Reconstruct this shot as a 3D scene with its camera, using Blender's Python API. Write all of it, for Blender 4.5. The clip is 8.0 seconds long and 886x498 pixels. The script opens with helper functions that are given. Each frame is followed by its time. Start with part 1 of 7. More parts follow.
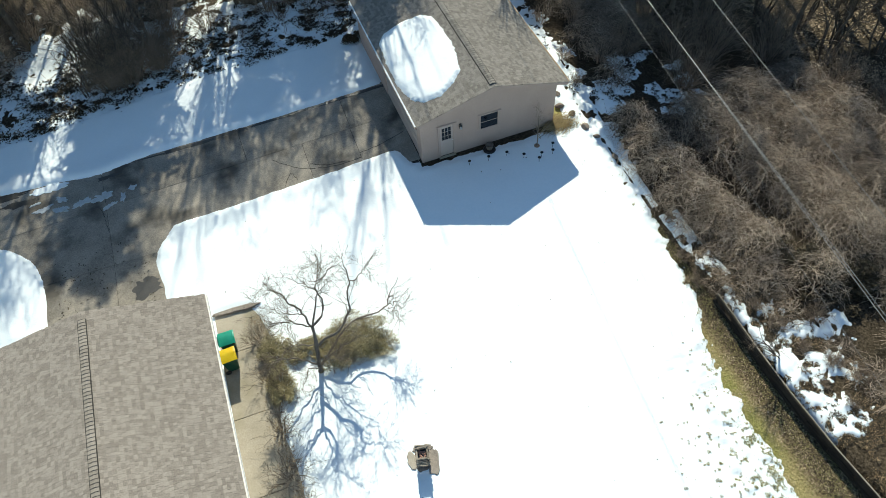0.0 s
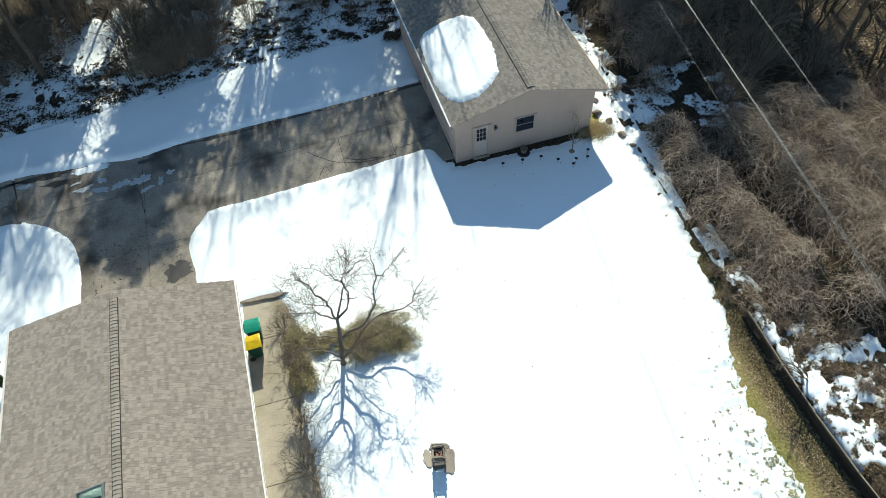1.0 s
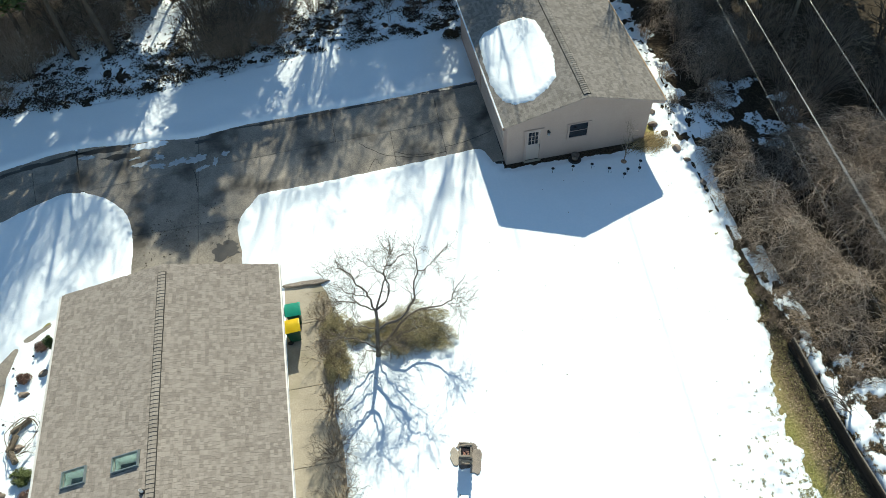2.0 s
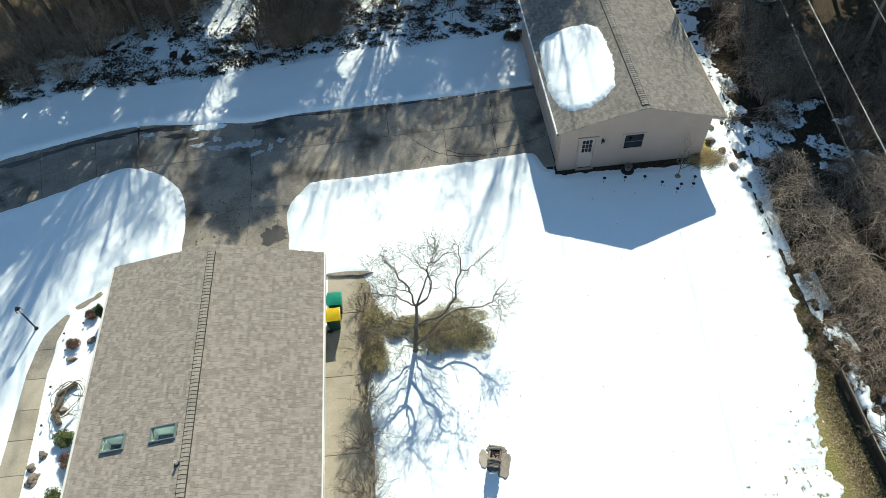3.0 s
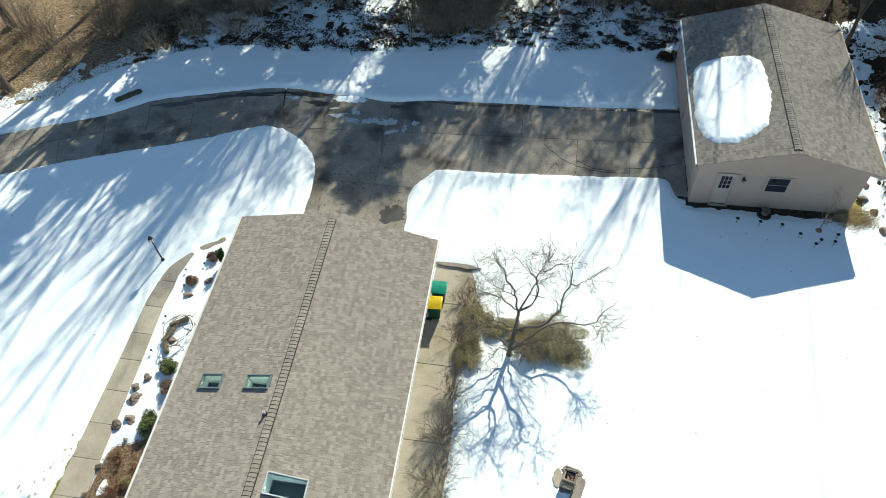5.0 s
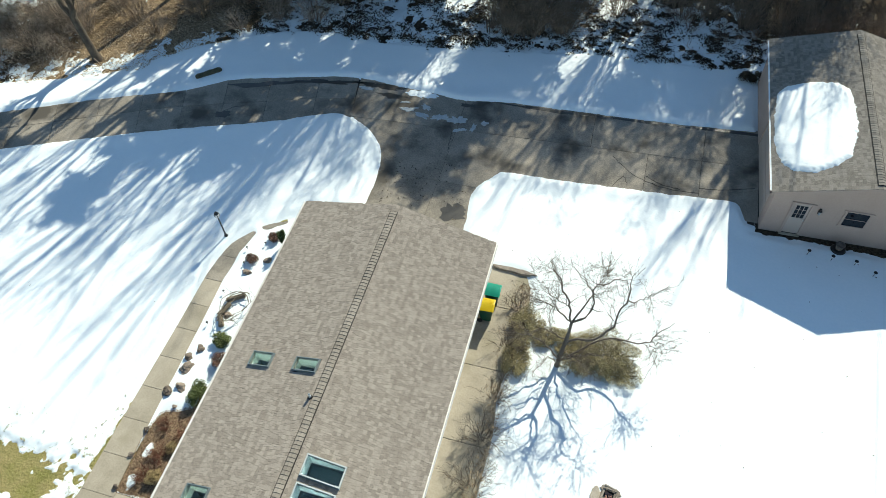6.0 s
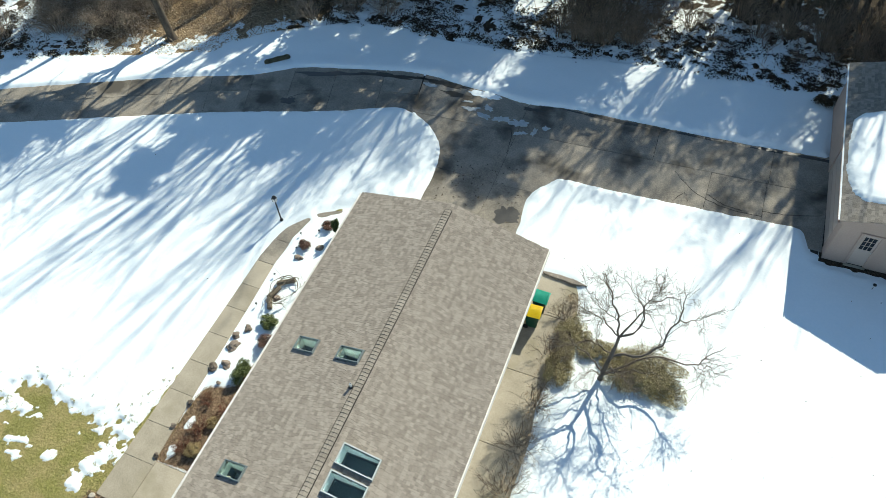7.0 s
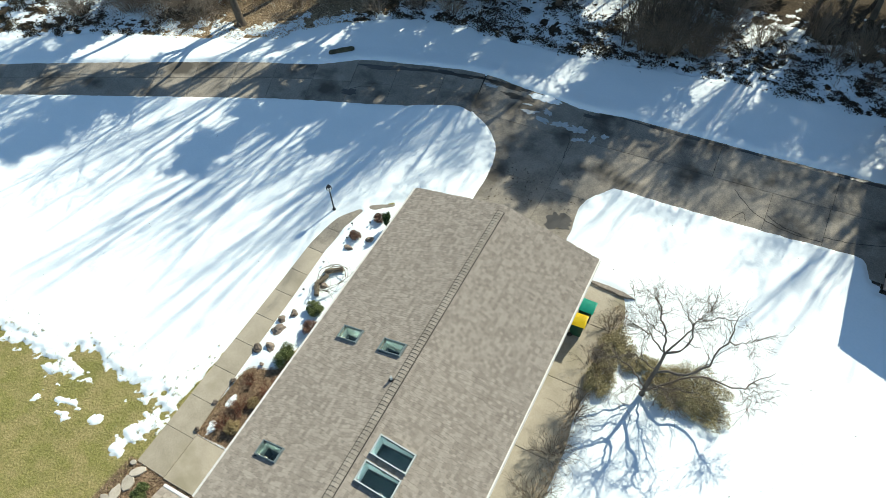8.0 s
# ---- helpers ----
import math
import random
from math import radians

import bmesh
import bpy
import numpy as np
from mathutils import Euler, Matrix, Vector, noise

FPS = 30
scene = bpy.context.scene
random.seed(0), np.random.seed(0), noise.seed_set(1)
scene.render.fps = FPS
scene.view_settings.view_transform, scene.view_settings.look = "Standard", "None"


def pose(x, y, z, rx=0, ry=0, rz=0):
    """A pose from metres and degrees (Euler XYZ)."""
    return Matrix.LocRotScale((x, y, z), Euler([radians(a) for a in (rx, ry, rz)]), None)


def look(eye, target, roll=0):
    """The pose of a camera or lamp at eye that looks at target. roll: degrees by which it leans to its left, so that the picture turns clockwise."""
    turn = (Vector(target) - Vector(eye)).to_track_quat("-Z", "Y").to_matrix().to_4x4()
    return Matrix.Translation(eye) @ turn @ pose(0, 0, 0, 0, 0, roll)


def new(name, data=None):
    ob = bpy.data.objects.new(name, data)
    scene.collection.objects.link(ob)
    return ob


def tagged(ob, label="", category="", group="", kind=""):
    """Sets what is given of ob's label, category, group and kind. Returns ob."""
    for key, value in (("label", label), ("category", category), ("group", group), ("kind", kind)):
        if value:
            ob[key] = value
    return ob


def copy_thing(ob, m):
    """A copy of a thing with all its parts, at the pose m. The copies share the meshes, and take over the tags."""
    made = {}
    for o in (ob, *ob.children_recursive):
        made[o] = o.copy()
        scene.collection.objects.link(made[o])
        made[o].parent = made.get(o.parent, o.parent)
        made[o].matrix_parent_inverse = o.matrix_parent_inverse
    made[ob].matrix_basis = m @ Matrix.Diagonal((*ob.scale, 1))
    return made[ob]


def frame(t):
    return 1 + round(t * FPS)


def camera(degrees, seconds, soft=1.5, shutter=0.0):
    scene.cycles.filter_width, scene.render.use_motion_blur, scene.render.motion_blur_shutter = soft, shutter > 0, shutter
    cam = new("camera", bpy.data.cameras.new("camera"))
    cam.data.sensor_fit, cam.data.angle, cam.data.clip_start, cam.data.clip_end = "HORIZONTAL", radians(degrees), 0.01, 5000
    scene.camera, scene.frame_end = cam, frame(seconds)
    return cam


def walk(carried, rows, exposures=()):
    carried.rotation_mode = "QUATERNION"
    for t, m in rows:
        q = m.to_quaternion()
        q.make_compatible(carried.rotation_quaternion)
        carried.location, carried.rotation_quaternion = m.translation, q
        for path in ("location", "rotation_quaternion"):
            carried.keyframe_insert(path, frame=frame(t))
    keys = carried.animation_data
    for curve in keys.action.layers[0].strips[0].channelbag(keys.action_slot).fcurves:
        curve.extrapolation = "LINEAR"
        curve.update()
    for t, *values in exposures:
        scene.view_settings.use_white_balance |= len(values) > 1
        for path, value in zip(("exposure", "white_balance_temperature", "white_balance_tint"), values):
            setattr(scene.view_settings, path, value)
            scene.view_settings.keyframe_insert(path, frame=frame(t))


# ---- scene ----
cam = camera(64.05, 8.0, soft=0.85)
PATH = [
    (0, (0.000, 0.000, 26.496), (0.1735, 0.5624, 25.6880), -3.69),
    (0.5, (0.029, -0.038, 26.500), (0.1752, 0.5336, 25.6927), -3.71),
    (1, (0.064, -0.079, 26.492), (0.1976, 0.4981, 25.6855), -3.73),
    (1.5, (0.035, -0.120, 26.490), (0.1411, 0.4640, 25.6856), -3.75),
    (3, (-0.148, -0.144, 26.516), (-0.1297, 0.4539, 25.7149), -3.81),
    (3.5, (-0.235, -0.129, 26.509), (-0.2495, 0.4714, 25.7089), -3.83),
    (4, (-0.329, -0.105, 26.500), (-0.3788, 0.4948, 25.7012), -3.85),
    (4.5, (-0.463, -0.070, 26.468), (-0.5502, 0.5268, 25.6702), -3.87),
    (6, (-0.767, 0.003, 26.379), (-0.9664, 0.5776, 25.5855), -3.92),
    (6.5, (-0.874, 0.019, 26.346), (-1.1055, 0.5832, 25.5540), -3.94),
    (7, (-0.973, -0.007, 26.324), (-1.2346, 0.5463, 25.5329), -3.96),
    (7.5, (-1.085, -0.050, 26.321), (-1.3748, 0.4901, 25.5308), -3.98),
    (8, (-1.193, -0.115, 26.327), (-1.5099, 0.4120, 25.5380), -4.00),
]
walk(cam, [(t, look(eye, target, roll)) for t, eye, target, roll in PATH], [(0.0, 0.50, 6550, -0.5), (8.0, 0.50, 6550, -0.5)])

# ---- light ----
SUN_TO = Vector((0.352, 1.352, 1.0)).normalized()
world = bpy.data.worlds.new("sky")
scene.world = world
world.use_nodes = True
sky = world.node_tree.nodes.new("ShaderNodeTexSky")
sky.sky_type, sky.sun_disc = "NISHITA", False
sky.sun_elevation, sky.sun_rotation = math.asin(SUN_TO.z), math.atan2(SUN_TO.x, SUN_TO.y)
sky.altitude, sky.air_density, sky.dust_density, sky.ozone_density = 0, 1.0, 0.1, 2.0
world.node_tree.links.new(sky.outputs[0], world.node_tree.nodes["Background"].inputs[0])
world.node_tree.nodes["Background"].inputs[1].default_value = 0.11
sun_data = bpy.data.lights.new("sun", "SUN")
sun_data.energy, sun_data.angle, sun_data.color = 5.3, radians(0.53), (1.0, 0.92, 0.80)
sun = new("sun", sun_data)
sun.matrix_world = look(SUN_TO * 80, (0, 0, 0))


# ---- materials ----
def ramp_node(nt, stops):
    n = nt.nodes.new("ShaderNodeValToRGB")
    els = n.color_ramp.elements
    while len(els) < len(stops):
        els.new(0.5)
    for e, (p, c) in zip(els, stops):
        e.position, e.color = p, (*c, 1)
    return n


def material(name, dark, light, size=1.0, fine=0.05, rough=0.85, bump=0.3, metal=0.0, pieces="", spread=0.35, stain=None, depth=0.01, spec=0.3, slow=0.55):
    """Two-scale surface: slow blotches of `size` metres and grain of `fine` metres; pieces: 'island' or 'object' varies each piece."""
    m = bpy.data.materials.new(name)
    m.use_nodes = True
    nt = m.node_tree
    N, L = nt.nodes, nt.links
    bsdf = N["Principled BSDF"]
    geo = N.new("ShaderNodeNewGeometry")
    big, small = N.new("ShaderNodeTexNoise"), N.new("ShaderNodeTexNoise")
    big.inputs["Scale"].default_value, big.inputs["Detail"].default_value = 1 / size, 5
    small.inputs["Scale"].default_value, small.inputs["Detail"].default_value = 1 / fine, 3
    for n in (big, small):
        L.new(geo.outputs["Position"], n.inputs["Vector"])
    mixed = N.new("ShaderNodeMath")
    mixed.operation = "MULTIPLY_ADD"
    L.new(small.outputs[0], mixed.inputs[0])
    mixed.inputs[1].default_value = 1.1 - slow
    half = N.new("ShaderNodeMath")
    half.operation = "MULTIPLY"
    half.inputs[1].default_value = slow
    L.new(big.outputs[0], half.inputs[0])
    L.new(half.outputs[0], mixed.inputs[2])
    value = mixed
    if pieces:
        rnd = geo.outputs["Random Per Island"] if pieces == "island" else N.new("ShaderNodeObjectInfo").outputs["Random"]
        add = N.new("ShaderNodeMath")
        add.operation = "MULTIPLY_ADD"
        L.new(rnd, add.inputs[0])
        add.inputs[1].default_value = spread * 2
        less = N.new("ShaderNodeMath")
        less.operation = "SUBTRACT"
        L.new(value.outputs[0], less.inputs[0])
        less.inputs[1].default_value = spread
        L.new(less.outputs[0], add.inputs[2])
        value = add
    ramp = ramp_node(nt, [(0.3, dark), (0.75, light)])
    L.new(value.outputs[0], ramp.inputs[0])
    colour = ramp.outputs[0]
    if stain:
        where, amount = N.new("ShaderNodeTexNoise"), N.new("ShaderNodeMix")
        where.inputs["Scale"].default_value, where.inputs["Detail"].default_value = 0.45, 6
        L.new(geo.outputs["Position"], where.inputs["Vector"])
        cut = ramp_node(nt, [(0.52, (0, 0, 0)), (0.66, (1, 1, 1))])
        L.new(where.outputs[0], cut.inputs[0])
        amount.data_type = "RGBA"
        L.new(cut.outputs[0], amount.inputs[0])
        L.new(colour, amount.inputs[6])
        amount.inputs[7].default_value = (*stain, 1)
        colour = amount.outputs[2]
    L.new(colour, bsdf.inputs["Base Color"])
    bsdf.inputs["Roughness"].default_value, bsdf.inputs["Metallic"].default_value = rough, metal
    bsdf.inputs["Specular IOR Level"].default_value = spec
    bsdf.inputs["Diffuse Roughness"].default_value = 0.5 if rough > 0.9 else 0.2
    if bump:
        b = N.new("ShaderNodeBump")
        b.inputs["Strength"].default_value, b.inputs["Distance"].default_value = bump, depth
        L.new(small.outputs[0], b.inputs["Height"])
        L.new(b.outputs[0], bsdf.inputs["Normal"])
    return m


M = {
    "snow": material("snow", (0.775, 0.848, 0.874), (0.84, 0.895, 0.912), 1.5, 0.12, 0.6, 0.35, depth=0.02),
    "roof_snow": material("roof_snow", (0.775, 0.848, 0.874), (0.84, 0.895, 0.912), 0.8, 0.1, 0.6, 0.3, depth=0.02),
    "concrete": material("concrete", (0.128, 0.115, 0.096), (0.365, 0.326, 0.27), 1.3, 0.06, 0.85, 0.2, pieces="object", spread=0.07, stain=(0.085, 0.076, 0.063)),
    "old_concrete": material("old_concrete", (0.265, 0.235, 0.18), (0.44, 0.39, 0.31), 0.9, 0.05, 0.9, 0.2, pieces="object", spread=0.08, stain=(0.28, 0.25, 0.18)),
    "wet_concrete": material("wet_concrete", (0.035, 0.033, 0.03), (0.075, 0.07, 0.062), 0.7, 0.05, 0.35, 0.1, spec=0.5),
    "slush": material("slush", (0.30, 0.335, 0.35), (0.54, 0.575, 0.59), 0.35, 0.05, 0.45, 0.3, spec=0.5),
    "joint": material("joint", (0.03, 0.028, 0.022), (0.07, 0.06, 0.05), 0.5, 0.03),
    "shingle": material("shingle", (0.225, 0.195, 0.164), (0.40, 0.352, 0.298), 2.5, 0.03, 0.95, 0.3, pieces="island", spread=0.17, slow=0.10),
    "shingle_piece": material("shingle_piece", (0.225, 0.195, 0.164), (0.40, 0.352, 0.298), 2.5, 0.03, 0.95, 0.3, pieces="object", spread=0.17, slow=0.10),
    "garage_shingle": material("garage_shingle", (0.165, 0.148, 0.126), (0.33, 0.30, 0.262), 2.0, 0.03, 0.95, 0.3, pieces="island", spread=0.16, slow=0.2),
    "garage_cap": material("garage_cap", (0.16, 0.145, 0.126), (0.32, 0.292, 0.255), 1.0, 0.03, 0.95, 0.3, pieces="object", spread=0.15),
    "ridge_cap": material("ridge_cap", (0.22, 0.192, 0.158), (0.36, 0.32, 0.27), 1.0, 0.03, 0.95, 0.3, pieces="object", spread=0.12),
    "underlay": material("underlay", (0.025, 0.023, 0.02), (0.05, 0.045, 0.04), 0.5, 0.03),
    "white_paint": material("white_paint", (0.66, 0.66, 0.64), (0.78, 0.78, 0.76), 1.0, 0.05, 0.5, 0.05),
    "siding": material("siding", (0.385, 0.292, 0.245), (0.455, 0.352, 0.30), 1.2, 0.06, 0.75, 0.1, pieces="island", spread=0.03),
    "door_paint": material("door_paint", (0.42, 0.345, 0.30), (0.49, 0.41, 0.36), 1.0, 0.05, 0.5, 0.05),
    "bark": material("bark", (0.05, 0.039, 0.03), (0.15, 0.12, 0.092), 0.4, 0.04, 0.95, 0.6, depth=0.02),
    "pale_bark": material("pale_bark", (0.11, 0.09, 0.065), (0.26, 0.215, 0.16), 0.5, 0.05, 0.95, 0.6, depth=0.02),
    "twig": material("twig", (0.07, 0.055, 0.042), (0.20, 0.16, 0.12), 0.6, 0.1, 0.9, 0, pieces="island", spread=0.2),
    "grey_bark": material("grey_bark", (0.10, 0.083, 0.068), (0.27, 0.23, 0.19), 0.3, 0.04, 0.95, 0.6, depth=0.02),
    "vine": material("vine", (0.11, 0.085, 0.065), (0.48, 0.39, 0.31), 1.2, 0.15, 0.9, 0, pieces="island", spread=0.4),
    "pale_vine": material("pale_vine", (0.34, 0.28, 0.215), (0.68, 0.58, 0.46), 1.2, 0.15, 0.9, 0, pieces="island", spread=0.3),
    "brush": material("brush", (0.105, 0.08, 0.06), (0.34, 0.265, 0.2), 0.8, 0.1, 0.9, 0, pieces="island", spread=0.25),
    "dark_leaf": material("dark_leaf", (0.03, 0.026, 0.016), (0.09, 0.07, 0.042), 0.5, 0.05, 0.8, 0, pieces="island", spread=0.3),
    "bronze_leaf": material("bronze_leaf", (0.20, 0.175, 0.085), (0.46, 0.395, 0.215), 0.4, 0.05, 0.6, 0, pieces="island", spread=0.24),
    "needle": material("needle", (0.022, 0.042, 0.014), (0.10, 0.14, 0.045), 0.4, 0.05, 0.7, 0, pieces="island", spread=0.3),
    # wall timber with the shade of its west face put into the colour
    "shaded_timber": material("shaded_timber", (0.010, 0.008, 0.0065), (0.034, 0.028, 0.023), 0.8, 0.04, 0.9, 0.4, pieces="object", spread=0.12),
    "dark_stone": material("dark_stone", (0.075, 0.06, 0.048), (0.27, 0.22, 0.18), 0.2, 0.03, 0.85, 0.5, pieces="object", spread=0.2),
    "russet_leaf": material("russet_leaf", (0.09, 0.05, 0.038), (0.28, 0.17, 0.125), 0.3, 0.04, 0.9, 0, pieces="island", spread=0.3),
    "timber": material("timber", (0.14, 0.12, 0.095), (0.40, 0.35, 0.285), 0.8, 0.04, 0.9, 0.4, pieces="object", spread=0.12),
    "stone": material("stone", (0.15, 0.13, 0.11), (0.38, 0.33, 0.28), 0.25, 0.03, 0.85, 0.4, pieces="object", spread=0.15),
    "black_plastic": material("black_plastic", (0.012, 0.012, 0.013), (0.025, 0.025, 0.026), 0.4, 0.03, 0.4, 0.05),
    "dark_metal": material("dark_metal", (0.03, 0.03, 0.032), (0.06, 0.06, 0.062), 0.4, 0.03, 0.45, 0.05, metal=0.6),
    "bright_metal": material("bright_metal", (0.45, 0.46, 0.46), (0.62, 0.63, 0.63), 0.4, 0.03, 0.35, 0.03, metal=0.9),
    "green_plastic": material("green_plastic", (0.03, 0.36, 0.26), (0.05, 0.46, 0.34), 0.3, 0.02, 0.3, 0.05),
    "dark_green_plastic": material("dark_green_plastic", (0.006, 0.05, 0.03), (0.012, 0.085, 0.05), 0.3, 0.02, 0.4, 0.05),
    "yellow_plastic": material("yellow_plastic", (0.78, 0.58, 0.015), (0.88, 0.70, 0.05), 0.3, 0.02, 0.3, 0.05),
    "mulch": material("mulch", (0.10, 0.06, 0.042), (0.46, 0.32, 0.215), 0.5, 0.03, 0.95, 0.8, pieces="island", spread=0.2, depth=0.03),
    "dry_leaf": material("dry_leaf", (0.15, 0.095, 0.05), (0.44, 0.32, 0.19), 0.7, 0.05, 0.9, 0, pieces="island", spread=0.3),
    "yew_leaf": material("yew_leaf", (0.035, 0.055, 0.016), (0.16, 0.19, 0.065), 0.3, 0.05, 0.7, 0, pieces="island", spread=0.3),
    "pale_leaf": material("pale_leaf", (0.22, 0.165, 0.10), (0.62, 0.50, 0.35), 0.7, 0.05, 0.9, 0, pieces="island", spread=0.3),
    "grass_blade": material("grass_blade", (0.17, 0.17, 0.052), (0.38, 0.335, 0.145), 0.6, 0.05, 0.8, 0, pieces="island", spread=0.25),
    "red_twig": material("red_twig", (0.09, 0.035, 0.022), (0.22, 0.10, 0.065), 0.3, 0.04, 0.9, 0, pieces="island", spread=0.2),
    "shaft": material("shaft", (0.74, 0.80, 0.77), (0.82, 0.86, 0.84), 1.0, 0.1, 0.7, 0),
    "room_dark": material("room_dark", (0.13, 0.18, 0.225), (0.19, 0.25, 0.29), 0.6, 0.1, 0.6, 0),
    "well_grey": material("well_grey", (0.07, 0.1, 0.125), (0.105, 0.14, 0.165), 0.6, 0.1, 0.6, 0),
    "wire": material("wire", (0.22, 0.22, 0.22), (0.36, 0.36, 0.36), 1.0, 0.1, 0.4, 0, metal=0.5),
    "ash": material("ash", (0.16, 0.06, 0.04), (0.50, 0.30, 0.22), 0.1, 0.02, 0.95, 0.5, pieces="island", spread=0.2),
}


def glass_material(name, tint, rough=0.03):
    m = bpy.data.materials.new(name)
    m.use_nodes = True
    b = m.node_tree.nodes["Principled BSDF"]
    b.inputs["Base Color"].default_value = (*tint, 1)
    b.inputs["Roughness"].default_value, b.inputs["Transmission Weight"].default_value, b.inputs["IOR"].default_value = rough, 1.0, 1.2
    return m


M["glass"] = glass_material("glass", (0.78, 0.92, 0.90))
M["navy_glass"] = glass_material("navy_glass", (0.62, 0.78, 0.86))


def window_material():
    m = bpy.data.materials.new("dark_pane")
    m.use_nodes = True
    b = m.node_tree.nodes["Principled BSDF"]
    b.inputs["Base Color"].default_value = (0.012, 0.014, 0.018, 1)
    b.inputs["Roughness"].default_value = 0.06
    return m


M["dark_pane"] = window_material()


def ground_material():
    m = bpy.data.materials.new("soil_and_grass")
    m.use_nodes = True
    nt = m.node_tree
    N, L = nt.nodes, nt.links
    geo = N.new("ShaderNodeNewGeometry")
    tex = {}
    for key, s, d in (("blade", 28, 4), ("patch", 1.1, 5), ("leaf", 11, 3)):
        tex[key] = N.new("ShaderNodeTexNoise")
        tex[key].inputs["Scale"].default_value, tex[key].inputs["Detail"].default_value = s, d
        L.new(geo.outputs["Position"], tex[key].inputs["Vector"])

    def blend(fac, a, b):
        n = N.new("ShaderNodeMix")
        n.data_type = "RGBA"
        for s, i in ((fac, 0), (a, 6), (b, 7)):
            L.new(s, n.inputs[i])
        return n.outputs[2]

    green = ramp_node(nt, [(0.35, (0.15, 0.158, 0.042)), (0.7, (0.36, 0.325, 0.125))])
    straw = ramp_node(nt, [(0.35, (0.23, 0.195, 0.075)), (0.7, (0.47, 0.39, 0.20))])
    litter = ramp_node(nt, [(0.33, (0.07, 0.048, 0.03)), (0.5, (0.23, 0.165, 0.10)), (0.7, (0.48, 0.37, 0.24))])
    # dark soil colour, which also carries painted shade
    dirt_shade = ramp_node(nt, [(0.35, (0.025, 0.02, 0.013)), (0.7, (0.085, 0.066, 0.045))])
    for r, k in ((green, "blade"), (straw, "blade"), (litter, "leaf"), (dirt_shade, "leaf")):
        L.new(tex[k].outputs[0], r.inputs[0])
    patch = ramp_node(nt, [(0.4, (0, 0, 0)), (0.62, (1, 1, 1))])
    L.new(tex["patch"].outputs[0], patch.inputs[0])
    zone = {}
    for k in ("litter", "dirt_shade"):
        zone[k] = N.new("ShaderNodeAttribute")
        zone[k].attribute_name = k
    colour = blend(patch.outputs[0], green.outputs[0], straw.outputs[0])
    colour = blend(zone["litter"].outputs["Fac"], colour, litter.outputs[0])
    colour = blend(zone["dirt_shade"].outputs["Fac"], colour, dirt_shade.outputs[0])
    b = N["Principled BSDF"]
    L.new(colour, b.inputs["Base Color"])
    b.inputs["Roughness"].default_value = 0.95
    b.inputs["Specular IOR Level"].default_value = 0.1
    bp = N.new("ShaderNodeBump")
    bp.inputs["Strength"].default_value, bp.inputs["Distance"].default_value = 0.8, 0.05
    L.new(tex["leaf"].outputs[0], bp.inputs["Height"])
    L.new(bp.outputs[0], b.inputs["Normal"])
    return m


M["ground"] = ground_material()


# ---- mesh helpers ----
def mesh_of(name, verts, faces, mat, smooth=False):
    me = bpy.data.meshes.new(name)
    verts = np.asarray(verts, np.float32)
    if isinstance(faces, np.ndarray):
        n, k = faces.shape
        me.vertices.add(len(verts))
        me.vertices.foreach_set("co", verts.ravel())
        me.loops.add(n * k)
        me.loops.foreach_set("vertex_index", faces.ravel().astype(np.int32))
        me.polygons.add(n)
        me.polygons.foreach_set("loop_start", (np.arange(n) * k).astype(np.int32))
        me.update(calc_edges=True)
    else:
        me.from_pydata([tuple(map(float, v)) for v in verts], [], faces)
        me.update()
    if smooth:
        me.polygons.foreach_set("use_smooth", np.ones(len(me.polygons), bool))
    me.materials.append(mat)
    return me


def thing(name, me, label="", category="", group="", kind="", at=None):
    ob = new(name, me)
    if at is not None:
        ob.matrix_world = at
    return tagged(ob, label, category, group, kind)


def base(name, x, y, z, label, category, group="", turn=0.0, kind=""):
    ob = new(name)
    ob.empty_display_size = 0.2
    ob.matrix_world = pose(x, y, z, 0, 0, turn)
    return tagged(ob, label, category, group, kind)


def part(name, data, mat, parent, label="", at=None):
    """One mesh part under a thing, in the thing's own axes; data is a bmesh or a mesh."""
    if isinstance(data, bmesh.types.BMesh):
        me = bpy.data.meshes.new(name)
        data.normal_update()
        data.to_mesh(me)
        data.free()
        me.materials.append(mat)
    else:
        me = data
    ob = new(name, me)
    ob.parent = parent
    if at is not None:
        ob.matrix_local = at
    if label:
        ob["label"] = label
    return ob


def box_bm(x0, x1, y0, y1, z0, z1, bevel=0.0, bm=None):
    own = bm is None
    bm = bm or bmesh.new()
    vs = bmesh.ops.create_cube(bm, size=1)["verts"]
    bmesh.ops.scale(bm, vec=(x1 - x0, y1 - y0, z1 - z0), verts=vs)
    bmesh.ops.translate(bm, vec=((x0 + x1) / 2, (y0 + y1) / 2, (z0 + z1) / 2), verts=vs)
    if bevel and own:
        bmesh.ops.bevel(bm, geom=list(bm.edges), offset=bevel, segments=2, affect="EDGES", clamp_overlap=True)
    return bm


def lathe_bm(profile, sides=16, bm=None, centre=(0, 0, 0)):
    bm = bm or bmesh.new()
    rings = []
    for r, z in profile:
        rings.append([bm.verts.new((centre[0] + r * math.cos(a), centre[1] + r * math.sin(a), centre[2] + z)) for a in (2 * math.pi * i / sides for i in range(sides))])
    for a, b in zip(rings, rings[1:]):
        for i in range(sides):
            bm.faces.new((a[i], a[(i + 1) % sides], b[(i + 1) % sides], b[i]))
    if profile[0][0] > 1e-4:
        bm.faces.new(rings[0][::-1])
    if profile[-1][0] > 1e-4:
        bm.faces.new(rings[-1])
    return bm


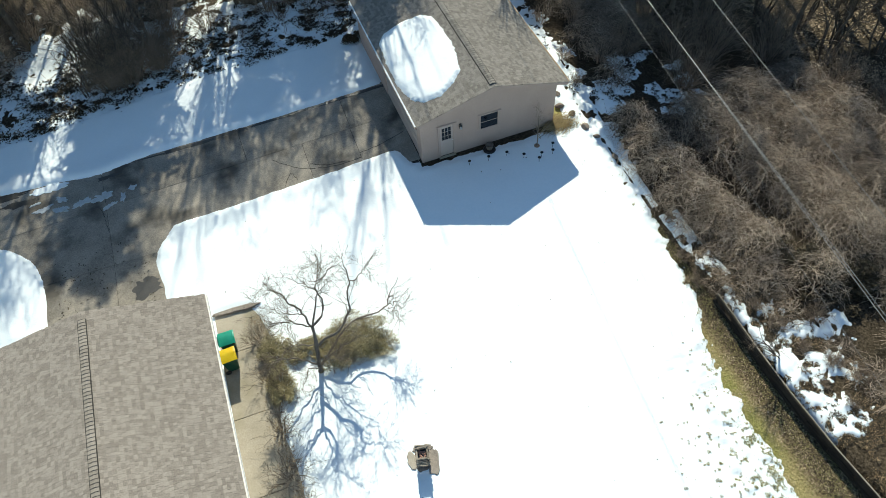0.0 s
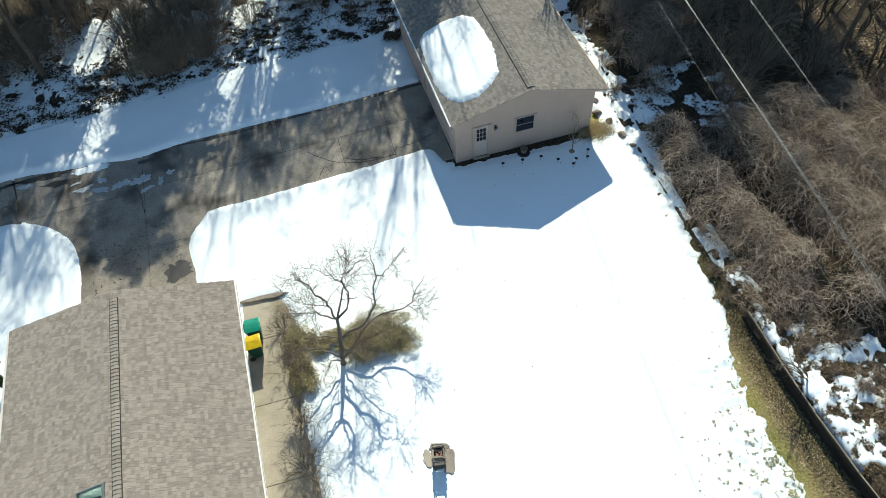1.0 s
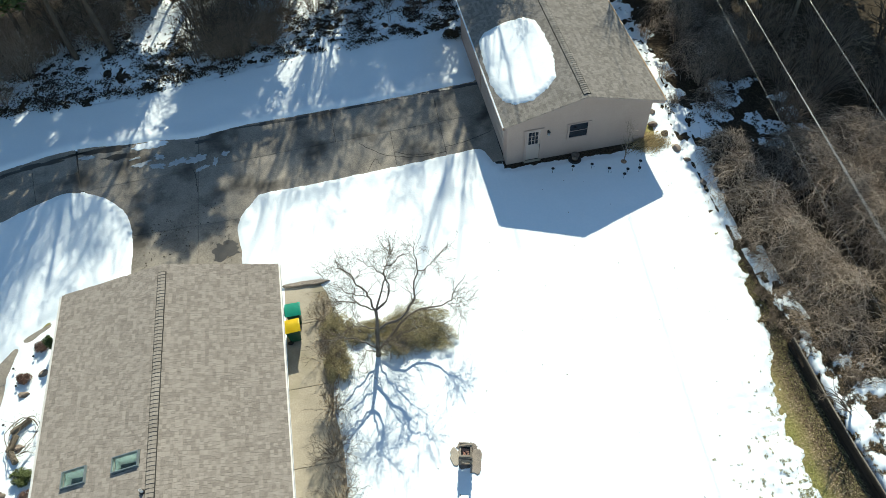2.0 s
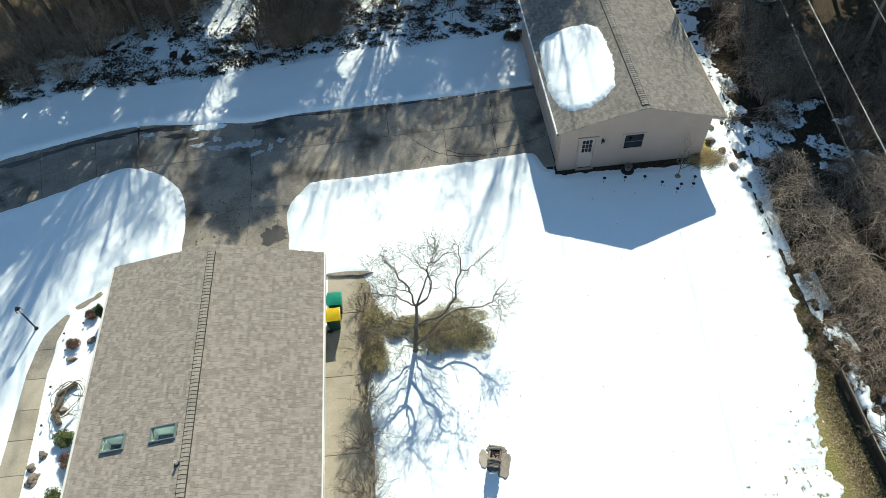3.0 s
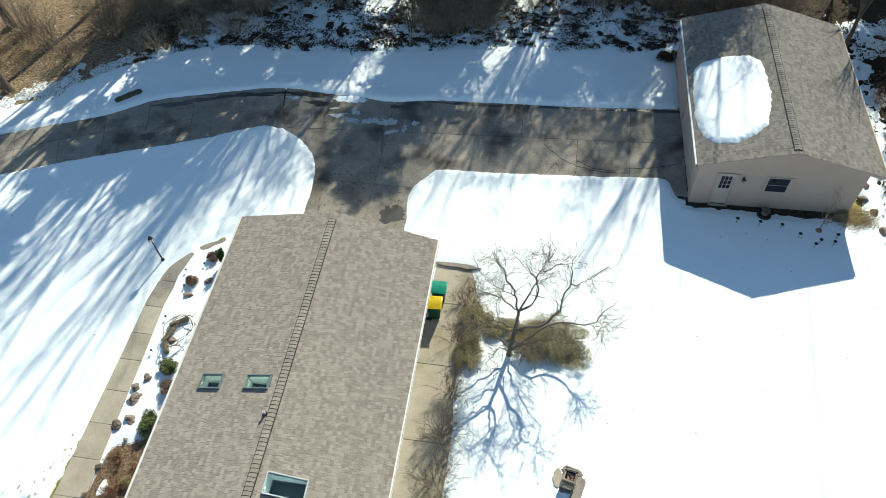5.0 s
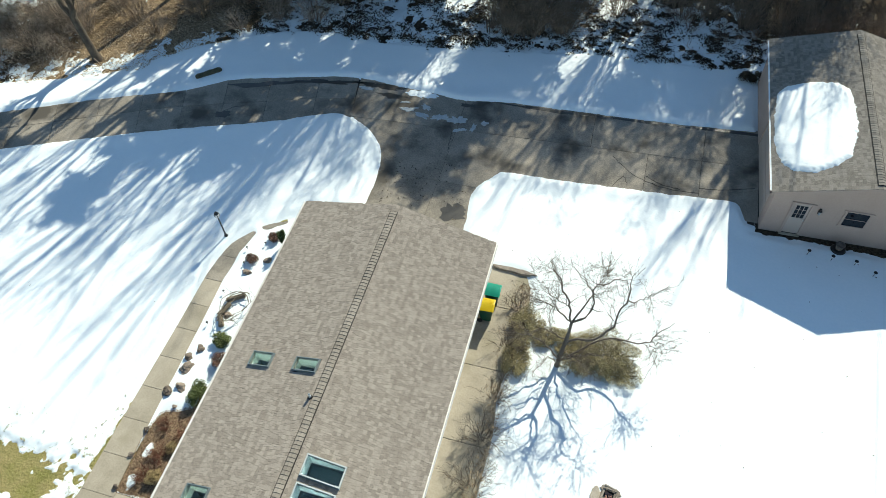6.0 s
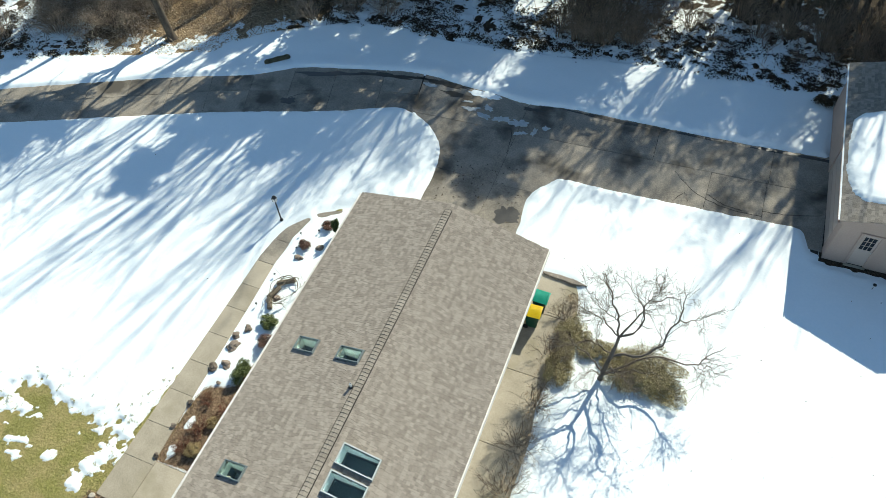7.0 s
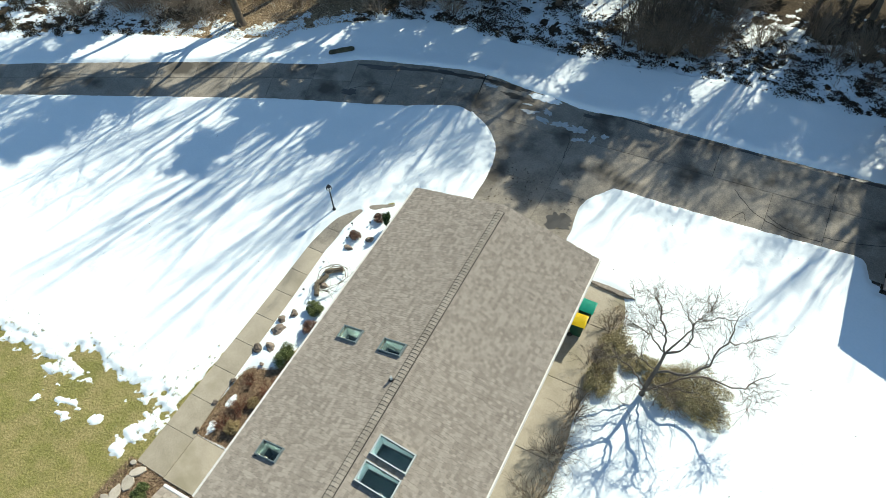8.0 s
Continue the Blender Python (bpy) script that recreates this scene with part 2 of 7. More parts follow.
def rock_mesh(name, sx, sy, sz, seed, mat, rough=0.22):
    bm = bmesh.new()
    bmesh.ops.create_icosphere(bm, subdivisions=3, radius=1)
    off = Vector((seed * 3.7, seed * 1.3, seed * 2.1))
    cuts = random.Random(seed)
    for _ in range(9):
        d = Vector((cuts.gauss(0, 1), cuts.gauss(0, 1), cuts.gauss(0.3, 0.8))).normalized()
        lim = cuts.uniform(0.62, 0.9)
        for v in bm.verts:
            over = v.co.dot(d) - lim
            if over > 0:
                v.co -= d * over * 0.85
    for v in bm.verts:
        k = 1 + rough * noise.noise(v.co * 1.2 + off) + 0.35 * rough * noise.noise(v.co * 3.5 + off)
        v.co = Vector((v.co.x * sx * k, v.co.y * sy * k, max(v.co.z, -0.35) * sz * k))
    me = bpy.data.meshes.new(name)
    bm.to_mesh(me)
    bm.free()
    me.materials.append(mat)
    return me


def hash01(i, j, seed):
    h = np.sin(i * 127.1 + j * 311.7 + seed * 74.7) * 43758.5453
    return h - np.floor(h)


def fbm(x, y, scale, seed=0, octaves=4, gain=0.5):
    """Smooth noise in 0..1 on arrays of places; scale: the largest features, in metres."""
    total, amp, norm = np.zeros_like(x, float), 1.0, 0.0
    for o in range(octaves):
        u, v = x / scale * 2 ** o + o * 17.3, y / scale * 2 ** o + o * 9.1
        i, j = np.floor(u), np.floor(v)
        fx, fy = u - i, v - j
        fx, fy = fx * fx * (3 - 2 * fx), fy * fy * (3 - 2 * fy)
        a, b, c, d = hash01(i, j, seed), hash01(i + 1, j, seed), hash01(i, j + 1, seed), hash01(i + 1, j + 1, seed)
        total += amp * ((a * (1 - fx) + b * fx) * (1 - fy) + (c * (1 - fx) + d * fx) * fy)
        norm += amp
        amp *= gain
    return total / norm


def step(a, b, v):
    t = np.clip((v - a) / (b - a), 0, 1)
    return t * t * (3 - 2 * t)


def outside(x, y, poly):
    """Signed distance to a closed outline, positive outside."""
    d, inside = np.full(x.shape, 1e9), np.zeros(x.shape, bool)
    for (ax, ay), (bx, by) in zip(poly, poly[1:] + poly[:1]):
        ex, ey = bx - ax, by - ay
        t = np.clip(((x - ax) * ex + (y - ay) * ey) / (ex * ex + ey * ey + 1e-12), 0, 1)
        d = np.minimum(d, np.hypot(x - ax - t * ex, y - ay - t * ey))
        if ey:
            inside ^= ((ay > y) != (by > y)) & (x < ex * (y - ay) / ey + ax)
    return np.where(inside, -d, d)


def spline(points, n=8):
    """A smooth line through a few points."""
    pts = [Vector((*p, 0)) for p in points]
    pts = [2 * pts[0] - pts[1]] + pts + [2 * pts[-1] - pts[-2]]
    out = []
    for a, b, c, d in zip(pts, pts[1:], pts[2:], pts[3:]):
        for i in range(n):
            t = i / n
            q = 0.5 * (2 * b + (c - a) * t + (2 * a - 5 * b + 4 * c - d) * t * t + (3 * b - a - 3 * c + d) * t ** 3)
            out.append((q.x, q.y))
    return out + [(pts[-2].x, pts[-2].y)]


# ---- plan ----
HOUSE_X0, HOUSE_X1, RIDGE_X, HOUSE_Y1, HOUSE_Y0 = -13.3, -4.58, -8.91, 18.1, -7.0
EAVE_Z, RIDGE_Z = 2.72, 3.81
SKEW = 0.008
G_X0, G_X1, G_Y0, G_Y1 = 6.6, 13.9, 23.98, 34.6
WALL_TOP = 0.6


def wall_x(y):
    return 15.62 + 0.012 * (y - 9) ** 2 * (y < 9) * 0.9


DRIVE_FAR = spline([(-60, 9.8), (-43, 18.2), (-30.4, 24.2), (-25.3, 26.3), (-22.7, 27.95), (-19.7, 28.85), (-16.65, 29.65), (-14.8, 29.8), (-13.2, 29.6), (-11.4, 29.55), (-9.3, 29.3), (-7, 29.65), (-3.8, 29.8), (2.4, 30.08), (6.4, 30.4)])
DRIVE_NEAR = spline([(-60, 7.6), (-40.8, 16.3), (-31.3, 20.5), (-25.0, 23.2), (-19.6, 25.2), (-17.6, 26.1), (-15.6, 26.85), (-13.7, 26.2), (-12.4, 24.8), (-11.9, 23.2), (-11.75, 20.5), (-11.75, 18.0)])
LAWN_EDGE = spline([(-6.9, 18.6), (-6.9, 21.0), (-7.05, 22.9), (-6.2, 24.35), (-5.4, 24.72), (-2, 24.88), (3, 25.2), (5.1, 25.4), (5.75, 25.2), (6.05, 24.3), (6.5, 23.5), (8.0, 23.66), (10, 23.75), (13.2, 23.5)])
DRIVE = DRIVE_FAR + [(6.45, 30.3), (6.45, 24.0)] + LAWN_EDGE[::-1][30:] + [(-6.9, 18.0)] + DRIVE_NEAR[::-1]
PATIO = spline([(-4.9, 18.75), (-3.9, 18.7), (-3.25, 18.45), (-2.85, 17.0), (-2.95, 14.5), (-3.2, 12.6), (-3.0, 10.5), (-3.05, 6), (-3.05, 0), (-3.05, -7)]) + [(-5.2, -7)]
WALKWAY = spline([(-15.2, 18.9), (-16.2, 18.35), (-17.2, 17.3), (-17.6, 15.6), (-17.6, 12), (-17.6, 3.0)]) + [(-14.6, 2.9), (-14.6, 4.9), (-16.25, 4.9), (-16.45, 8), (-16.6, 12), (-16.75, 15), (-16.5, 16.9), (-15.2, 18.6)]
WALK_CLEAR = spline([(-16.55, 17.75), (-17.12, 16.9), (-17.4, 15.4), (-17.58, 13), (-17.6, 8), (-17.6, 3.0)]) + [(-14.6, 2.9), (-14.6, 4.9), (-16.25, 4.9), (-16.45, 8), (-16.6, 12), (-16.8, 15), (-16.85, 16.5)]
MULCH = spline([(-16.4, 4.9), (-16.4, 7.0), (-16.2, 8.2), (-15.3, 8.7), (-15.05, 9.2), (-14.9, 10.2), (-14.55, 11.2), (-13.2, 11.6)]) + [(-13.2, 4.9)]
ENTRY_BED = [(-17.95, 3.05), (-13.0, 3.05), (-13.0, -7.0), (-19.0, -7.0)]
WOODS = spline([(-70, 6), (-46, 20.3), (-38, 24.5), (-31, 27.2), (-26.5, 31), (-21, 33.8), (-15, 33.9), (-9, 34.5), (-2, 35.6), (5, 36.0), (8, 38.5), (14.2, 37.5), (16.2, 31), (16.4, 24), (16.0, 16), (15.7, 12.5)])


BANK_SNOW = ((15.85, 10.4, 0.3, 0.75), (15.95, 9.4, 0.36, 0.65), (15.92, 8.4, 0.32, 0.6), (16.95, 10.1, 0.36, 0.26), (16.4, 9.55, 0.26, 0.22), (17.5, 8.75, 0.7, 0.3), (18.4, 8.3, 0.45, 0.24), (19.0, 8.55, 0.3, 0.15), (16.4, 7.7, 0.6, 0.55),
             (16.5, 7.0, 0.7, 0.55), (17.4, 7.5, 0.42, 0.26), (17.8, 6.85, 0.42, 0.3), (18.3, 6.5, 0.3, 0.3), (16.3, 6.1, 0.5, 0.65), (16.75, 5.4, 0.55, 0.5), (17.0, 4.85, 0.45, 0.35))
GROVE_SNOW = ((19.2, 27.0, 0.7, 0.6), (20.3, 26.9, 0.5, 0.3), (19.2, 25.8, 0.6, 0.6), (17.9, 25.3, 0.9, 0.7), (17.2, 24.2, 0.8, 0.8), (18.3, 24.7, 0.4, 0.35), (19.9, 24.1, 0.5, 0.5), (20.5, 23.3, 0.8, 0.5), (21.9, 24.1, 0.5, 0.5), (21.8, 23.1, 0.5, 0.4), (22.0, 25.4, 0.4, 0.25), (20.1, 22.4, 0.5, 0.3), (16.1, 22.0, 0.5, 0.9), (16.1, 20.8, 0.3, 0.6))


def patches(x, y, spots):
    """Distance inside the nearest of some oval patches, in metres."""
    sd = np.full(np.shape(x), -9.0)
    for px, py, rx, ry in spots:
        sd = np.maximum(sd, (1 - np.hypot((x - px) / rx, (y - py) / ry)) * min(rx, ry))
    return sd


def woods_depth(x, y):
    """How far a place lies inside the woods, in metres."""
    return -outside(x, y, WOODS + [(15.7, -30), (400, -30), (400, 400), (-400, 400), (-400, 6)])


def ground_z(x, y):
    behind = step(0.05, 0.3, x - wall_x(y))
    bank = WALL_TOP * (1 - 0.75 * step(11.5, 15.0, y)) * (1 + 0.04 * np.clip(x - 16, 0, 20))
    wood = step(0, 3, woods_depth(x, y))
    return behind * bank + wood * 0.18 * (fbm(x, y, 3.0, 5) - 0.5) + 0.03 * (fbm(x, y, 5, 8) - 0.5) - 0.02


def snow_field(x, y):
    """How far a place lies inside the snow, in metres (negative: bare)."""
    ragged = fbm(x, y, 1.6, 2, 5, 0.6) - 0.5
    fine = fbm(x, y, 0.5, 3, 4, 0.6) - 0.5
    crisp = fbm(x, y, 0.36, 4, 3, 0.75) - 0.5
    drive = outside(x, y, DRIVE) + 0.16 * fine + 0.06 * crisp
    sd = np.minimum(drive, outside(x, y, PATIO) + 0.12 * fine - 0.02)
    sd = np.minimum(sd, outside(x, y, WALK_CLEAR) + 0.08 * fine - 0.03 * (x < -17.2))
    for cx, cy, ln in ((-15.95, 18.42, 0.28), (-15.4, 18.88, 0.5)):
        u, v = (x - cx) * 0.77 + (y - cy) * 0.64, -(x - cx) * 0.64 + (y - cy) * 0.77
        sd = np.minimum(sd, np.hypot(u * 0.16 / ln, v) - 0.14 + 0.1 * fine)
    house = outside(x, y, [(HOUSE_X0 + 0.5, 17.7), (HOUSE_X1 - 0.5, 17.7), (HOUSE_X1 - 0.5, -7), (HOUSE_X0 + 0.5, -7)])
    sd = np.minimum(sd, house)
    sd = np.minimum(sd, outside(x, y, [(G_X0 - 0.25, G_Y0 - 0.42), (G_X1 + 0.7, G_Y0 - 0.5), (G_X1 + 0.9, G_Y0 + 1.2), (G_X1 + 0.05, G_Y0 + 1.6), (G_X1, G_Y1), (G_X0, G_Y1)]) + 0.35 * fine)
    mulch = outside(x, y, MULCH) + 0.25 * fine
    for px, py in ((-15.91, 6.77), (-15.89, 5.43)):
        mulch = np.maximum(mulch, 0.2 - np.hypot((x - px) * 1.5, (y - py) * 0.8) + 0.25 * fine + 0.4 * crisp)
    sd = np.minimum(sd, mulch)
    sd = np.minimum(sd, outside(x, y, ENTRY_BED) + 0.2 * fine)
    # thawed lawn in the south-west, with islands and a tongue beside the walk
    south = np.interp(x, (-60, -28, -25.7, -24.3, -23.6, -22.5, -21.3, -20.5, -19.6, -18.9, -18.3), (4.3, 4.5, 4.8, 4.7, 5.6, 5.75, 5.4, 5.5, 5.3, 5.5, 5.4))
    tongue = np.full(x.shape, -9.0)
    for px, py, w in ((-18.35, 5.5, 0.5), (-18.25, 5.0, 0.44), (-18.25, 4.5, 0.46), (-18.4, 4.1, 0.52), (-18.65, 3.75, 0.5), (-18.75, 3.35, 0.38), (-18.55, 3.05, 0.3)):
        tongue = np.maximum(tongue, w - np.hypot(x - px, y - py))
    for px, py, w, k in ((-23.6, 4.5, 0.36, 2.0), (-22.7, 4.7, 0.38, 1.8), (-21.85, 3.1, 0.14, 1.4), (-20.4, 3.5, 0.13, 1.6), (-22.7, 3.55, 0.08, 2.5), (-21.9, 3.6, 0.05, 2.5), (-23.6, 3.1, 0.06, 2.5), (-19.95, 5.0, 0.03, 1.2)):
        tongue = np.maximum(tongue, w - np.hypot((x - px) / k, y - py))
    lawn = np.maximum((y - south) * 0.8 + 0.5 * ragged + 0.9 * fine + 1.0 * crisp, tongue - 0.1 + 0.4 * fine + 1.1 * crisp)
    lawn = np.where((x < -17.3), lawn, 1.0)
    lawn = np.where((x < -17.5) & (x > -18.3) & (y < 9.6) & (y > 5.5), np.minimum(lawn, (-17.66 - x) + 0.25 * fine + 0.2 * crisp - 0.03 * (9.6 - y) - 0.07 * np.clip(7.2 - y, 0, 3)), lawn)
    sd = np.minimum(sd, lawn)
    # thawed strip before the timber wall, with crumbs of turf showing in the snow
    edge = np.interp(y, (-5, 0, 3.2, 3.8, 4.6, 5.5, 6.5, 8.1, 10, 11.9, 13.4, 14.5, 16, 18, 20.2), (13.5, 13.6, 13.8, 13.8, 14.1, 13.75, 13.85, 13.75, 14.2, 14.85, 15.2, 15.15, 15.5, 15.6, 15.5)) + 0.3 * ragged + 0.45 * fine + 0.5 * crisp
    strip = edge - x
    thin = 0.9 * (0.66 - 0.05 * step(9, 4, y) - fbm(x, y, 0.42, 13, 3, 0.6)) + 0.16 * np.clip(strip - 0.3, 0, 4) + 1.5 * step(9.5, 11, y) + 1.0 * step(12.2, 11, x)
    strip = np.where((y < 11) & (x > 10), np.minimum(strip, thin), strip)
    strip = np.where(x > wall_x(y) + 0.1, -1, strip)
    strip = np.where((y > 17) & (x > 15.0) & (y < 40), np.where(x < 16.6 + ragged, 0.8 * (0.62 + 0.08 * step(24, 26, y) - fbm(x, y, 0.7, 12, 4, 0.6)), -0.2), strip)
    patch = 1.6 * (fbm(x, y, 2.2, 15, 5, 0.62) - 0.53)
    drift = patches(x, y, BANK_SNOW) + 0.3 * ragged + 0.9 * fine + 1.3 * crisp + 0.09
    bank = np.where((y < 13) & (x < 20.8), drift, patch - 0.5)
    bank = np.where((y > 12.2) & (x < 16.8), 1.2 * (fbm(x, y, 0.7, 18, 4, 0.65) - 0.47) + 0.3 * crisp - 0.25 * np.clip(x - 16.2, 0, 1), bank)
    sd = np.minimum(sd, np.where(x > wall_x(y) + 0.1, np.where(y < 16.5, bank, 9), np.where(x > 8, strip, 9)))
    # patchy snow under the trees; almost none on the leaf litter in the west
    deep = woods_depth(x, y)
    cover = 1.6 * (fbm(x, y, 0.9, 51, 5, 0.7) - 0.44 + 0.05 * step(-24, -20, x) * step(12, 8, x)) - 0.02 * np.clip(deep, 0, 12) - 0.5 * step(-22, -25, x) * step(-38.5, -36, x) * step(0, 2, deep)
    cover = cover - 0.45 * step(4.5, 7, x) * step(38.5, 40, y) - 0.35 * step(40.5, 43, y) + 0.5 * step(-12.2, -11.4, x) * step(-9.4, -10.2, x) * step(36, 38, y) * step(44, 42, y)
    north = np.where(deep > -0.6, np.maximum(cover, -0.9 - deep), 9)
    grove = patches(x, y, GROVE_SNOW) + 0.5 * ragged + 0.5 * fine + 0.9 * crisp
    grove = np.maximum(grove, cover - 0.3 * step(16.6, 17.4, x) - 0.06 - 9 * step(17.4, 17.8, x) - 9 * step(25, 24, y))
    sd = np.where(y > 16.5, np.minimum(sd, np.where((x > 15.0) & (y < 36), np.where(deep > 0, grove, strip), north)), sd)
    return sd


# ---- ground and snow ----
def grid_faces(nx, ny):
    i, j = np.meshgrid(np.arange(nx - 1), np.arange(ny - 1), indexing="ij")
    a = (i * ny + j).ravel()
    return np.stack([a, a + ny, a + ny + 1, a + 1], 1)


def build_ground():
    far = 60 * 1.45 ** np.arange(1, 10)
    xs = np.concatenate([-far[::-1], np.arange(-60, 48, 0.3), 48 + far])
    ys = np.concatenate([-10 - far[::-1], np.arange(-10, 62, 0.3), 62 + far])
    x, y = np.meshgrid(xs, ys, indexing="ij")
    x, y = x.ravel(), y.ravel()
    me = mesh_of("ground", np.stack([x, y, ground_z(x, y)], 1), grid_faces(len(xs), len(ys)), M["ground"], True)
    deep = woods_depth(x, y)
    lawn_strip = step(0.0, 0.8, x - 14.0) * step(16, 12, y)
    litter = np.clip(step(-1.6, -0.8, deep) + 0.35 * lawn_strip * step(0.4, 0.7, fbm(x, y, 1.4, 61)), 0, 1)
    # beds are mulched
    litter = np.maximum(litter, np.maximum(step(0.1, -0.1, outside(x, y, MULCH)), step(0.1, -0.1, outside(x, y, ENTRY_BED))))
    # dark ground under woods, brush and bank: part soil, part shade put into colour
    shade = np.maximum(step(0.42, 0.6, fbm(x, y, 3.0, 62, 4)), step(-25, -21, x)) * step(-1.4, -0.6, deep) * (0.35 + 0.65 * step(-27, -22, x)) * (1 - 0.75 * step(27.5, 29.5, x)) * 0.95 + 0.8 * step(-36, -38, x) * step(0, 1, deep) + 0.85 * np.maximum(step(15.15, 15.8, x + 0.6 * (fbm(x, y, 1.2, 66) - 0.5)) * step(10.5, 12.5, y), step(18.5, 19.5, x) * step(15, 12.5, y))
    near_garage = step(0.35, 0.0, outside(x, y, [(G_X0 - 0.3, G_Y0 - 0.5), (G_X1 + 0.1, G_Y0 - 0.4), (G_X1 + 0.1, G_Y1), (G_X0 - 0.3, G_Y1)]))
    # the band along the timber wall's foot paints the wall's shade
    for name, v in (("litter", litter), ("dirt_shade", np.clip(np.maximum(np.maximum(shade, near_garage), 0.55 * step(0.5, 0.2, np.abs(x - wall_x(y) + 0.2)) * step(13, 12, y)), 0, 1))):
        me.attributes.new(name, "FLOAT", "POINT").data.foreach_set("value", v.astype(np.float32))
    thing("ground", me, "thawed lawn, leaf litter and bare soil with painted-in shade around the houses", "ground", kind="structure")


def snow_top(x, y):
    """Height of the snow's surface and its depth field."""
    sd = snow_field(x, y)
    h = np.where(sd > 0, 0.115 * step(-0.12, 0.45, sd) - 0.02, 0.3 * sd)
    drift = 0.05 * (fbm(x, y, 4.0, 71) - 0.5) + 0.02 * (fbm(x, y, 0.9, 72) - 0.5)
    h = np.clip(h, -0.12, 1) + drift * step(0.05, 0.7, sd)
    # cleared snow is heaped beside the drive
    d = outside(x, y, DRIVE)
    h += 0.11 * step(0, 0.22, d) * step(1.4, 0.4, d) * (0.35 + 0.65 * fbm(x, y, 1.5, 73)) * step(0, 0.2, sd) * step(26, 28, y)
    h += 0.10 * step(0, 0.3, d) * step(1.3, 0.5, d) * fbm(x, y, 1.5, 73) * step(0, 0.3, sd) * step(28, 26, y)
    return ground_z(x, y) + h + 0.022, sd


def build_snow():
    s = 0.1
    out = s * 1.13 ** np.arange(1, 36)
    far = np.cumsum(out)
    xs = np.concatenate([-46 - far[::-1], np.arange(-46, 25, s), 25 + far])
    ys = np.concatenate([-1.5 - far[::-1], np.arange(-1.5, 43, s), 43 + far])
    x, y = np.meshgrid(xs, ys, indexing="ij")
    x, y = x.ravel(), y.ravel()
    z, sd = snow_top(x, y)
    f = grid_faces(len(xs), len(ys))
    f = f[(sd[f] > -0.28).any(1)]
    used = np.unique(f)
    remap = np.zeros(len(x), int)
    remap[used] = np.arange(len(used))
    me = mesh_of("snow_cover", np.stack([x, y, z], 1)[used], remap[f], M["snow"], True)
    thing("snow_cover", me, "melting white snow cover with ragged edges on the lawns", "snow", kind="stuff")


build_ground()
build_snow()


def prism_mesh(name, outline, z0, z1, mat, bevel=0.012):
    """A slab of any outline with a worn upper edge."""
    n = len(outline)
    c = np.mean(outline, axis=0)
    inner = [tuple(np.array(p) + (c - p) * bevel / max(np.hypot(*(c - p)), 0.05)) for p in outline]
    verts = [(*p, z0) for p in outline] + [(*p, z1 - bevel * 0.7) for p in outline] + [(*p, z1) for p in inner]
    faces = [tuple(range(2 * n, 3 * n))]
    for k in (0, n):
        faces += [(k + i, k + (i + 1) % n, k + n + (i + 1) % n, k + n + i) for i in range(n)]
    return mesh_of(name, verts, faces, mat)


def clip(poly, nx, ny, c):
    """The part of an outline where nx*x + ny*y <= c."""
    out = []
    for a, b in zip(poly, poly[1:] + poly[:1]):
        da, db = nx * a[0] + ny * a[1] - c, nx * b[0] + ny * b[1] - c
        if da <= 0:
            out.append(a)
        if (da < 0 < db) or (db < 0 < da):
            t = da / (da - db)
            out.append((a[0] + (b[0] - a[0]) * t, a[1] + (b[1] - a[1]) * t))
    return out


def slab(parent, outline, mat, z0=-0.12, z1=0.03):
    if len(outline) > 2 and abs(sum(a[0] * b[1] - a[1] * b[0] for a, b in zip(outline, outline[1:] + outline[:1]))) > 0.05:
        area = sum(a[0] * b[1] - a[1] * b[0] for a, b in zip(outline, outline[1:] + outline[:1]))
        part("slab", prism_mesh("slab", outline if area > 0 else outline[::-1], z0, z1 + random.uniform(-0.003, 0.004), mat), None, parent)


def ragged_outline(cx, cy, rx, ry, turn, seed, rough=0.35, n=40):
    """An uneven closed outline round a centre."""
    a = np.arange(n) * 2 * np.pi / n
    k = 1 + rough * 2 * (fbm(2.2 * np.cos(a) + seed * 3.1, 2.2 * np.sin(a), 1.1, seed, 4, 0.6) - 0.5) * 1.6
    u, v = rx * k * np.cos(a), ry * k * np.sin(a)
    return [(float(cx + p * math.cos(turn) - q * math.sin(turn)), float(cy + p * math.sin(turn) + q * math.cos(turn))) for p, q in zip(u, v)]


def build_ice():
    """Slush frozen in thin plates on the drive."""
    for k, (x, y, rx, ry, turn) in enumerate(((-11.6, 29.3, 0.85, 0.3, 0.0), (-12.26, 28.49, 0.3, 0.09, 0.1), (-11.87, 28.01, 0.4, 0.15, 0.2), (-11.04, 27.7, 0.42, 0.17, -0.2), (-11.05, 28.37, 0.34, 0.15, -0.6), (-10.02, 27.74, 0.45, 0.25, 0.15), (-9.02, 27.75, 0.47, 0.27, 0.1), (-8.74, 27.02, 0.3, 0.13, 0.5), (-8.06, 27.4, 0.14, 0.3, -0.2), (-7.61, 27.86, 0.2, 0.15, 0.3), (-14.8, 29.12, 0.36, 0.12, 0.0))):
        me = prism_mesh("ice_patch", ragged_outline(x, y, rx, ry, turn, 90 + k, 0.6), 0.02, 0.06, M["snow"] if k == 0 else M["slush"], 0.02)
        thing("ice_patch", me, "crusted remnant of cleared snow on the drive" if k == 0 else "thin grey plate of refrozen slush on the concrete drive", "ice", "ice patches on the drive")


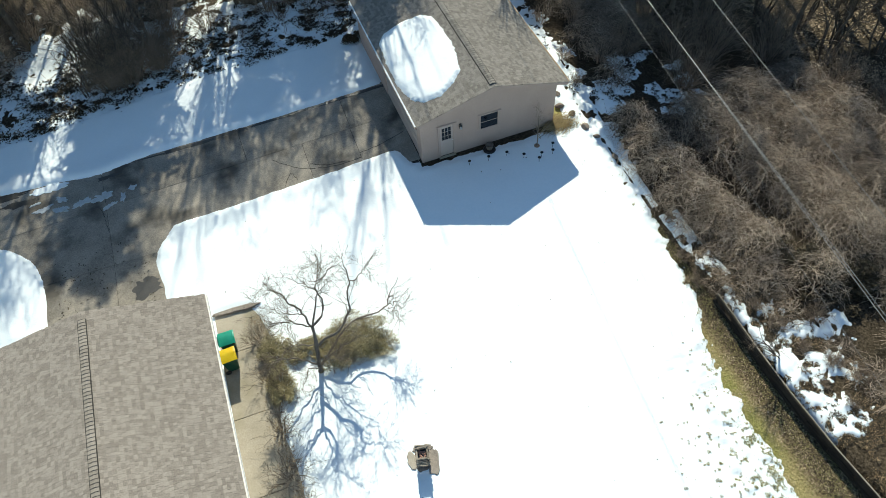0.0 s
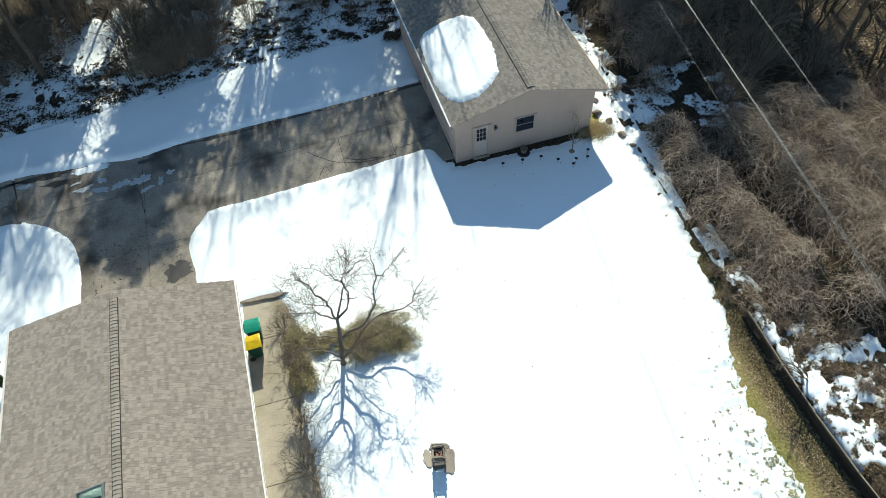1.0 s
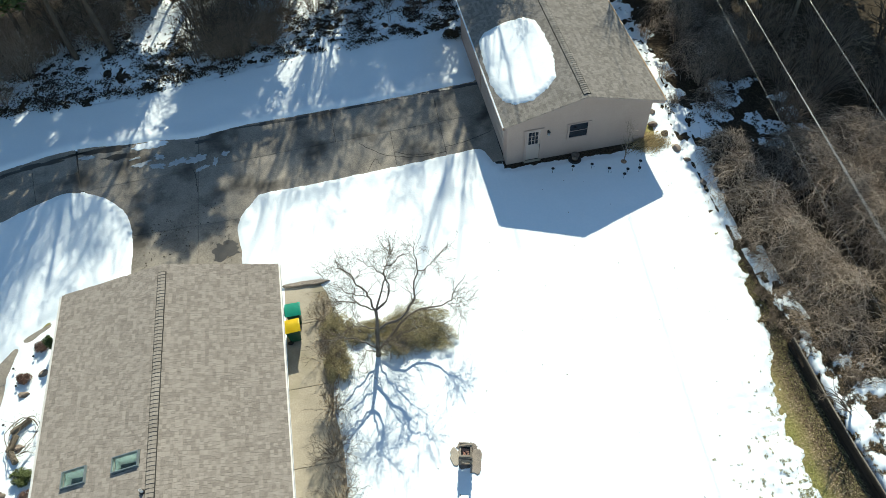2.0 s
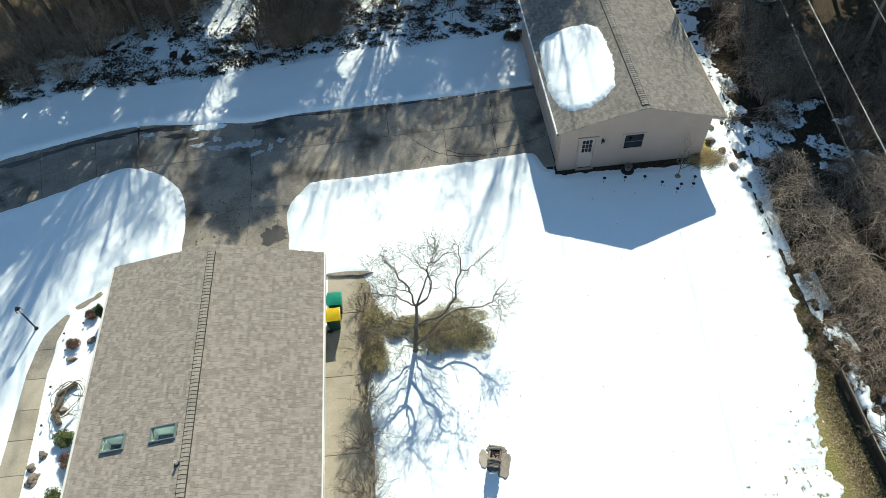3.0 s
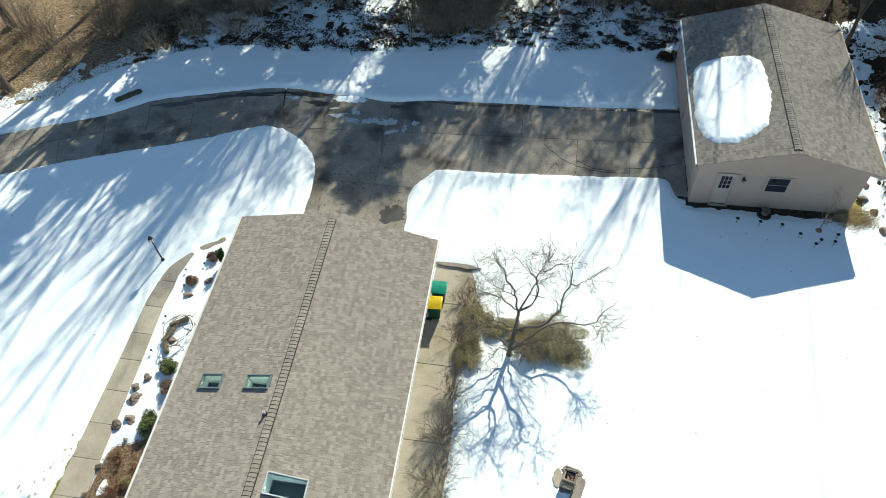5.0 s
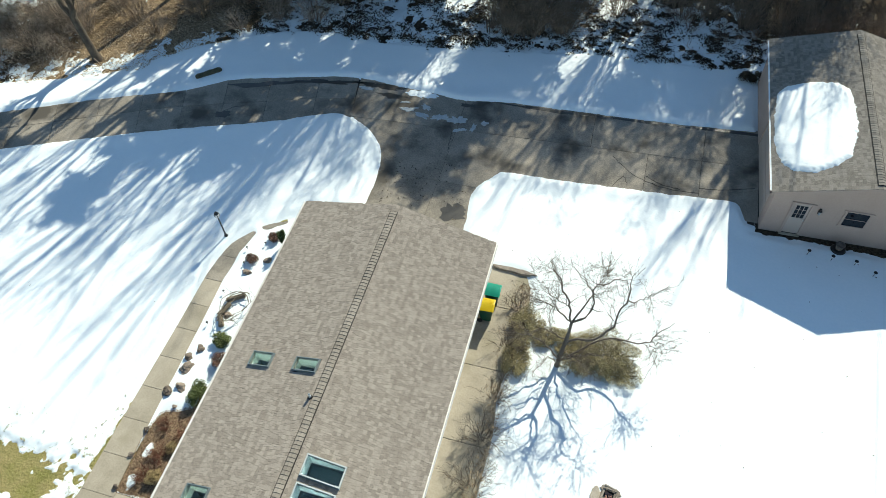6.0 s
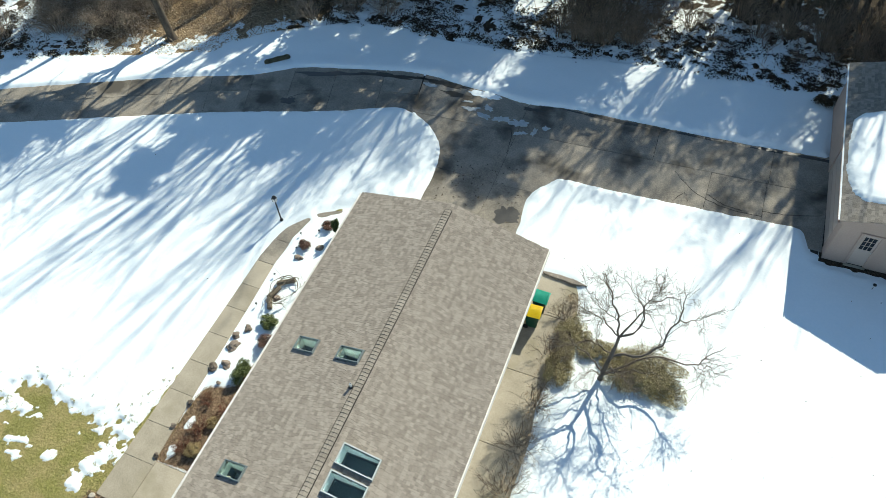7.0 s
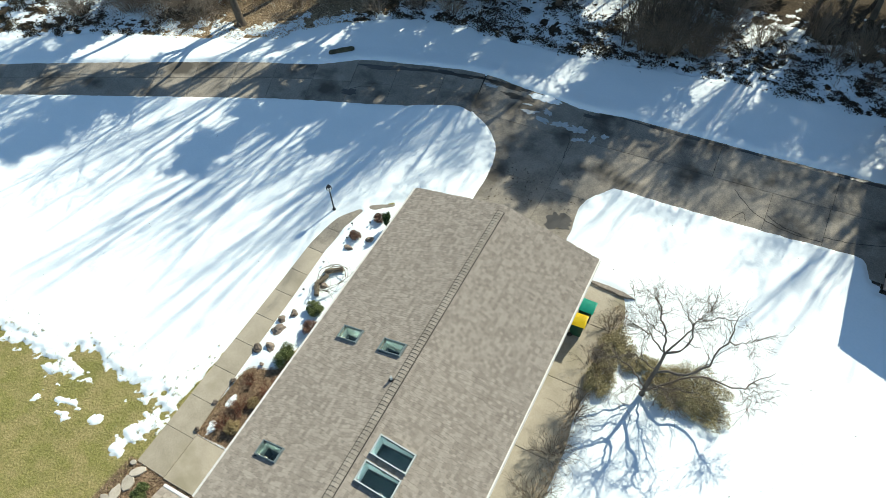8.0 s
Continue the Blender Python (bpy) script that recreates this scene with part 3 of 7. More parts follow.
def build_driveway():
    drive = thing("driveway", prism_mesh("driveway_bed", [(p[0], p[1]) for p in DRIVE[::-1]], -0.15, 0.008, M["joint"]), "wet grey concrete driveway of jointed slabs, curving between snowbanks", "driveway", kind="structure")
    g = 0.009
    mid = lambda x: 27.5 + 0.053 * x
    def quad(x0t, x1t, x0b, x1b, lower):
        ends = (23.2, 23.2) if lower == 2 else (24.2, 24.2) if lower else (30.6, 30.6)
        if lower:
            return [(x0b + g, ends[0] + g), (x1b - g, ends[1] + g), (x1t - g, mid(x1t) - g), (x0t + g, mid(x0t) - g)]
        return [(x0b + g, mid(x0b) + g), (x1b - g, mid(x1b) + g), (x1t - g, ends[1]), (x0t + g, ends[0])]
    # straight part before the garage: a far and a near row of slabs
    for xt, xb in (((-15.55, -9.03), (-14.9, -8.93)), ((-9.03, -1.9), (-8.93, -1.78)), ((-1.9, 3.88), (-1.78, 3.84)), ((3.88, 6.58), (3.84, 6.58))):
        slab(drive, quad(*xt, *xb, 0), M["concrete"])
    slab(drive, quad(-14.7, -8.93, -12.6, -8.84, 2), M["concrete"])
    slab(drive, quad(-8.93, -1.78, -8.84, -1.92, 2), M["concrete"])
    for x0, x1 in ((-1.92, 1.15), (1.15, 3.8), (3.8, 6.58)):
        slab(drive, quad(x0, x1, x0, x1, 1), M["concrete"])
    for x0, x1 in ((-12.6, -8.84), (-8.84, -6.3)):
        slab(drive, [(x0 + g, 17.4), (x1 - g, 17.4), (x1 - g, 23.2 - g), (x0 + g, 23.2 - g)], M["concrete"])
    # curved lane to the west: slabs in pairs across it
    line = [(-15.15, 28.1, 0.21), (-17.35, 27.7, 0.23), (-20.0, 26.75, 0.27), (-22.35, 26.0, 0.30), (-24.55, 25.25, 0.33)]
    while line[-1][0] > -58:
        x, y, a = line[-1]
        a = min(a + 0.05, 0.43)
        line.append((x - 2.4 * math.cos(a), y - 2.4 * math.sin(a), a))
    for (xa, ya, aa), (xb, yb, ab) in zip(line, line[1:]):
        w = 2.15
        for side in (1, -1):
            corners = []
            for x, y, a, e in ((xa, ya, aa, -g), (xb, yb, ab, g)):
                for k in (g, w) if e < 0 else (w, g):
                    corners.append((x + e * math.cos(a) - side * k * math.sin(a), y + e * math.sin(a) + side * k * math.cos(a)))
            slab(drive, corners, M["concrete"])
    # settled cracks in the slabs before the garage
    rng = random.Random(12)
    for run in (((-0.56, 27.0), (0.35, 26.13), (1.22, 25.65), (2.37, 25.39), (3.79, 25.42)), ((3.8, 25.78), (4.94, 25.96), (6.4, 26.44)), ((-0.34, 24.97), (0.13, 25.71), (0.37, 25.17)), ((1.2, 26.0), (2.0, 25.6), (2.9, 25.5)), ((-9.2, 27.0), (-9.05, 26.3), (-8.95, 25.4)), ((-22.2, 25.2), (-21.6, 25.9), (-21.0, 26.1))):
        pts = spline(run, 6)
        rims = [[], []]
        for (ax, ay), (bx, by) in zip(pts, pts[1:] + [(2 * pts[-1][0] - pts[-2][0], 2 * pts[-1][1] - pts[-2][1])]):
            ln = math.hypot(bx - ax, by - ay)
            px, py = -(by - ay) / ln, (bx - ax) / ln
            off, w = rng.uniform(-0.03, 0.03), rng.uniform(0.006, 0.015)
            for rim, e in zip(rims, (off + w, off - w)):
                rim.append((ax + px * e, ay + py * e, 0.041))
        n = len(pts)
        v = rims[0] + rims[1] + [(x, y, 0.02) for x, y, _ in rims[0] + rims[1]]
        q = [(i + 1, i, n + i, n + i + 1) for i in range(n - 1)] + [(i, i + 1, 2 * n + i + 1, 2 * n + i) for i in range(n - 1)] + [(n + i + 1, n + i, 3 * n + i, 3 * n + i + 1) for i in range(n - 1)]
        part("crack", mesh_of("crack", v, q, M["joint"]), None, drive, "thin dark crack in the concrete")
    # meltwater along the far edge and beside the lawn
    for k, (cx, cy, rx, ry, turn) in enumerate(((-20.6, 28.15, 1.9, 0.2, 0.3), (-17.3, 29.1, 1.9, 0.2, 0.2), (-14.2, 29.5, 1.5, 0.2, 0.0), (-7.5, 21.4, 0.55, 0.5, 0.3), (-8.6, 29.05, 0.5, 0.16, 0.1), (-21.9, 25.2, 0.4, 0.28, 0.4), (-12.9, 28.8, 0.9, 0.18, 0.0), (-4.5, 29.66, 2.6, 0.09, 0.02), (0.9, 29.95, 2.6, 0.08, 0.045), (4.9, 30.2, 1.6, 0.1, 0.03))):
        part("wet_patch", prism_mesh("wet_patch", ragged_outline(cx, cy, rx, ry, turn, 40 + k, 0.6), 0.02, 0.042, M["wet_concrete"], 0.004), None, drive, "dark meltwater on the concrete")
    return drive


def build_walks():
    patio = thing("patio_walk", prism_mesh("patio_bed", PATIO[::-1], -0.15, -0.002, M["joint"]), "stained tan concrete walk along the house wall", "walkway", kind="structure")
    for y0, y1 in ((16.6, 19.0), (13.55, 16.6), (10.2, 13.55), (7.0, 10.2), (3.8, 7.0), (0.6, 3.8), (-2.6, 0.6), (-5.8, -2.6)):
        poly = clip(clip(list(PATIO), 0, 1, y1 - 0.01), 0, -1, -y0 - 0.01)
        slab(patio, poly, M["old_concrete"], -0.1, 0.03)
    walk_ = thing("front_walk", prism_mesh("walk_bed", WALKWAY, -0.15, -0.002, M["joint"]), "weathered tan concrete front walk of square slabs", "walkway", kind="structure")
    ys = [17.9, 16.15, 14.75, 13.35, 12.05, 10.6, 9.15, 7.7, 6.2, 4.7, 2.9]
    for y1, y0 in zip(ys, ys[1:]):
        poly = clip(clip(clip(list(WALKWAY), 0, 1, y1 - 0.006), 0, -1, -y0 - 0.006), 1, 0, -16.2 if y0 < 5 else 99)
        slab(walk_, poly, M["old_concrete"] if y1 < 16 else M["concrete"], -0.1, 0.035)
    slab(walk_, [(-16.18, 2.92), (-14.6, 2.92), (-14.6, 4.88), (-16.18, 4.88)], M["old_concrete"], -0.1, 0.045)
    tip = clip(list(WALKWAY), 0, -1, -17.92)
    slab(walk_, [p for p in tip if p[1] > 17.9], M["concrete"], -0.1, 0.03)


# ---- roofs ----
def roof_frame(ridge_x, ridge_z, half, rise, side, skew=0.0):
    """Maps (s down the slope, y) to the world on one side of a roof; skew: the roof is a little out of square."""
    length = math.hypot(half, rise)
    c, k = half / length, rise / length
    def put(s, y, up=0.0):
        x = side * (s * c + up * k)
        return (ridge_x + x - skew * (y - 10), y - 3.4 * skew * x * min(max((y - 10) / 8, 0), 1), ridge_z - s * k + up * c)
    return length, put


def tab_arrays(put, side, s0, s1, y0, y1, rng, up):
    """A shingle tab: a thin wedge, thicker at its lower edge."""
    pts = [put(s0, y0, up), put(s0, y1, up), put(s1, y1, up + 0.003), put(s1, y0, up + 0.003), put(s1, y1, up - 0.012), put(s1, y0, up - 0.012), put(s0, y0, up - 0.012), put(s0, y1, up - 0.012)]
    f = [(0, 3, 2, 1), (3, 5, 4, 2), (0, 6, 5, 3), (1, 2, 4, 7)]
    return pts, (f if side > 0 else [q[::-1] for q in f])


def shingles(name, put, side, length, y0, y1, holes, mat, expo, widths, seed, pick=None):
    rng = random.Random(seed)
    verts, faces, picked = [], [], []
    n = int(round(length / expo))
    for r in range(n):
        s0, s1 = r * length / n, (r + 1) * length / n + 0.012
        y = y0 - rng.uniform(0, 0.2)
        while y < y1:
            w = rng.choice(widths)
            a, b = max(y, y0), min(y + w, y1)
            y += w
            if b - a < 0.03 or any(h0 < (s0 + s1) / 2 < h1 and h2 < (a + b) / 2 < h3 for h0, h1, h2, h3 in holes):
                continue
            up = 0.022 + rng.choice((0.0, 0.0, 0.002, 0.004))
            p, f = tab_arrays(put, side, s0 - 0.004, s1, a + 0.003, b - 0.003, rng, up)
            if pick and pick(s0, a) and len(picked) < 300:
                picked.append((p, f))
                continue
            k = len(verts)
            verts += p
            faces += [tuple(i + k for i in q) for q in f]
    return mesh_of(name, verts, faces, mat), picked


def ridge_vent(parent, ridge_x, ridge_z, y0, y1, expo, width, slope, skew=0.0, paint="ridge_cap", gap=0.012):
    """Overlapping cap shingles on a low dark vent strip."""
    k = width / 2
    drop = k * slope
    n = int((y1 - y0) / expo)
    def strip(wide, a, b, zt, zb):
        d = wide * slope
        return [(-wide, a, zt - d), (0, a, zt), (wide, a, zt - d), (-wide, b, zb - d), (0, b, zb), (wide, b, zb - d), (-wide, a, zt - d - 0.035), (wide, a, zt - d - 0.035), (-wide, b, zb - d - 0.035), (wide, b, zb - d - 0.035)]
    f = [(0, 1, 4, 3), (1, 2, 5, 4), (0, 3, 8, 6), (2, 7, 9, 5), (0, 6, 7, 2, 1)]
    vent = mesh_of("ridge_vent", [(x + ridge_x - skew * (y - 10), y, z + ridge_z) for x, y, z in strip(k + 0.03, y0 - 0.02, y1 + 0.02, 0.047, 0.047)], f, M["underlay"])
    part("ridge_vent", vent, None, parent, "dark ridge vent strip")
    cap = mesh_of("cap_shingle", strip(k, 0, expo - gap, 0.075, 0.058), f, M[paint])
    for i in range(n):
        part("cap_shingle", cap, None, parent, at=pose(ridge_x - skew * (y0 + i * (y1 - y0) / n - 10) + random.uniform(-0.006, 0.006), y0 + i * (y1 - y0) / n, ridge_z + random.uniform(0, 0.004), 0, 0, math.degrees(skew) + random.uniform(-0.8, 0.8)))


def deck(parent, put, side, length, y0, y1, holes, mat):
    """Boards under the shingles, with the skylight openings left out."""
    ss = sorted({-0.0, length, *[h for q in holes for h in q[:2]]})
    ys = sorted({y0, y1, *[h for q in holes for h in q[2:]]})
    verts, faces = [], []
    for s0, s1 in zip(ss, ss[1:]):
        for a, b in zip(ys, ys[1:]):
            if any(q[0] <= s0 < q[1] and q[2] <= a < q[3] for q in holes):
                continue
            k = len(verts)
            verts += [put(s0, a, 0), put(s0, b, 0), put(s1, b, 0), put(s1, a, 0), put(s0, a, -0.1), put(s0, b, -0.1), put(s1, b, -0.1), put(s1, a, -0.1)]
            faces += [tuple(k + i for i in q) for q in ((0, 3, 2, 1), (4, 5, 6, 7), (0, 4, 7, 3), (3, 7, 6, 2), (2, 6, 5, 1), (1, 5, 4, 0))]
    part("roof_deck", mesh_of("roof_deck", verts, faces, mat), None, parent)


def skylight(roof, put, s0, s1, y0, y1):
    """Curb, frame, pane and a light well that runs down into the house."""
    sky_ = new("skylight")
    sky_.parent = roof
    sky_["label"] = "skylight with dark metal frame and tinted glass"
    def bars(name, o, wid, lo, hi, mat, parent, label=""):
        verts, faces = [], []
        for a0, a1, b0, b1 in ((s0 - o, s0 - o + wid, y0 - o, y1 + o), (s1 + o - wid, s1 + o, y0 - o, y1 + o), (s0 - o + wid, s1 + o - wid, y0 - o, y0 - o + wid), (s0 - o + wid, s1 + o - wid, y1 + o - wid, y1 + o)):
            k = len(verts)
            verts += [put(s, y, u) for u in (lo, hi) for s, y in ((a0, b0), (a1, b0), (a1, b1), (a0, b1))]
            faces += [tuple(k + i for i in q) for q in ((0, 3, 2, 1), (4, 5, 6, 7), (0, 1, 5, 4), (1, 2, 6, 5), (2, 3, 7, 6), (3, 0, 4, 7))]
        part(name, mesh_of(name, verts, faces, mat), None, parent, label)
    big = s1 - s0 > 1.2
    lift = 0.075 if big else 0.03
    bars("curb", 0.02, 0.035, -0.05, 0.06 + lift, M["skylight_frame"], sky_)
    bars("frame", 0.025, 0.045 if big else 0.03, 0.062 + lift, 0.085 + lift, M["pale_frame"] if big else M["skylight_frame"], sky_, "grey metal skylight frame")
    bars("flashing", 0.045, 0.022, 0.03, 0.042, M["skylight_frame"], sky_, "thin metal flashing")
    pane = [put(s, y, u) for u in (0.067 + lift, 0.073 + lift) for s, y in ((s0 + 0.012, y0 + 0.012), (s1 - 0.012, y0 + 0.012), (s1 - 0.012, y1 - 0.012), (s0 + 0.012, y1 - 0.012))]
    ob = part("pane", mesh_of("pane", pane, [(0, 3, 2, 1), (4, 5, 6, 7), (0, 1, 5, 4), (1, 2, 6, 5), (2, 3, 7, 6), (3, 0, 4, 7)], M["navy_glass"] if big else M["glass"]), None, sky_, "tinted glass pane")
    ob.visible_shadow = False
    # light well: four walls straight down through the loft, and the dim room below
    top = [put(s, y, -0.02) for s, y in ((s0 + 0.016, y0 + 0.016), (s1 - 0.016, y0 + 0.016), (s1 - 0.016, y1 - 0.016), (s0 + 0.016, y1 - 0.016))]
    mid = min(p[2] for p in top) - (0.28 if big else 0.5)
    well = top + [(p[0], p[1], mid) for p in top]
    part("light_well", mesh_of("light_well", well, [(0, 1, 5, 4), (1, 2, 6, 5), (2, 3, 7, 6), (3, 0, 4, 7)], M["shaft"]), None, sky_, "pale painted light well")
    low = [(p[0], p[1], mid) for p in top] + [(p[0], p[1], mid - (0.25 if big else 0.6)) for p in top]
    part("room_below", mesh_of("room_below", low, [(0, 1, 5, 4), (1, 2, 6, 5), (2, 3, 7, 6), (3, 0, 4, 7), (4, 5, 6, 7)], M["well_grey"] if big else M["room_dark"]), None, sky_, "dim room under the skylight")


M["pale_frame"] = material("pale_frame", (0.36, 0.40, 0.40), (0.48, 0.52, 0.52), 0.4, 0.03, 0.5, 0.05)
M["skylight_frame"] = material("skylight_frame", (0.20, 0.24, 0.24), (0.30, 0.34, 0.34), 0.4, 0.03, 0.4, 0.05, metal=0.5)


def gutter(parent, x, y0, y1, z, side, label, fill=None, paint="white_paint", skew=0.0):
    """A U-shaped trough along an eave."""
    w, h, t = 0.13, 0.11, 0.012
    prof = [(0, 0), (0, -h), (w * 0.75, -h), (w, -0.01), (w, 0), (w - t, 0), (w * 0.75 - t, -h + t), (t, -h + t), (t, 0)]
    verts = [(x + side * px - skew * (y - 10), y, z + pz) for y in (y0, y1) for px, pz in prof]
    n = len(prof)
    faces = [(i, (i + 1) % n, n + (i + 1) % n, n + i) for i in range(n)] + [tuple(range(n))[::-1], tuple(range(n, 2 * n))]
    g = part("gutter", mesh_of("gutter", verts, [f if side < 0 else f[::-1] for f in faces], M[paint]), None, parent, label)
    if fill:
        ys = np.arange(y0 + 0.1, y1 - 0.1, 0.12)
        f = np.clip(fbm(ys, ys * 0 + 3.0, 1.4, 8) * 2.6 - 0.55, 0, 1)
        v = []
        for yy, ff in zip(ys, f):
            v += [(x + side * (t + 0.002), yy, z - h * 0.8), (x + side * 0.05, yy, z - 0.06 + 0.075 * ff), (x + side * (w - t - 0.004), yy, z - 0.08 + 0.07 * ff)]
        q = [(3 * i + k, 3 * i + k + 1, 3 * i + k + 4, 3 * i + k + 3) for i in range(len(ys) - 1) for k in (0, 1)]
        part("gutter_fill", mesh_of("gutter_fill", v, q, fill), None, g, "ice and snow in the gutter" if fill == M["roof_snow"] else "dead leaves in the gutter")


def build_house():
    house = base("house", RIDGE_X, 8, 0, "single-storey house with grey-brown shingle roof and skylights", "house")
    house.matrix_world = pose(0, 0, 0)
    x0, x1 = HOUSE_X0 + 0.45, HOUSE_X1 - 0.45
    wall = bmesh.new()
    box_bm(x0, x0 + 0.15, HOUSE_Y0, HOUSE_Y1 - 0.3, -0.05, EAVE_Z - 0.05, bm=wall)
    box_bm(x1 - 0.15, x1, HOUSE_Y0, HOUSE_Y1 - 0.3, -0.05, EAVE_Z - 0.05, bm=wall)
    box_bm(x0 + 0.15, x1 - 0.15, HOUSE_Y1 - 0.45, HOUSE_Y1 - 0.3, -0.05, EAVE_Z - 0.05, bm=wall)
    box_bm(x0 + 0.15, x1 - 0.15, HOUSE_Y0, HOUSE_Y0 + 0.15, -0.05, EAVE_Z - 0.05, bm=wall)
    part("wall", wall, M["white_paint"], house, "white painted house wall")
    gable = mesh_of("gable", [(x, y, z) for y in (HOUSE_Y1 - 0.45, HOUSE_Y1 - 0.3) for x, z in ((x0, EAVE_Z - 0.04), (x1, EAVE_Z - 0.04), (RIDGE_X, RIDGE_Z - 0.12))], [(0, 1, 2), (5, 4, 3), (0, 3, 4, 1), (1, 4, 5, 2), (2, 5, 3, 0)], M["white_paint"])
    part("gable", gable, None, house)
    roof = new("roof")
    roof.parent = house
    roof["label"] = "low-pitched roof of weathered grey-brown shingles"
    for side, half in ((-1, RIDGE_X - HOUSE_X0), (1, HOUSE_X1 - RIDGE_X)):
        length, put = roof_frame(RIDGE_X, RIDGE_Z, half, RIDGE_Z - EAVE_Z, side, SKEW)
        c = half / length
        lights = [(-12.17, -11.33, 9.9, 10.44), (-10.3, -9.38, 9.92, 10.42), (-12.22, -11.36, 4.72, 5.24)] if side < 0 else [(-8.47, -7.17, 6.32, 7.02), (-8.46, -7.19, 5.32, 6.04)]
        holes = []
        for a, b, y0, y1 in lights:
            sa, sb = sorted((abs(a - RIDGE_X) / c, abs(b - RIDGE_X) / c))
            holes.append((sa, sb, y0, y1))
        deck(roof, put, side, length, HOUSE_Y0, HOUSE_Y1, holes, M["underlay"])
        pick = (lambda s, y: 0.7 < s < 2.6 and 7.2 < y < 13.0) if side > 0 else None
        me, picked = shingles("shingles", put, side, length + 0.03, HOUSE_Y0, HOUSE_Y1 + 0.03, holes, M["shingle"], 0.138, (0.08, 0.11, 0.14, 0.17, 0.2), 3 + side, pick)
        ob = part("shingles", me, None, roof)
        ob["kind"] = "stuff"
        for p, f in picked:
            part("shingle", mesh_of("shingle", p, f, M["shingle_piece"]), None, roof)
        for h in holes:
            skylight(roof, put, *h)
        # drip edge and white rake board at the gable end
        rake = [put(s, y, u) for y in (HOUSE_Y1 + 0.004, HOUSE_Y1 + 0.03) for s, u in ((0, -0.03), (length, -0.03), (length, -0.16), (0, -0.16))]
        part("rake_board", mesh_of("rake_board", rake, [(0, 1, 2, 3), (7, 6, 5, 4), (0, 4, 5, 1), (1, 5, 6, 2), (2, 6, 7, 3), (3, 7, 4, 0)], M["white_paint"]), None, house)
    ridge_vent(roof, RIDGE_X, RIDGE_Z, HOUSE_Y0 + 0.4, HOUSE_Y1 - 0.38, 0.15, 0.275, (RIDGE_Z - EAVE_Z) / 4.35, SKEW)
    gutter(house, HOUSE_X1 + 0.005, HOUSE_Y0, HOUSE_Y1 - 0.1, EAVE_Z + 0.01, 1, "white painted gutter", skew=SKEW)
    gutter(house, HOUSE_X0 - 0.005, 2.6, HOUSE_Y1 + 0.1, EAVE_Z + 0.01, -1, "white painted gutter", skew=SKEW)
    # plumbing vent
    length, put = roof_frame(RIDGE_X, RIDGE_Z, RIDGE_X - HOUSE_X0, RIDGE_Z - EAVE_Z, -1, SKEW)
    px, _, pz = put(0.26, 8.96)
    vent = part("vent_pipe", lathe_bm([(0.045, -0.1), (0.045, 0.26), (0.038, 0.26), (0.038, 0.2), (0.0, 0.2)], 14, centre=(px, 8.96, pz)), M["white_paint"], roof, "short white plastic vent pipe")
    part("collar", lathe_bm([(0.10, 0.02), (0.095, 0.045), (0.055, 0.09), (0.045, 0.09)], 14, centre=(px, 8.96, pz)), M["dark_metal"], vent, "dark rubber collar")
    # entrance wing to the west
    wing = new("wing_roof")
    wing.parent = house
    v, fcs = [], []
    rng = random.Random(9)
    part("wing_deck", box_bm(-14.64, HOUSE_X0 - 0.14, -7.0, 2.35, 2.3, 2.42), M["underlay"], wing)
    for r in range(40):
        y1_ = 2.42 - r * 0.14
        x = -14.66
        while x < HOUSE_X0 - 0.16:
            w = rng.choice((0.11, 0.16, 0.22, 0.28))
            b = min(x + w, HOUSE_X0 - 0.15)
            zt = 2.45 + r * 0.14 * 0.3
            k = len(v)
            v += [(x + 0.003, y1_, zt), (b - 0.003, y1_, zt), (b - 0.003, y1_ - 0.15, zt + 0.037), (x + 0.003, y1_ - 0.15, zt + 0.037), (x + 0.003, y1_, zt - 0.02), (b - 0.003, y1_, zt - 0.02)]
            fcs += [(k, k + 3, k + 2, k + 1), (k, k + 1, k + 5, k + 4)]
            x += w
    ob = part("wing_shingles", mesh_of("wing_shingles", v, fcs, M["shingle"]), None, wing)
    ob["kind"] = "stuff"
    part("wing_wall", box_bm(-14.4, HOUSE_X0, -7.0, 2.0, -0.05, 2.3), M["white_paint"], house)
    part("wing_gutter", box_bm(-14.66, HOUSE_X0 - 0.2, 2.425, 2.55, 2.34, 2.44, 0.02), M["white_paint"], house, "white painted gutter")
    part("downspout", box_bm(HOUSE_X0 - 0.16, HOUSE_X0 - 0.08, 2.62, 2.72, 0.0, 2.55, 0.015), M["black_plastic"], house, "dark downspout")


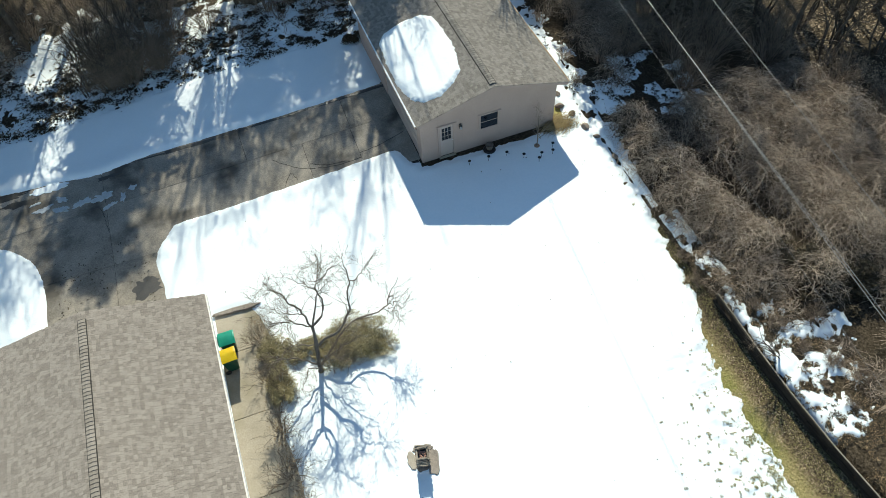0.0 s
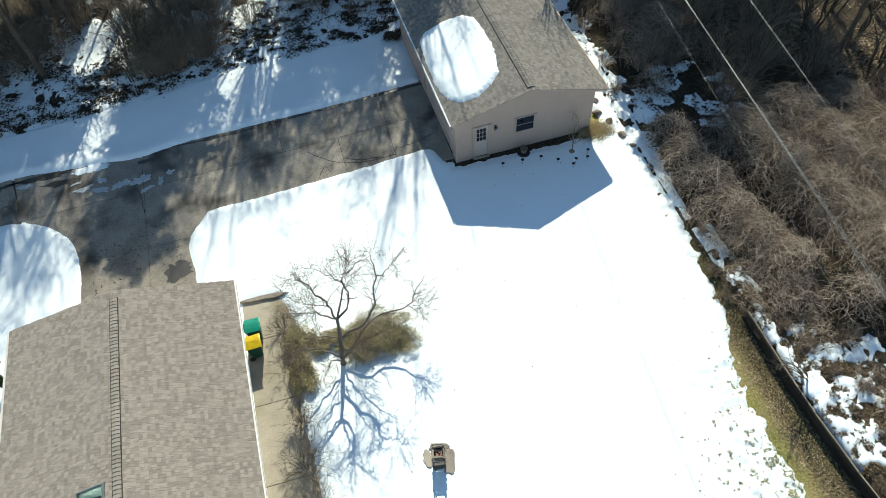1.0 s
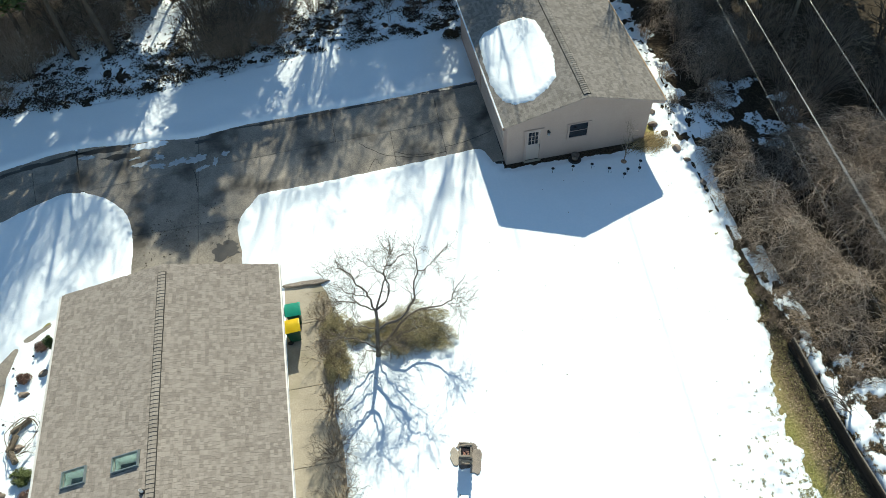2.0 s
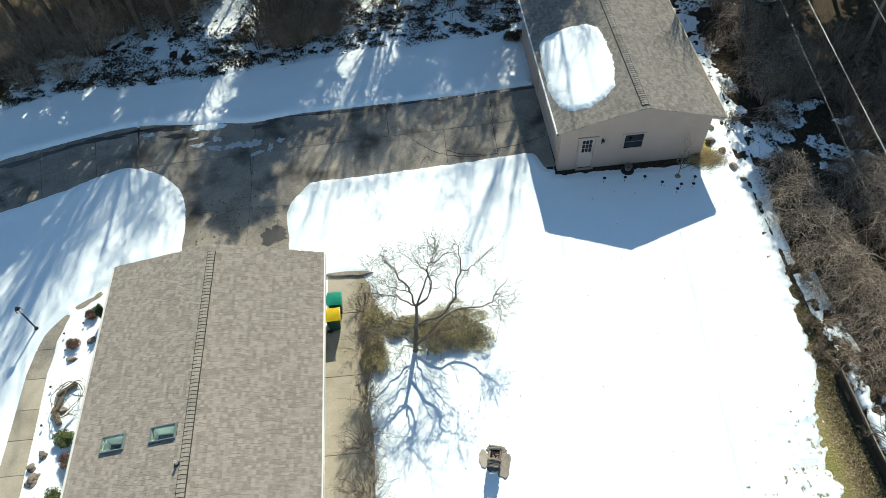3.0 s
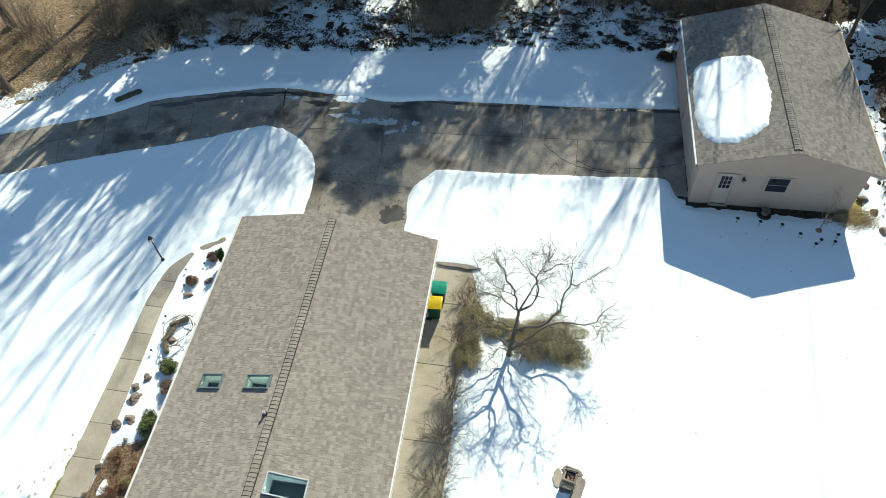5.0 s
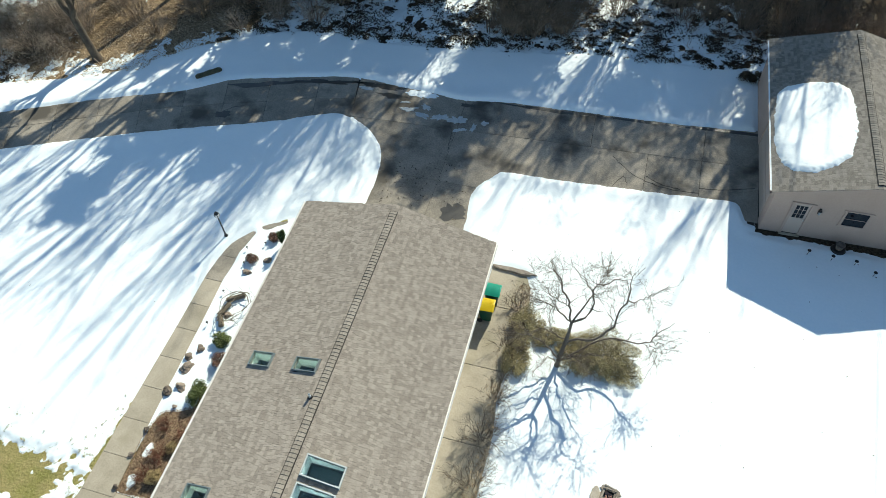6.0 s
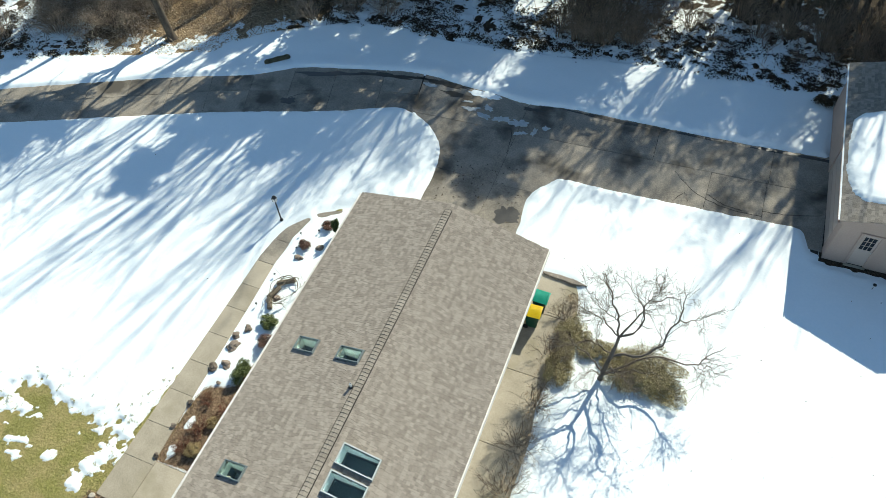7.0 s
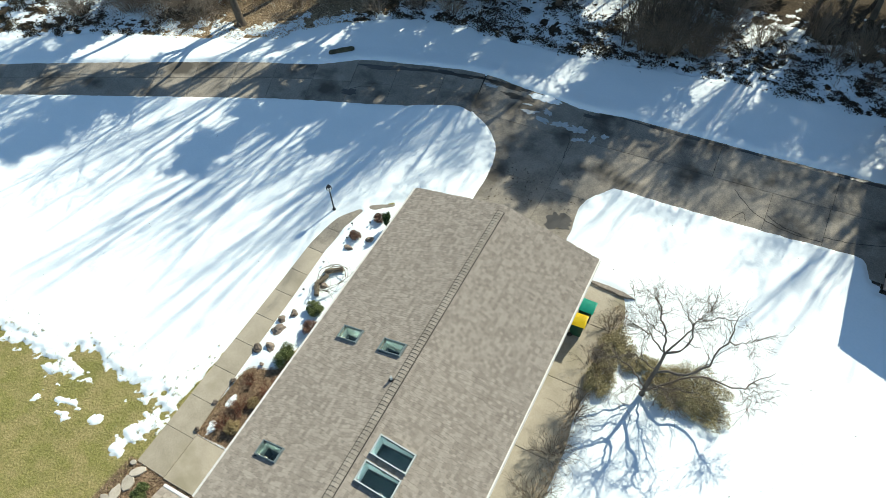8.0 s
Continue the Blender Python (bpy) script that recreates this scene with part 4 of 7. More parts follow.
def build_garage():
    gar = base("garage", 0, 0, 0, "detached garage with taupe board siding and shingle roof", "garage")
    cx, slope, peak = 10.38, 0.28, 3.9
    under = lambda x: peak - 0.13 - abs(x - cx) * slope
    # gable wall of upright grooved boards, openings left for door and window
    door, win = (7.56, 8.34, 0.05, 2.06), (9.74, 10.74, 1.10, 2.0)
    def boards(name, y_in, y_out, openings, label):
        verts, faces = [], []
        x = G_X0
        while x < G_X1 - 0.01:
            b = min(x + 0.2, G_X1)
            spans = [(-0.05, None)]
            for ox0, ox1, oz0, oz1 in openings:
                if b > ox0 + 0.02 and x < ox1 - 0.02:
                    spans = [(-0.05, oz0), (oz1, None)] if oz0 > 0.1 else [(oz1, None)]
            for z0, z1 in spans:
                k = len(verts)
                za, zb = (z1, z1) if z1 is not None else (under(x + 0.006), under(b - 0.006))
                for yy in (y_in, y_out):
                    verts += [(x + 0.0006, yy, z0), (b - 0.0006, yy, z0), (b - 0.0006, yy, zb), (x + 0.0006, yy, za)]
                faces += [tuple(k + i for i in q) for q in ((4, 5, 6, 7), (0, 3, 2, 1), (0, 1, 5, 4), (1, 2, 6, 5), (2, 3, 7, 6), (3, 0, 4, 7))]
            x = b
        part(name, mesh_of(name, verts, faces, M["siding"]), None, gar, label)
    boards("gable_siding", G_Y0 + 0.02, G_Y0, (door, win), "taupe grooved board siding")
    boards("rear_siding", G_Y1 - 0.02, G_Y1, (), "taupe grooved board siding")
    core = bmesh.new()
    for a, b in ((G_X0, door[0]), (door[1], win[0]), (win[1], G_X1)):
        box_bm(a, b, G_Y0 + 0.022, G_Y0 + 0.12, -0.05, 2.42, bm=core)
    box_bm(door[0], door[1], G_Y0 + 0.022, G_Y0 + 0.12, door[3], 2.42, bm=core)
    box_bm(win[0], win[1], G_Y0 + 0.022, G_Y0 + 0.12, -0.05, win[2], bm=core)
    box_bm(win[0], win[1], G_Y0 + 0.022, G_Y0 + 0.12, win[3], 2.42, bm=core)
    box_bm(G_X0, G_X0 + 0.12, G_Y0 + 0.12, 24.6, -0.05, 2.42, bm=core)
    box_bm(G_X0, G_X0 + 0.12, 29.6, G_Y1 - 0.022, -0.05, 2.42, bm=core)
    box_bm(G_X0, G_X0 + 0.12, 24.6, 29.6, 2.16, 2.42, bm=core)
    box_bm(G_X1 - 0.12, G_X1, G_Y0 + 0.12, G_Y1 - 0.022, -0.05, 2.40, bm=core)
    box_bm(G_X0 + 0.12, G_X1 - 0.12, G_Y1 - 0.12, G_Y1 - 0.022, -0.05, 2.42, bm=core)
    part("wall", core, M["siding"], gar, "taupe garage wall")
    bigdoor = part("garage_door", box_bm(G_X0 + 0.05, G_X0 + 0.09, 24.6, 29.6, 0.0, 2.16), M["door_paint"], gar, "wide sectional garage door")
    for i in range(4):
        part("door_panel", box_bm(G_X0 + 0.03, G_X0 + 0.052, 24.66, 29.54, 0.04 + i * 0.53, 0.53 + i * 0.53, 0.008), M["door_paint"], bigdoor)
    # door with nine lights
    d = part("door", box_bm(door[0] + 0.05, door[1] - 0.05, G_Y0 + 0.02, G_Y0 + 0.06, 0.06, 2.04), M["door_paint"], gar, "pale door with nine small panes")
    fr = bmesh.new()
    box_bm(door[0] - 0.07, door[0] + 0.045, G_Y0 - 0.025, G_Y0 + 0.03, 0.0, 2.09, bm=fr)
    box_bm(door[1] - 0.045, door[1] + 0.07, G_Y0 - 0.025, G_Y0 + 0.03, 0.0, 2.09, bm=fr)
    box_bm(door[0] - 0.12, door[1] + 0.12, G_Y0 - 0.05, G_Y0 + 0.03, 2.092, 2.15, bm=fr)
    part("door_frame", fr, M["siding"], gar)
    for i in range(3):
        for j in range(3):
            xa, za = 7.705 + i * 0.168, 1.13 + j * 0.275
            part("pane", box_bm(xa, xa + 0.135, G_Y0 + 0.006, G_Y0 + 0.016, za, za + 0.235), M["dark_pane"], d)
    part("door_handle", lathe_bm([(0.03, 0), (0.03, 0.03), (0.0, 0.04)], 10, centre=(8.24, G_Y0 - 0.01, 1.0)), M["bright_metal"], d, "metal door knob")
    part("threshold", box_bm(door[0] - 0.05, door[1] + 0.05, G_Y0 - 0.12, G_Y0 - 0.002, -0.02, 0.05, 0.01), M["old_concrete"], gar, "low concrete step")
    w = new("window")
    w.parent = gar
    w["label"] = "wide window with pale frame and dark panes"
    fb = bmesh.new()
    box_bm(win[0] - 0.06, win[0] + 0.04, G_Y0 - 0.025, G_Y0 + 0.05, win[2] - 0.06, win[3] + 0.04, bm=fb)
    box_bm(win[1] - 0.04, win[1] + 0.06, G_Y0 - 0.025, G_Y0 + 0.05, win[2] - 0.06, win[3] + 0.04, bm=fb)
    box_bm(win[0] + 0.041, win[1] - 0.041, G_Y0 - 0.02, G_Y0 + 0.05, win[2] - 0.06, win[2] + 0.03, bm=fb)
    box_bm(win[0] + 0.041, win[1] - 0.041, G_Y0 - 0.015, G_Y0 + 0.05, 1.55, 1.565, bm=fb)
    part("window_frame", fb, M["siding"], w)
    part("window_head", box_bm(win[0] - 0.12, win[1] + 0.12, G_Y0 - 0.05, G_Y0 + 0.05, win[3] + 0.042, win[3] + 0.1), M["siding"], w)
    for a, b in ((win[2] + 0.03, 1.548), (1.567, win[3])):
        part("pane", box_bm(win[0] + 0.04, win[1] - 0.04, G_Y0 + 0.01, G_Y0 + 0.02, a, b), M["dark_pane"], w)
    # wall lantern
    lan = part("wall_lantern", box_bm(8.62, 8.72, G_Y0 - 0.03, G_Y0 - 0.002, 1.62, 1.95, 0.01), M["dark_metal"], gar, "dark metal wall lantern")
    part("lantern_glass", lathe_bm([(0.035, 0), (0.06, 0.05), (0.065, 0.18), (0.03, 0.22)], 8, centre=(8.67, G_Y0 - 0.12, 1.66)), M["bright_metal"], lan)
    part("lantern_cap", lathe_bm([(0.08, 0), (0.05, 0.05), (0.01, 0.09)], 8, centre=(8.67, G_Y0 - 0.12, 1.882)), M["dark_metal"], lan)
    part("house_bracket", box_bm(8.655, 8.685, G_Y0 - 0.10, G_Y0 - 0.03, 1.9, 1.93), M["dark_metal"], lan)
    # roof, deeper overhang to the east
    roof = new("roof")
    roof.parent = gar
    roof["label"] = "grey shingle roof partly in tree shade"
    for side, reach in ((-1, 3.98), (1, 4.0)):
        length, put = roof_frame(cx, peak, reach, reach * slope, side)
        deck(roof, put, side, length, G_Y0 - 0.26, G_Y1 + 0.15, [], M["underlay"])
        me, _ = shingles("shingles", put, side, length + 0.03, G_Y0 - 0.28, G_Y1 + 0.17, [], M["garage_shingle"], 0.14, (0.12, 0.16, 0.2, 0.25), 13 + side)
        part("shingles", me, None, roof)["kind"] = "stuff"
        for y, dy in ((G_Y0 - 0.263, -0.022), (G_Y1 + 0.153, 0.022)):
            rk = [put(s, yy, u) for yy in sorted((y, y + dy)) for s, u in ((0, 0.004), (length, 0.004), (length, -0.13), (0, -0.13))]
            part("rake_board", mesh_of("rake_board", rk, [(0, 1, 2, 3), (7, 6, 5, 4), (0, 4, 5, 1), (1, 5, 6, 2), (2, 6, 7, 3), (3, 7, 4, 0)], M["siding"]), None, gar)
        ex, _, ez = put(length, 0)
        gutter(gar, ex + side * 0.006, G_Y0 - 0.28, G_Y1 + 0.15, ez + 0.01, side, "taupe painted gutter" if side < 0 else "white gutter", M["roof_snow"] if side < 0 else M["dry_leaf"], "siding" if side < 0 else "white_paint")
    ridge_vent(roof, cx, peak, G_Y0 - 0.05, G_Y1 - 0.2, 0.15, 0.3, slope, 0.0, "garage_cap", 0.004)
    # the whole building stands a little turned
    turned = Matrix.Translation((cx, G_Y0, 0)) @ pose(0, 0, 0, 0, 0, 1.2) @ Matrix.Translation((-cx, -G_Y0, 0))
    gar.matrix_world = turned
    # the last snow on the west slope, crumbling along the courses
    length, put = roof_frame(cx, peak, 3.98, 3.98 * slope, -1)
    s_, y_ = np.meshgrid(np.arange(0, length, 0.055), np.arange(24, 33, 0.055), indexing="ij")
    ns = s_.shape
    ss, yy = s_.ravel(), y_.ravel()
    blob = [(0.62, 29.0), (0.75, 30.2), (1.25, 30.75), (2.3, 30.95), (3.4, 30.75), (3.85, 30.2), (4.0, 28.6), (4.0, 26.6), (3.75, 25.5), (3.3, 24.95), (2.4, 24.85), (1.6, 25.2), (0.95, 25.75), (0.7, 27.2)]
    sd = -outside(ss, yy, blob) + 0.16 * (fbm(ss, yy, 0.9, 81) - 0.5) + 0.16 * (fbm(ss, yy, 0.17, 82, 3, 0.75) - 0.5)
    h = np.where(sd > 0, 0.10 * step(-0.1, 0.22, sd), 0.4 * sd) + 0.05 * (fbm(ss, yy, 1.6, 83) - 0.5) * step(0, 0.5, sd)
    pts = np.array([put(a, b, 0.035 + c) for a, b, c in zip(ss, yy, np.clip(h, -0.06, 1))])
    f = grid_faces(*ns)
    f = f[(sd[f] > -0.1).any(1)]
    used = np.unique(f)
    remap = np.zeros(len(pts), int)
    remap[used] = np.arange(len(used))
    thing("snow_patch", mesh_of("snow_patch", pts[used], remap[f], M["roof_snow"], True), "rounded patch of old snow on the garage roof", "snow", at=turned)


build_driveway()
build_ice()
build_walks()
build_house()
build_garage()


# ---- plants ----
def tubes(P, R, sides=4):
    """Tapered tubes along many lines at once: P is n lines of k places, R their radii."""
    P, R = np.asarray(P, float), np.asarray(R, float)
    n, k, _ = P.shape
    T = np.gradient(P, axis=1)
    T /= np.linalg.norm(T, axis=2, keepdims=True) + 1e-9
    ref = np.where(np.abs(T[..., 2:3]) > 0.9, np.array([1.0, 0, 0]), np.array([0, 0, 1.0]))
    U = np.cross(T, ref)
    U /= np.linalg.norm(U, axis=2, keepdims=True) + 1e-9
    V = np.cross(T, U)
    a = np.arange(sides) * 2 * np.pi / sides
    ring = P[:, :, None] + R[:, :, None, None] * (np.cos(a)[:, None] * U[:, :, None] + np.sin(a)[:, None] * V[:, :, None])
    verts = ring.reshape(-1, 3)
    i, j, s = np.meshgrid(np.arange(n), np.arange(k - 1), np.arange(sides), indexing="ij")
    b = (i * k + j) * sides
    f = np.stack([b + s, b + (s + 1) % sides, b + sides + (s + 1) % sides, b + sides + s], -1).reshape(-1, 4)
    return verts, f


def tube_mesh(name, groups, mat, smooth=True):
    """groups: (P, R, sides) joined into one mesh."""
    vs, fs, at = [], [], 0
    for P, R, sides in groups:
        v, f = tubes(P, R, sides)
        vs.append(v)
        fs.append(f + at)
        at += len(v)
    return mesh_of(name, np.concatenate(vs), np.concatenate(fs), mat, smooth)


def unit(v):
    return v / (np.linalg.norm(v, axis=-1, keepdims=True) + 1e-9)


def sprout(rng, P, R, n, length, k=4, out=0.8, up=0.3, wander=0.25, ratio=0.6, lo=0.3, hi=1.0, tip=0.25, bend=0.0):
    """Side shoots on the lines P: n of them, leaving at an angle and bending up (or down)."""
    m, kk, _ = P.shape
    which = rng.integers(0, m, n)
    t = rng.uniform(lo, hi, n) * (kk - 1)
    i = np.minimum(t.astype(int), kk - 2)
    w = (t - i)[:, None]
    p0 = P[which, i] * (1 - w) + P[which, i + 1] * w
    r0 = R[which, i] * (1 - w[:, 0]) + R[which, i + 1] * w[:, 0]
    d = unit(P[which, i + 1] - P[which, i])
    side = unit(np.cross(d, rng.normal(size=(n, 3))))
    d = unit(d + out * side * rng.uniform(0.6, 1.3, (n, 1)) + np.array([0, 0, up]))
    ln = length * rng.uniform(0.5, 1.25, n)
    pts = [p0]
    for s in range(1, k):
        d = unit(d + wander * rng.normal(size=(n, 3)) + np.array([0, 0, bend]))
        pts.append(pts[-1] + d * (ln / (k - 1))[:, None])
    r = r0[:, None] * ratio * np.linspace(1, tip, k)[None]
    return np.stack(pts, 1), np.maximum(r, 0.004)


def lines(paths, radii, k=7):
    """Smooth limbs through a few places each."""
    out, rad = [], []
    for pts, (ra, rb) in zip(paths, radii):
        pts = np.array(pts, float)
        u = np.linspace(0, len(pts) - 1, k)
        q = np.stack([np.interp(u, np.arange(len(pts)), pts[:, c]) for c in range(3)], 1)
        q[1:-1] = 0.5 * q[1:-1] + 0.25 * (q[:-2] + q[2:])
        out.append(q)
        rad.append(np.linspace(ra, rb, k))
    return np.stack(out), np.stack(rad)


def leaves(rng, centres, size, flat=0.4):
    """A folded leaf (two facets) at each place."""
    n = len(centres)
    a = unit(rng.normal(size=(n, 3)) * np.array([1, 1, flat]))
    b = unit(np.cross(a, rng.normal(size=(n, 3)) * np.array([flat, flat, 1])))
    c = np.cross(a, b)
    s = size * rng.uniform(0.6, 1.3, (n, 1))
    v = np.stack([centres - a * s, centres + b * s * 0.45 + c * s * 0.12, centres + a * s, centres - b * s * 0.45 + c * s * 0.12], 1).reshape(-1, 3)
    i = np.arange(n)[:, None] * 4
    return v, np.concatenate([i + np.array([[0, 1, 2]]), i + np.array([[0, 2, 3]])])


def leaf_mesh(name, rng, centres, size, mat, flat=0.4):
    v, f = leaves(rng, centres, size, flat)
    return mesh_of(name, v, f, mat)


def build_crabapple():
    rng = np.random.default_rng(5)
    x, y = -1.15, 14.36
    tree = base("crabapple_tree", x, y, 0, "bare spreading ornamental tree with grey-brown bark in the snow", "tree")
    o = np.array([x, y, 0])
    trunk = [((0, 0.02, -0.05), (0.04, 0.15, 0.6), (0.16, 0.42, 1.45), (0.23, 0.6, 2.0), (0.25, 0.74, 2.5))]
    # the two leaders above the fork, each with its arms
    upper = [
        ((0.22, 0.74, 2.48), (0.06, 1.12, 3.0), (-0.26, 1.35, 3.6), (-0.5, 1.55, 4.15), (-0.72, 1.6, 4.5), (-0.9, 1.7, 4.8)),
        ((0.2, 0.77, 2.45), (-0.32, 0.86, 2.9), (-0.8, 0.85, 3.2), (-1.15, 0.9, 3.4), (-1.75, 0.8, 3.7)),
        ((0.28, 0.8, 2.45), (0.6, 1.1, 3.05), (0.76, 1.36, 3.5), (0.74, 1.42, 3.9), (0.48, 1.5, 4.25), (0.22, 1.6, 4.5), (-0.1, 1.68, 4.75)),
        ((0.27, 0.77, 2.42), (0.7, 0.82, 2.85), (0.92, 1.0, 3.2), (0.9, 1.2, 3.7), (0.78, 1.4, 4.05), (0.95, 1.48, 4.3), (1.38, 1.5, 4.55), (1.78, 1.45, 4.75), (2.05, 1.5, 5.0)),
    ]
    # the long arms that leave the trunk low
    lower = [
        ((0.17, 0.45, 1.4), (0.98, 0.32, 1.95), (1.46, 0.4, 2.35), (1.72, 0.55, 2.8), (2.0, 1.1, 3.35), (2.12, 1.42, 3.8), (2.06, 1.62, 4.15), (2.1, 1.85, 4.4), (2.15, 1.98, 4.65)),
        ((2.13, 1.4, 3.75), (2.65, 1.44, 3.95), (3.05, 1.6, 4.25), (3.4, 1.78, 4.45)),
        ((0.05, 0.1, 0.35), (0.72, 0.4, 1.0), (1.42, 0.88, 1.42), (1.98, 1.12, 1.38), (2.74, 1.01, 1.55), (3.36, 0.92, 1.78), (3.48, 1.11, 1.98), (3.62, 1.39, 2.25), (4.12, 1.66, 2.65)),
        ((3.36, 0.92, 1.78), (3.6, 0.59, 1.85), (3.64, 0.07, 1.75)),
        ((3.43, 1.01, 1.85), (3.75, 0.9, 2.05), (4.06, 0.41, 2.05)),
    ]
    side = [
        ((0.04, 0.08, 0.4), (0.49, 0.05, 0.95), (1.11, 0.06, 1.45), (1.62, -0.01, 1.85), (2.3, -0.31, 2.15)),
        ((0.06, 0.08, 0.5), (-0.34, 0.2, 0.95), (-0.84, 0.22, 1.4), (-1.2, 0.19, 1.7), (-1.8, 0.0, 2.0), (-2.5, -0.1, 2.2)),
        ((0.2, 0.5, 1.5), (-0.23, 0.43, 1.85), (-0.82, 0.4, 2.15), (-1.2, -0.05, 2.4), (-2.0, -0.7, 2.7)),
        ((0.03, 0.05, 0.45), (-0.38, -0.21, 0.95), (-0.72, -0.88, 1.4), (-0.75, -1.5, 1.6)),
        ((0.1, 1.1, 2.95), (-0.5, 1.0, 3.4), (-1.0, 1.2, 3.8), (-1.7, 1.5, 4.2)),
        ((0.77, 1.4, 3.95), (1.1, 1.75, 4.3), (1.3, 2.2, 4.8)),
        ((0.12, 0.3, 1.0), (0.6, -0.3, 1.5), (1.1, -0.8, 1.9), (1.5, -1.1, 2.2)),
    ]
    P0, R0 = lines(trunk, [(0.105, 0.058)], 12)
    R0[0, 0] = 0.18
    P1, R1 = lines(upper + lower + side, [(0.058, 0.012), (0.045, 0.011), (0.05, 0.012), (0.062, 0.012), (0.075, 0.012), (0.03, 0.01), (0.07, 0.012), (0.028, 0.009), (0.026, 0.009), (0.045, 0.01), (0.05, 0.01), (0.04, 0.01), (0.03, 0.009), (0.03, 0.009), (0.026, 0.009), (0.028, 0.009)], 16)
    P1[:, 1:] += rng.normal(size=P1[:, 1:].shape) * 0.042
    R1 = R1 * 0.78 * rng.uniform(0.85, 1.15, R1.shape)
    R0 = R0 * rng.uniform(0.88, 1.12, R0.shape)
    # water shoots and low twigs round the trunk
    low = P1[len(upper) + 2:]
    PW, RW = sprout(rng, np.concatenate([low, low[:2]]), np.full((len(low) + 2, 16), 0.012), 130, 0.8, 6, 1.0, -0.05, 0.16, 0.6, 0.05, 0.8)
    P2, R2 = sprout(rng, P1, R1, 270, 0.85, 7, 1.1, 0.0, 0.16, 0.42, 0.22, 0.97)
    P2, R2 = np.concatenate([P2, np.stack([np.stack([np.interp(np.linspace(0, 5, 7), np.arange(6), p[:, c]) for c in range(3)], 1) for p in PW])]), np.concatenate([R2, np.repeat(np.linspace(0.008, 0.004, 7)[None], len(PW), 0)])
    thin = (P2[:, 3, 0] > 2.6) & (P2[:, 3, 2] < 3.4) & (rng.uniform(size=len(P2)) < 0.72)
    P2, R2 = P2[~thin], R2[~thin]
    P3, R3 = sprout(rng, P2, R2, 1500, 0.38, 5, 0.75, 0.06, 0.16, 0.6, 0.15, 1.0)
    P4, R4 = sprout(rng, P3, R3, 3400, 0.22, 4, 0.75, 0.08, 0.16, 0.6, 0.1, 1.0)
    R4[:] = np.linspace(0.0034, 0.0022, 4)
    R3 = np.maximum(R3 * 0.6, 0.0035)
    part("trunk", tube_mesh("trunk", [(P0, R0, 10)], M["grey_bark"]), None, tree)
    for a in range(len(P1)):
        part("limb", tube_mesh("limb", [(P1[a:a + 1], R1[a:a + 1], 7)], M["grey_bark"]), None, tree)
    part("crown", tube_mesh("crown", [(P2, R2, 5), (P3, R3, 4), (P4, R4, 3)], M["twig"]), None, tree, "fine bare branches and twigs")
    return tree


def leafy_shrub(name, cx, cy, rx, ry, h, n, size, mat, label, seed, twigs=60, stem_mat="bark", flat=0.5, lumps=9, lobe=0.42, fuzz=0.05):
    """Low evergreen: stems from one foot and leaves in uneven lobes."""
    rng = np.random.default_rng(seed)
    sh = base(name, cx, cy, 0, label, "shrub")
    a = rng.uniform(0, 2 * np.pi, twigs)
    rr = np.sqrt(rng.uniform(0.05, 1, twigs))
    end = np.stack([rx * rr * np.cos(a), ry * rr * np.sin(a), h * (0.5 + 0.5 * rng.uniform(size=twigs)) * (1.1 - 0.5 * rr)], 1)
    foot = end * np.array([0.2, 0.2, 0])
    foot[:, 2] = -0.02
    mid = foot * 0.5 + end * 0.5 + np.array([0, 0, 0.15 * h])
    P = np.stack([foot, mid, end], 1)
    part("framework", tube_mesh("framework", [(P, np.tile([0.016, 0.011, 0.005], (twigs, 1)), 3)], M[stem_mat]), None, sh)
    la = rng.uniform(0, 2 * np.pi, lumps)
    lr = np.sqrt(rng.uniform(0, 0.75, lumps))
    lobes = np.stack([rx * lr * np.cos(la), ry * lr * np.sin(la), h * rng.uniform(0.35, 0.75, lumps)], 1)
    w = rng.integers(0, lumps, n)
    d = unit(rng.normal(size=(n, 3)))
    d[:, 2] = np.abs(d[:, 2]) * 1.1 - 0.25
    s = rng.uniform(0.15, 1.0, (n, 1)) ** 0.6 + np.abs(rng.normal(size=(n, 1))) * fuzz
    c = lobes[w] + d * s * np.array([rx * lobe, ry * lobe, h * lobe])
    c[:, 2] = np.clip(c[:, 2], 0.03, None)
    part("foliage", leaf_mesh("foliage", rng, c, size, M[mat], flat), None, sh)
    return sh


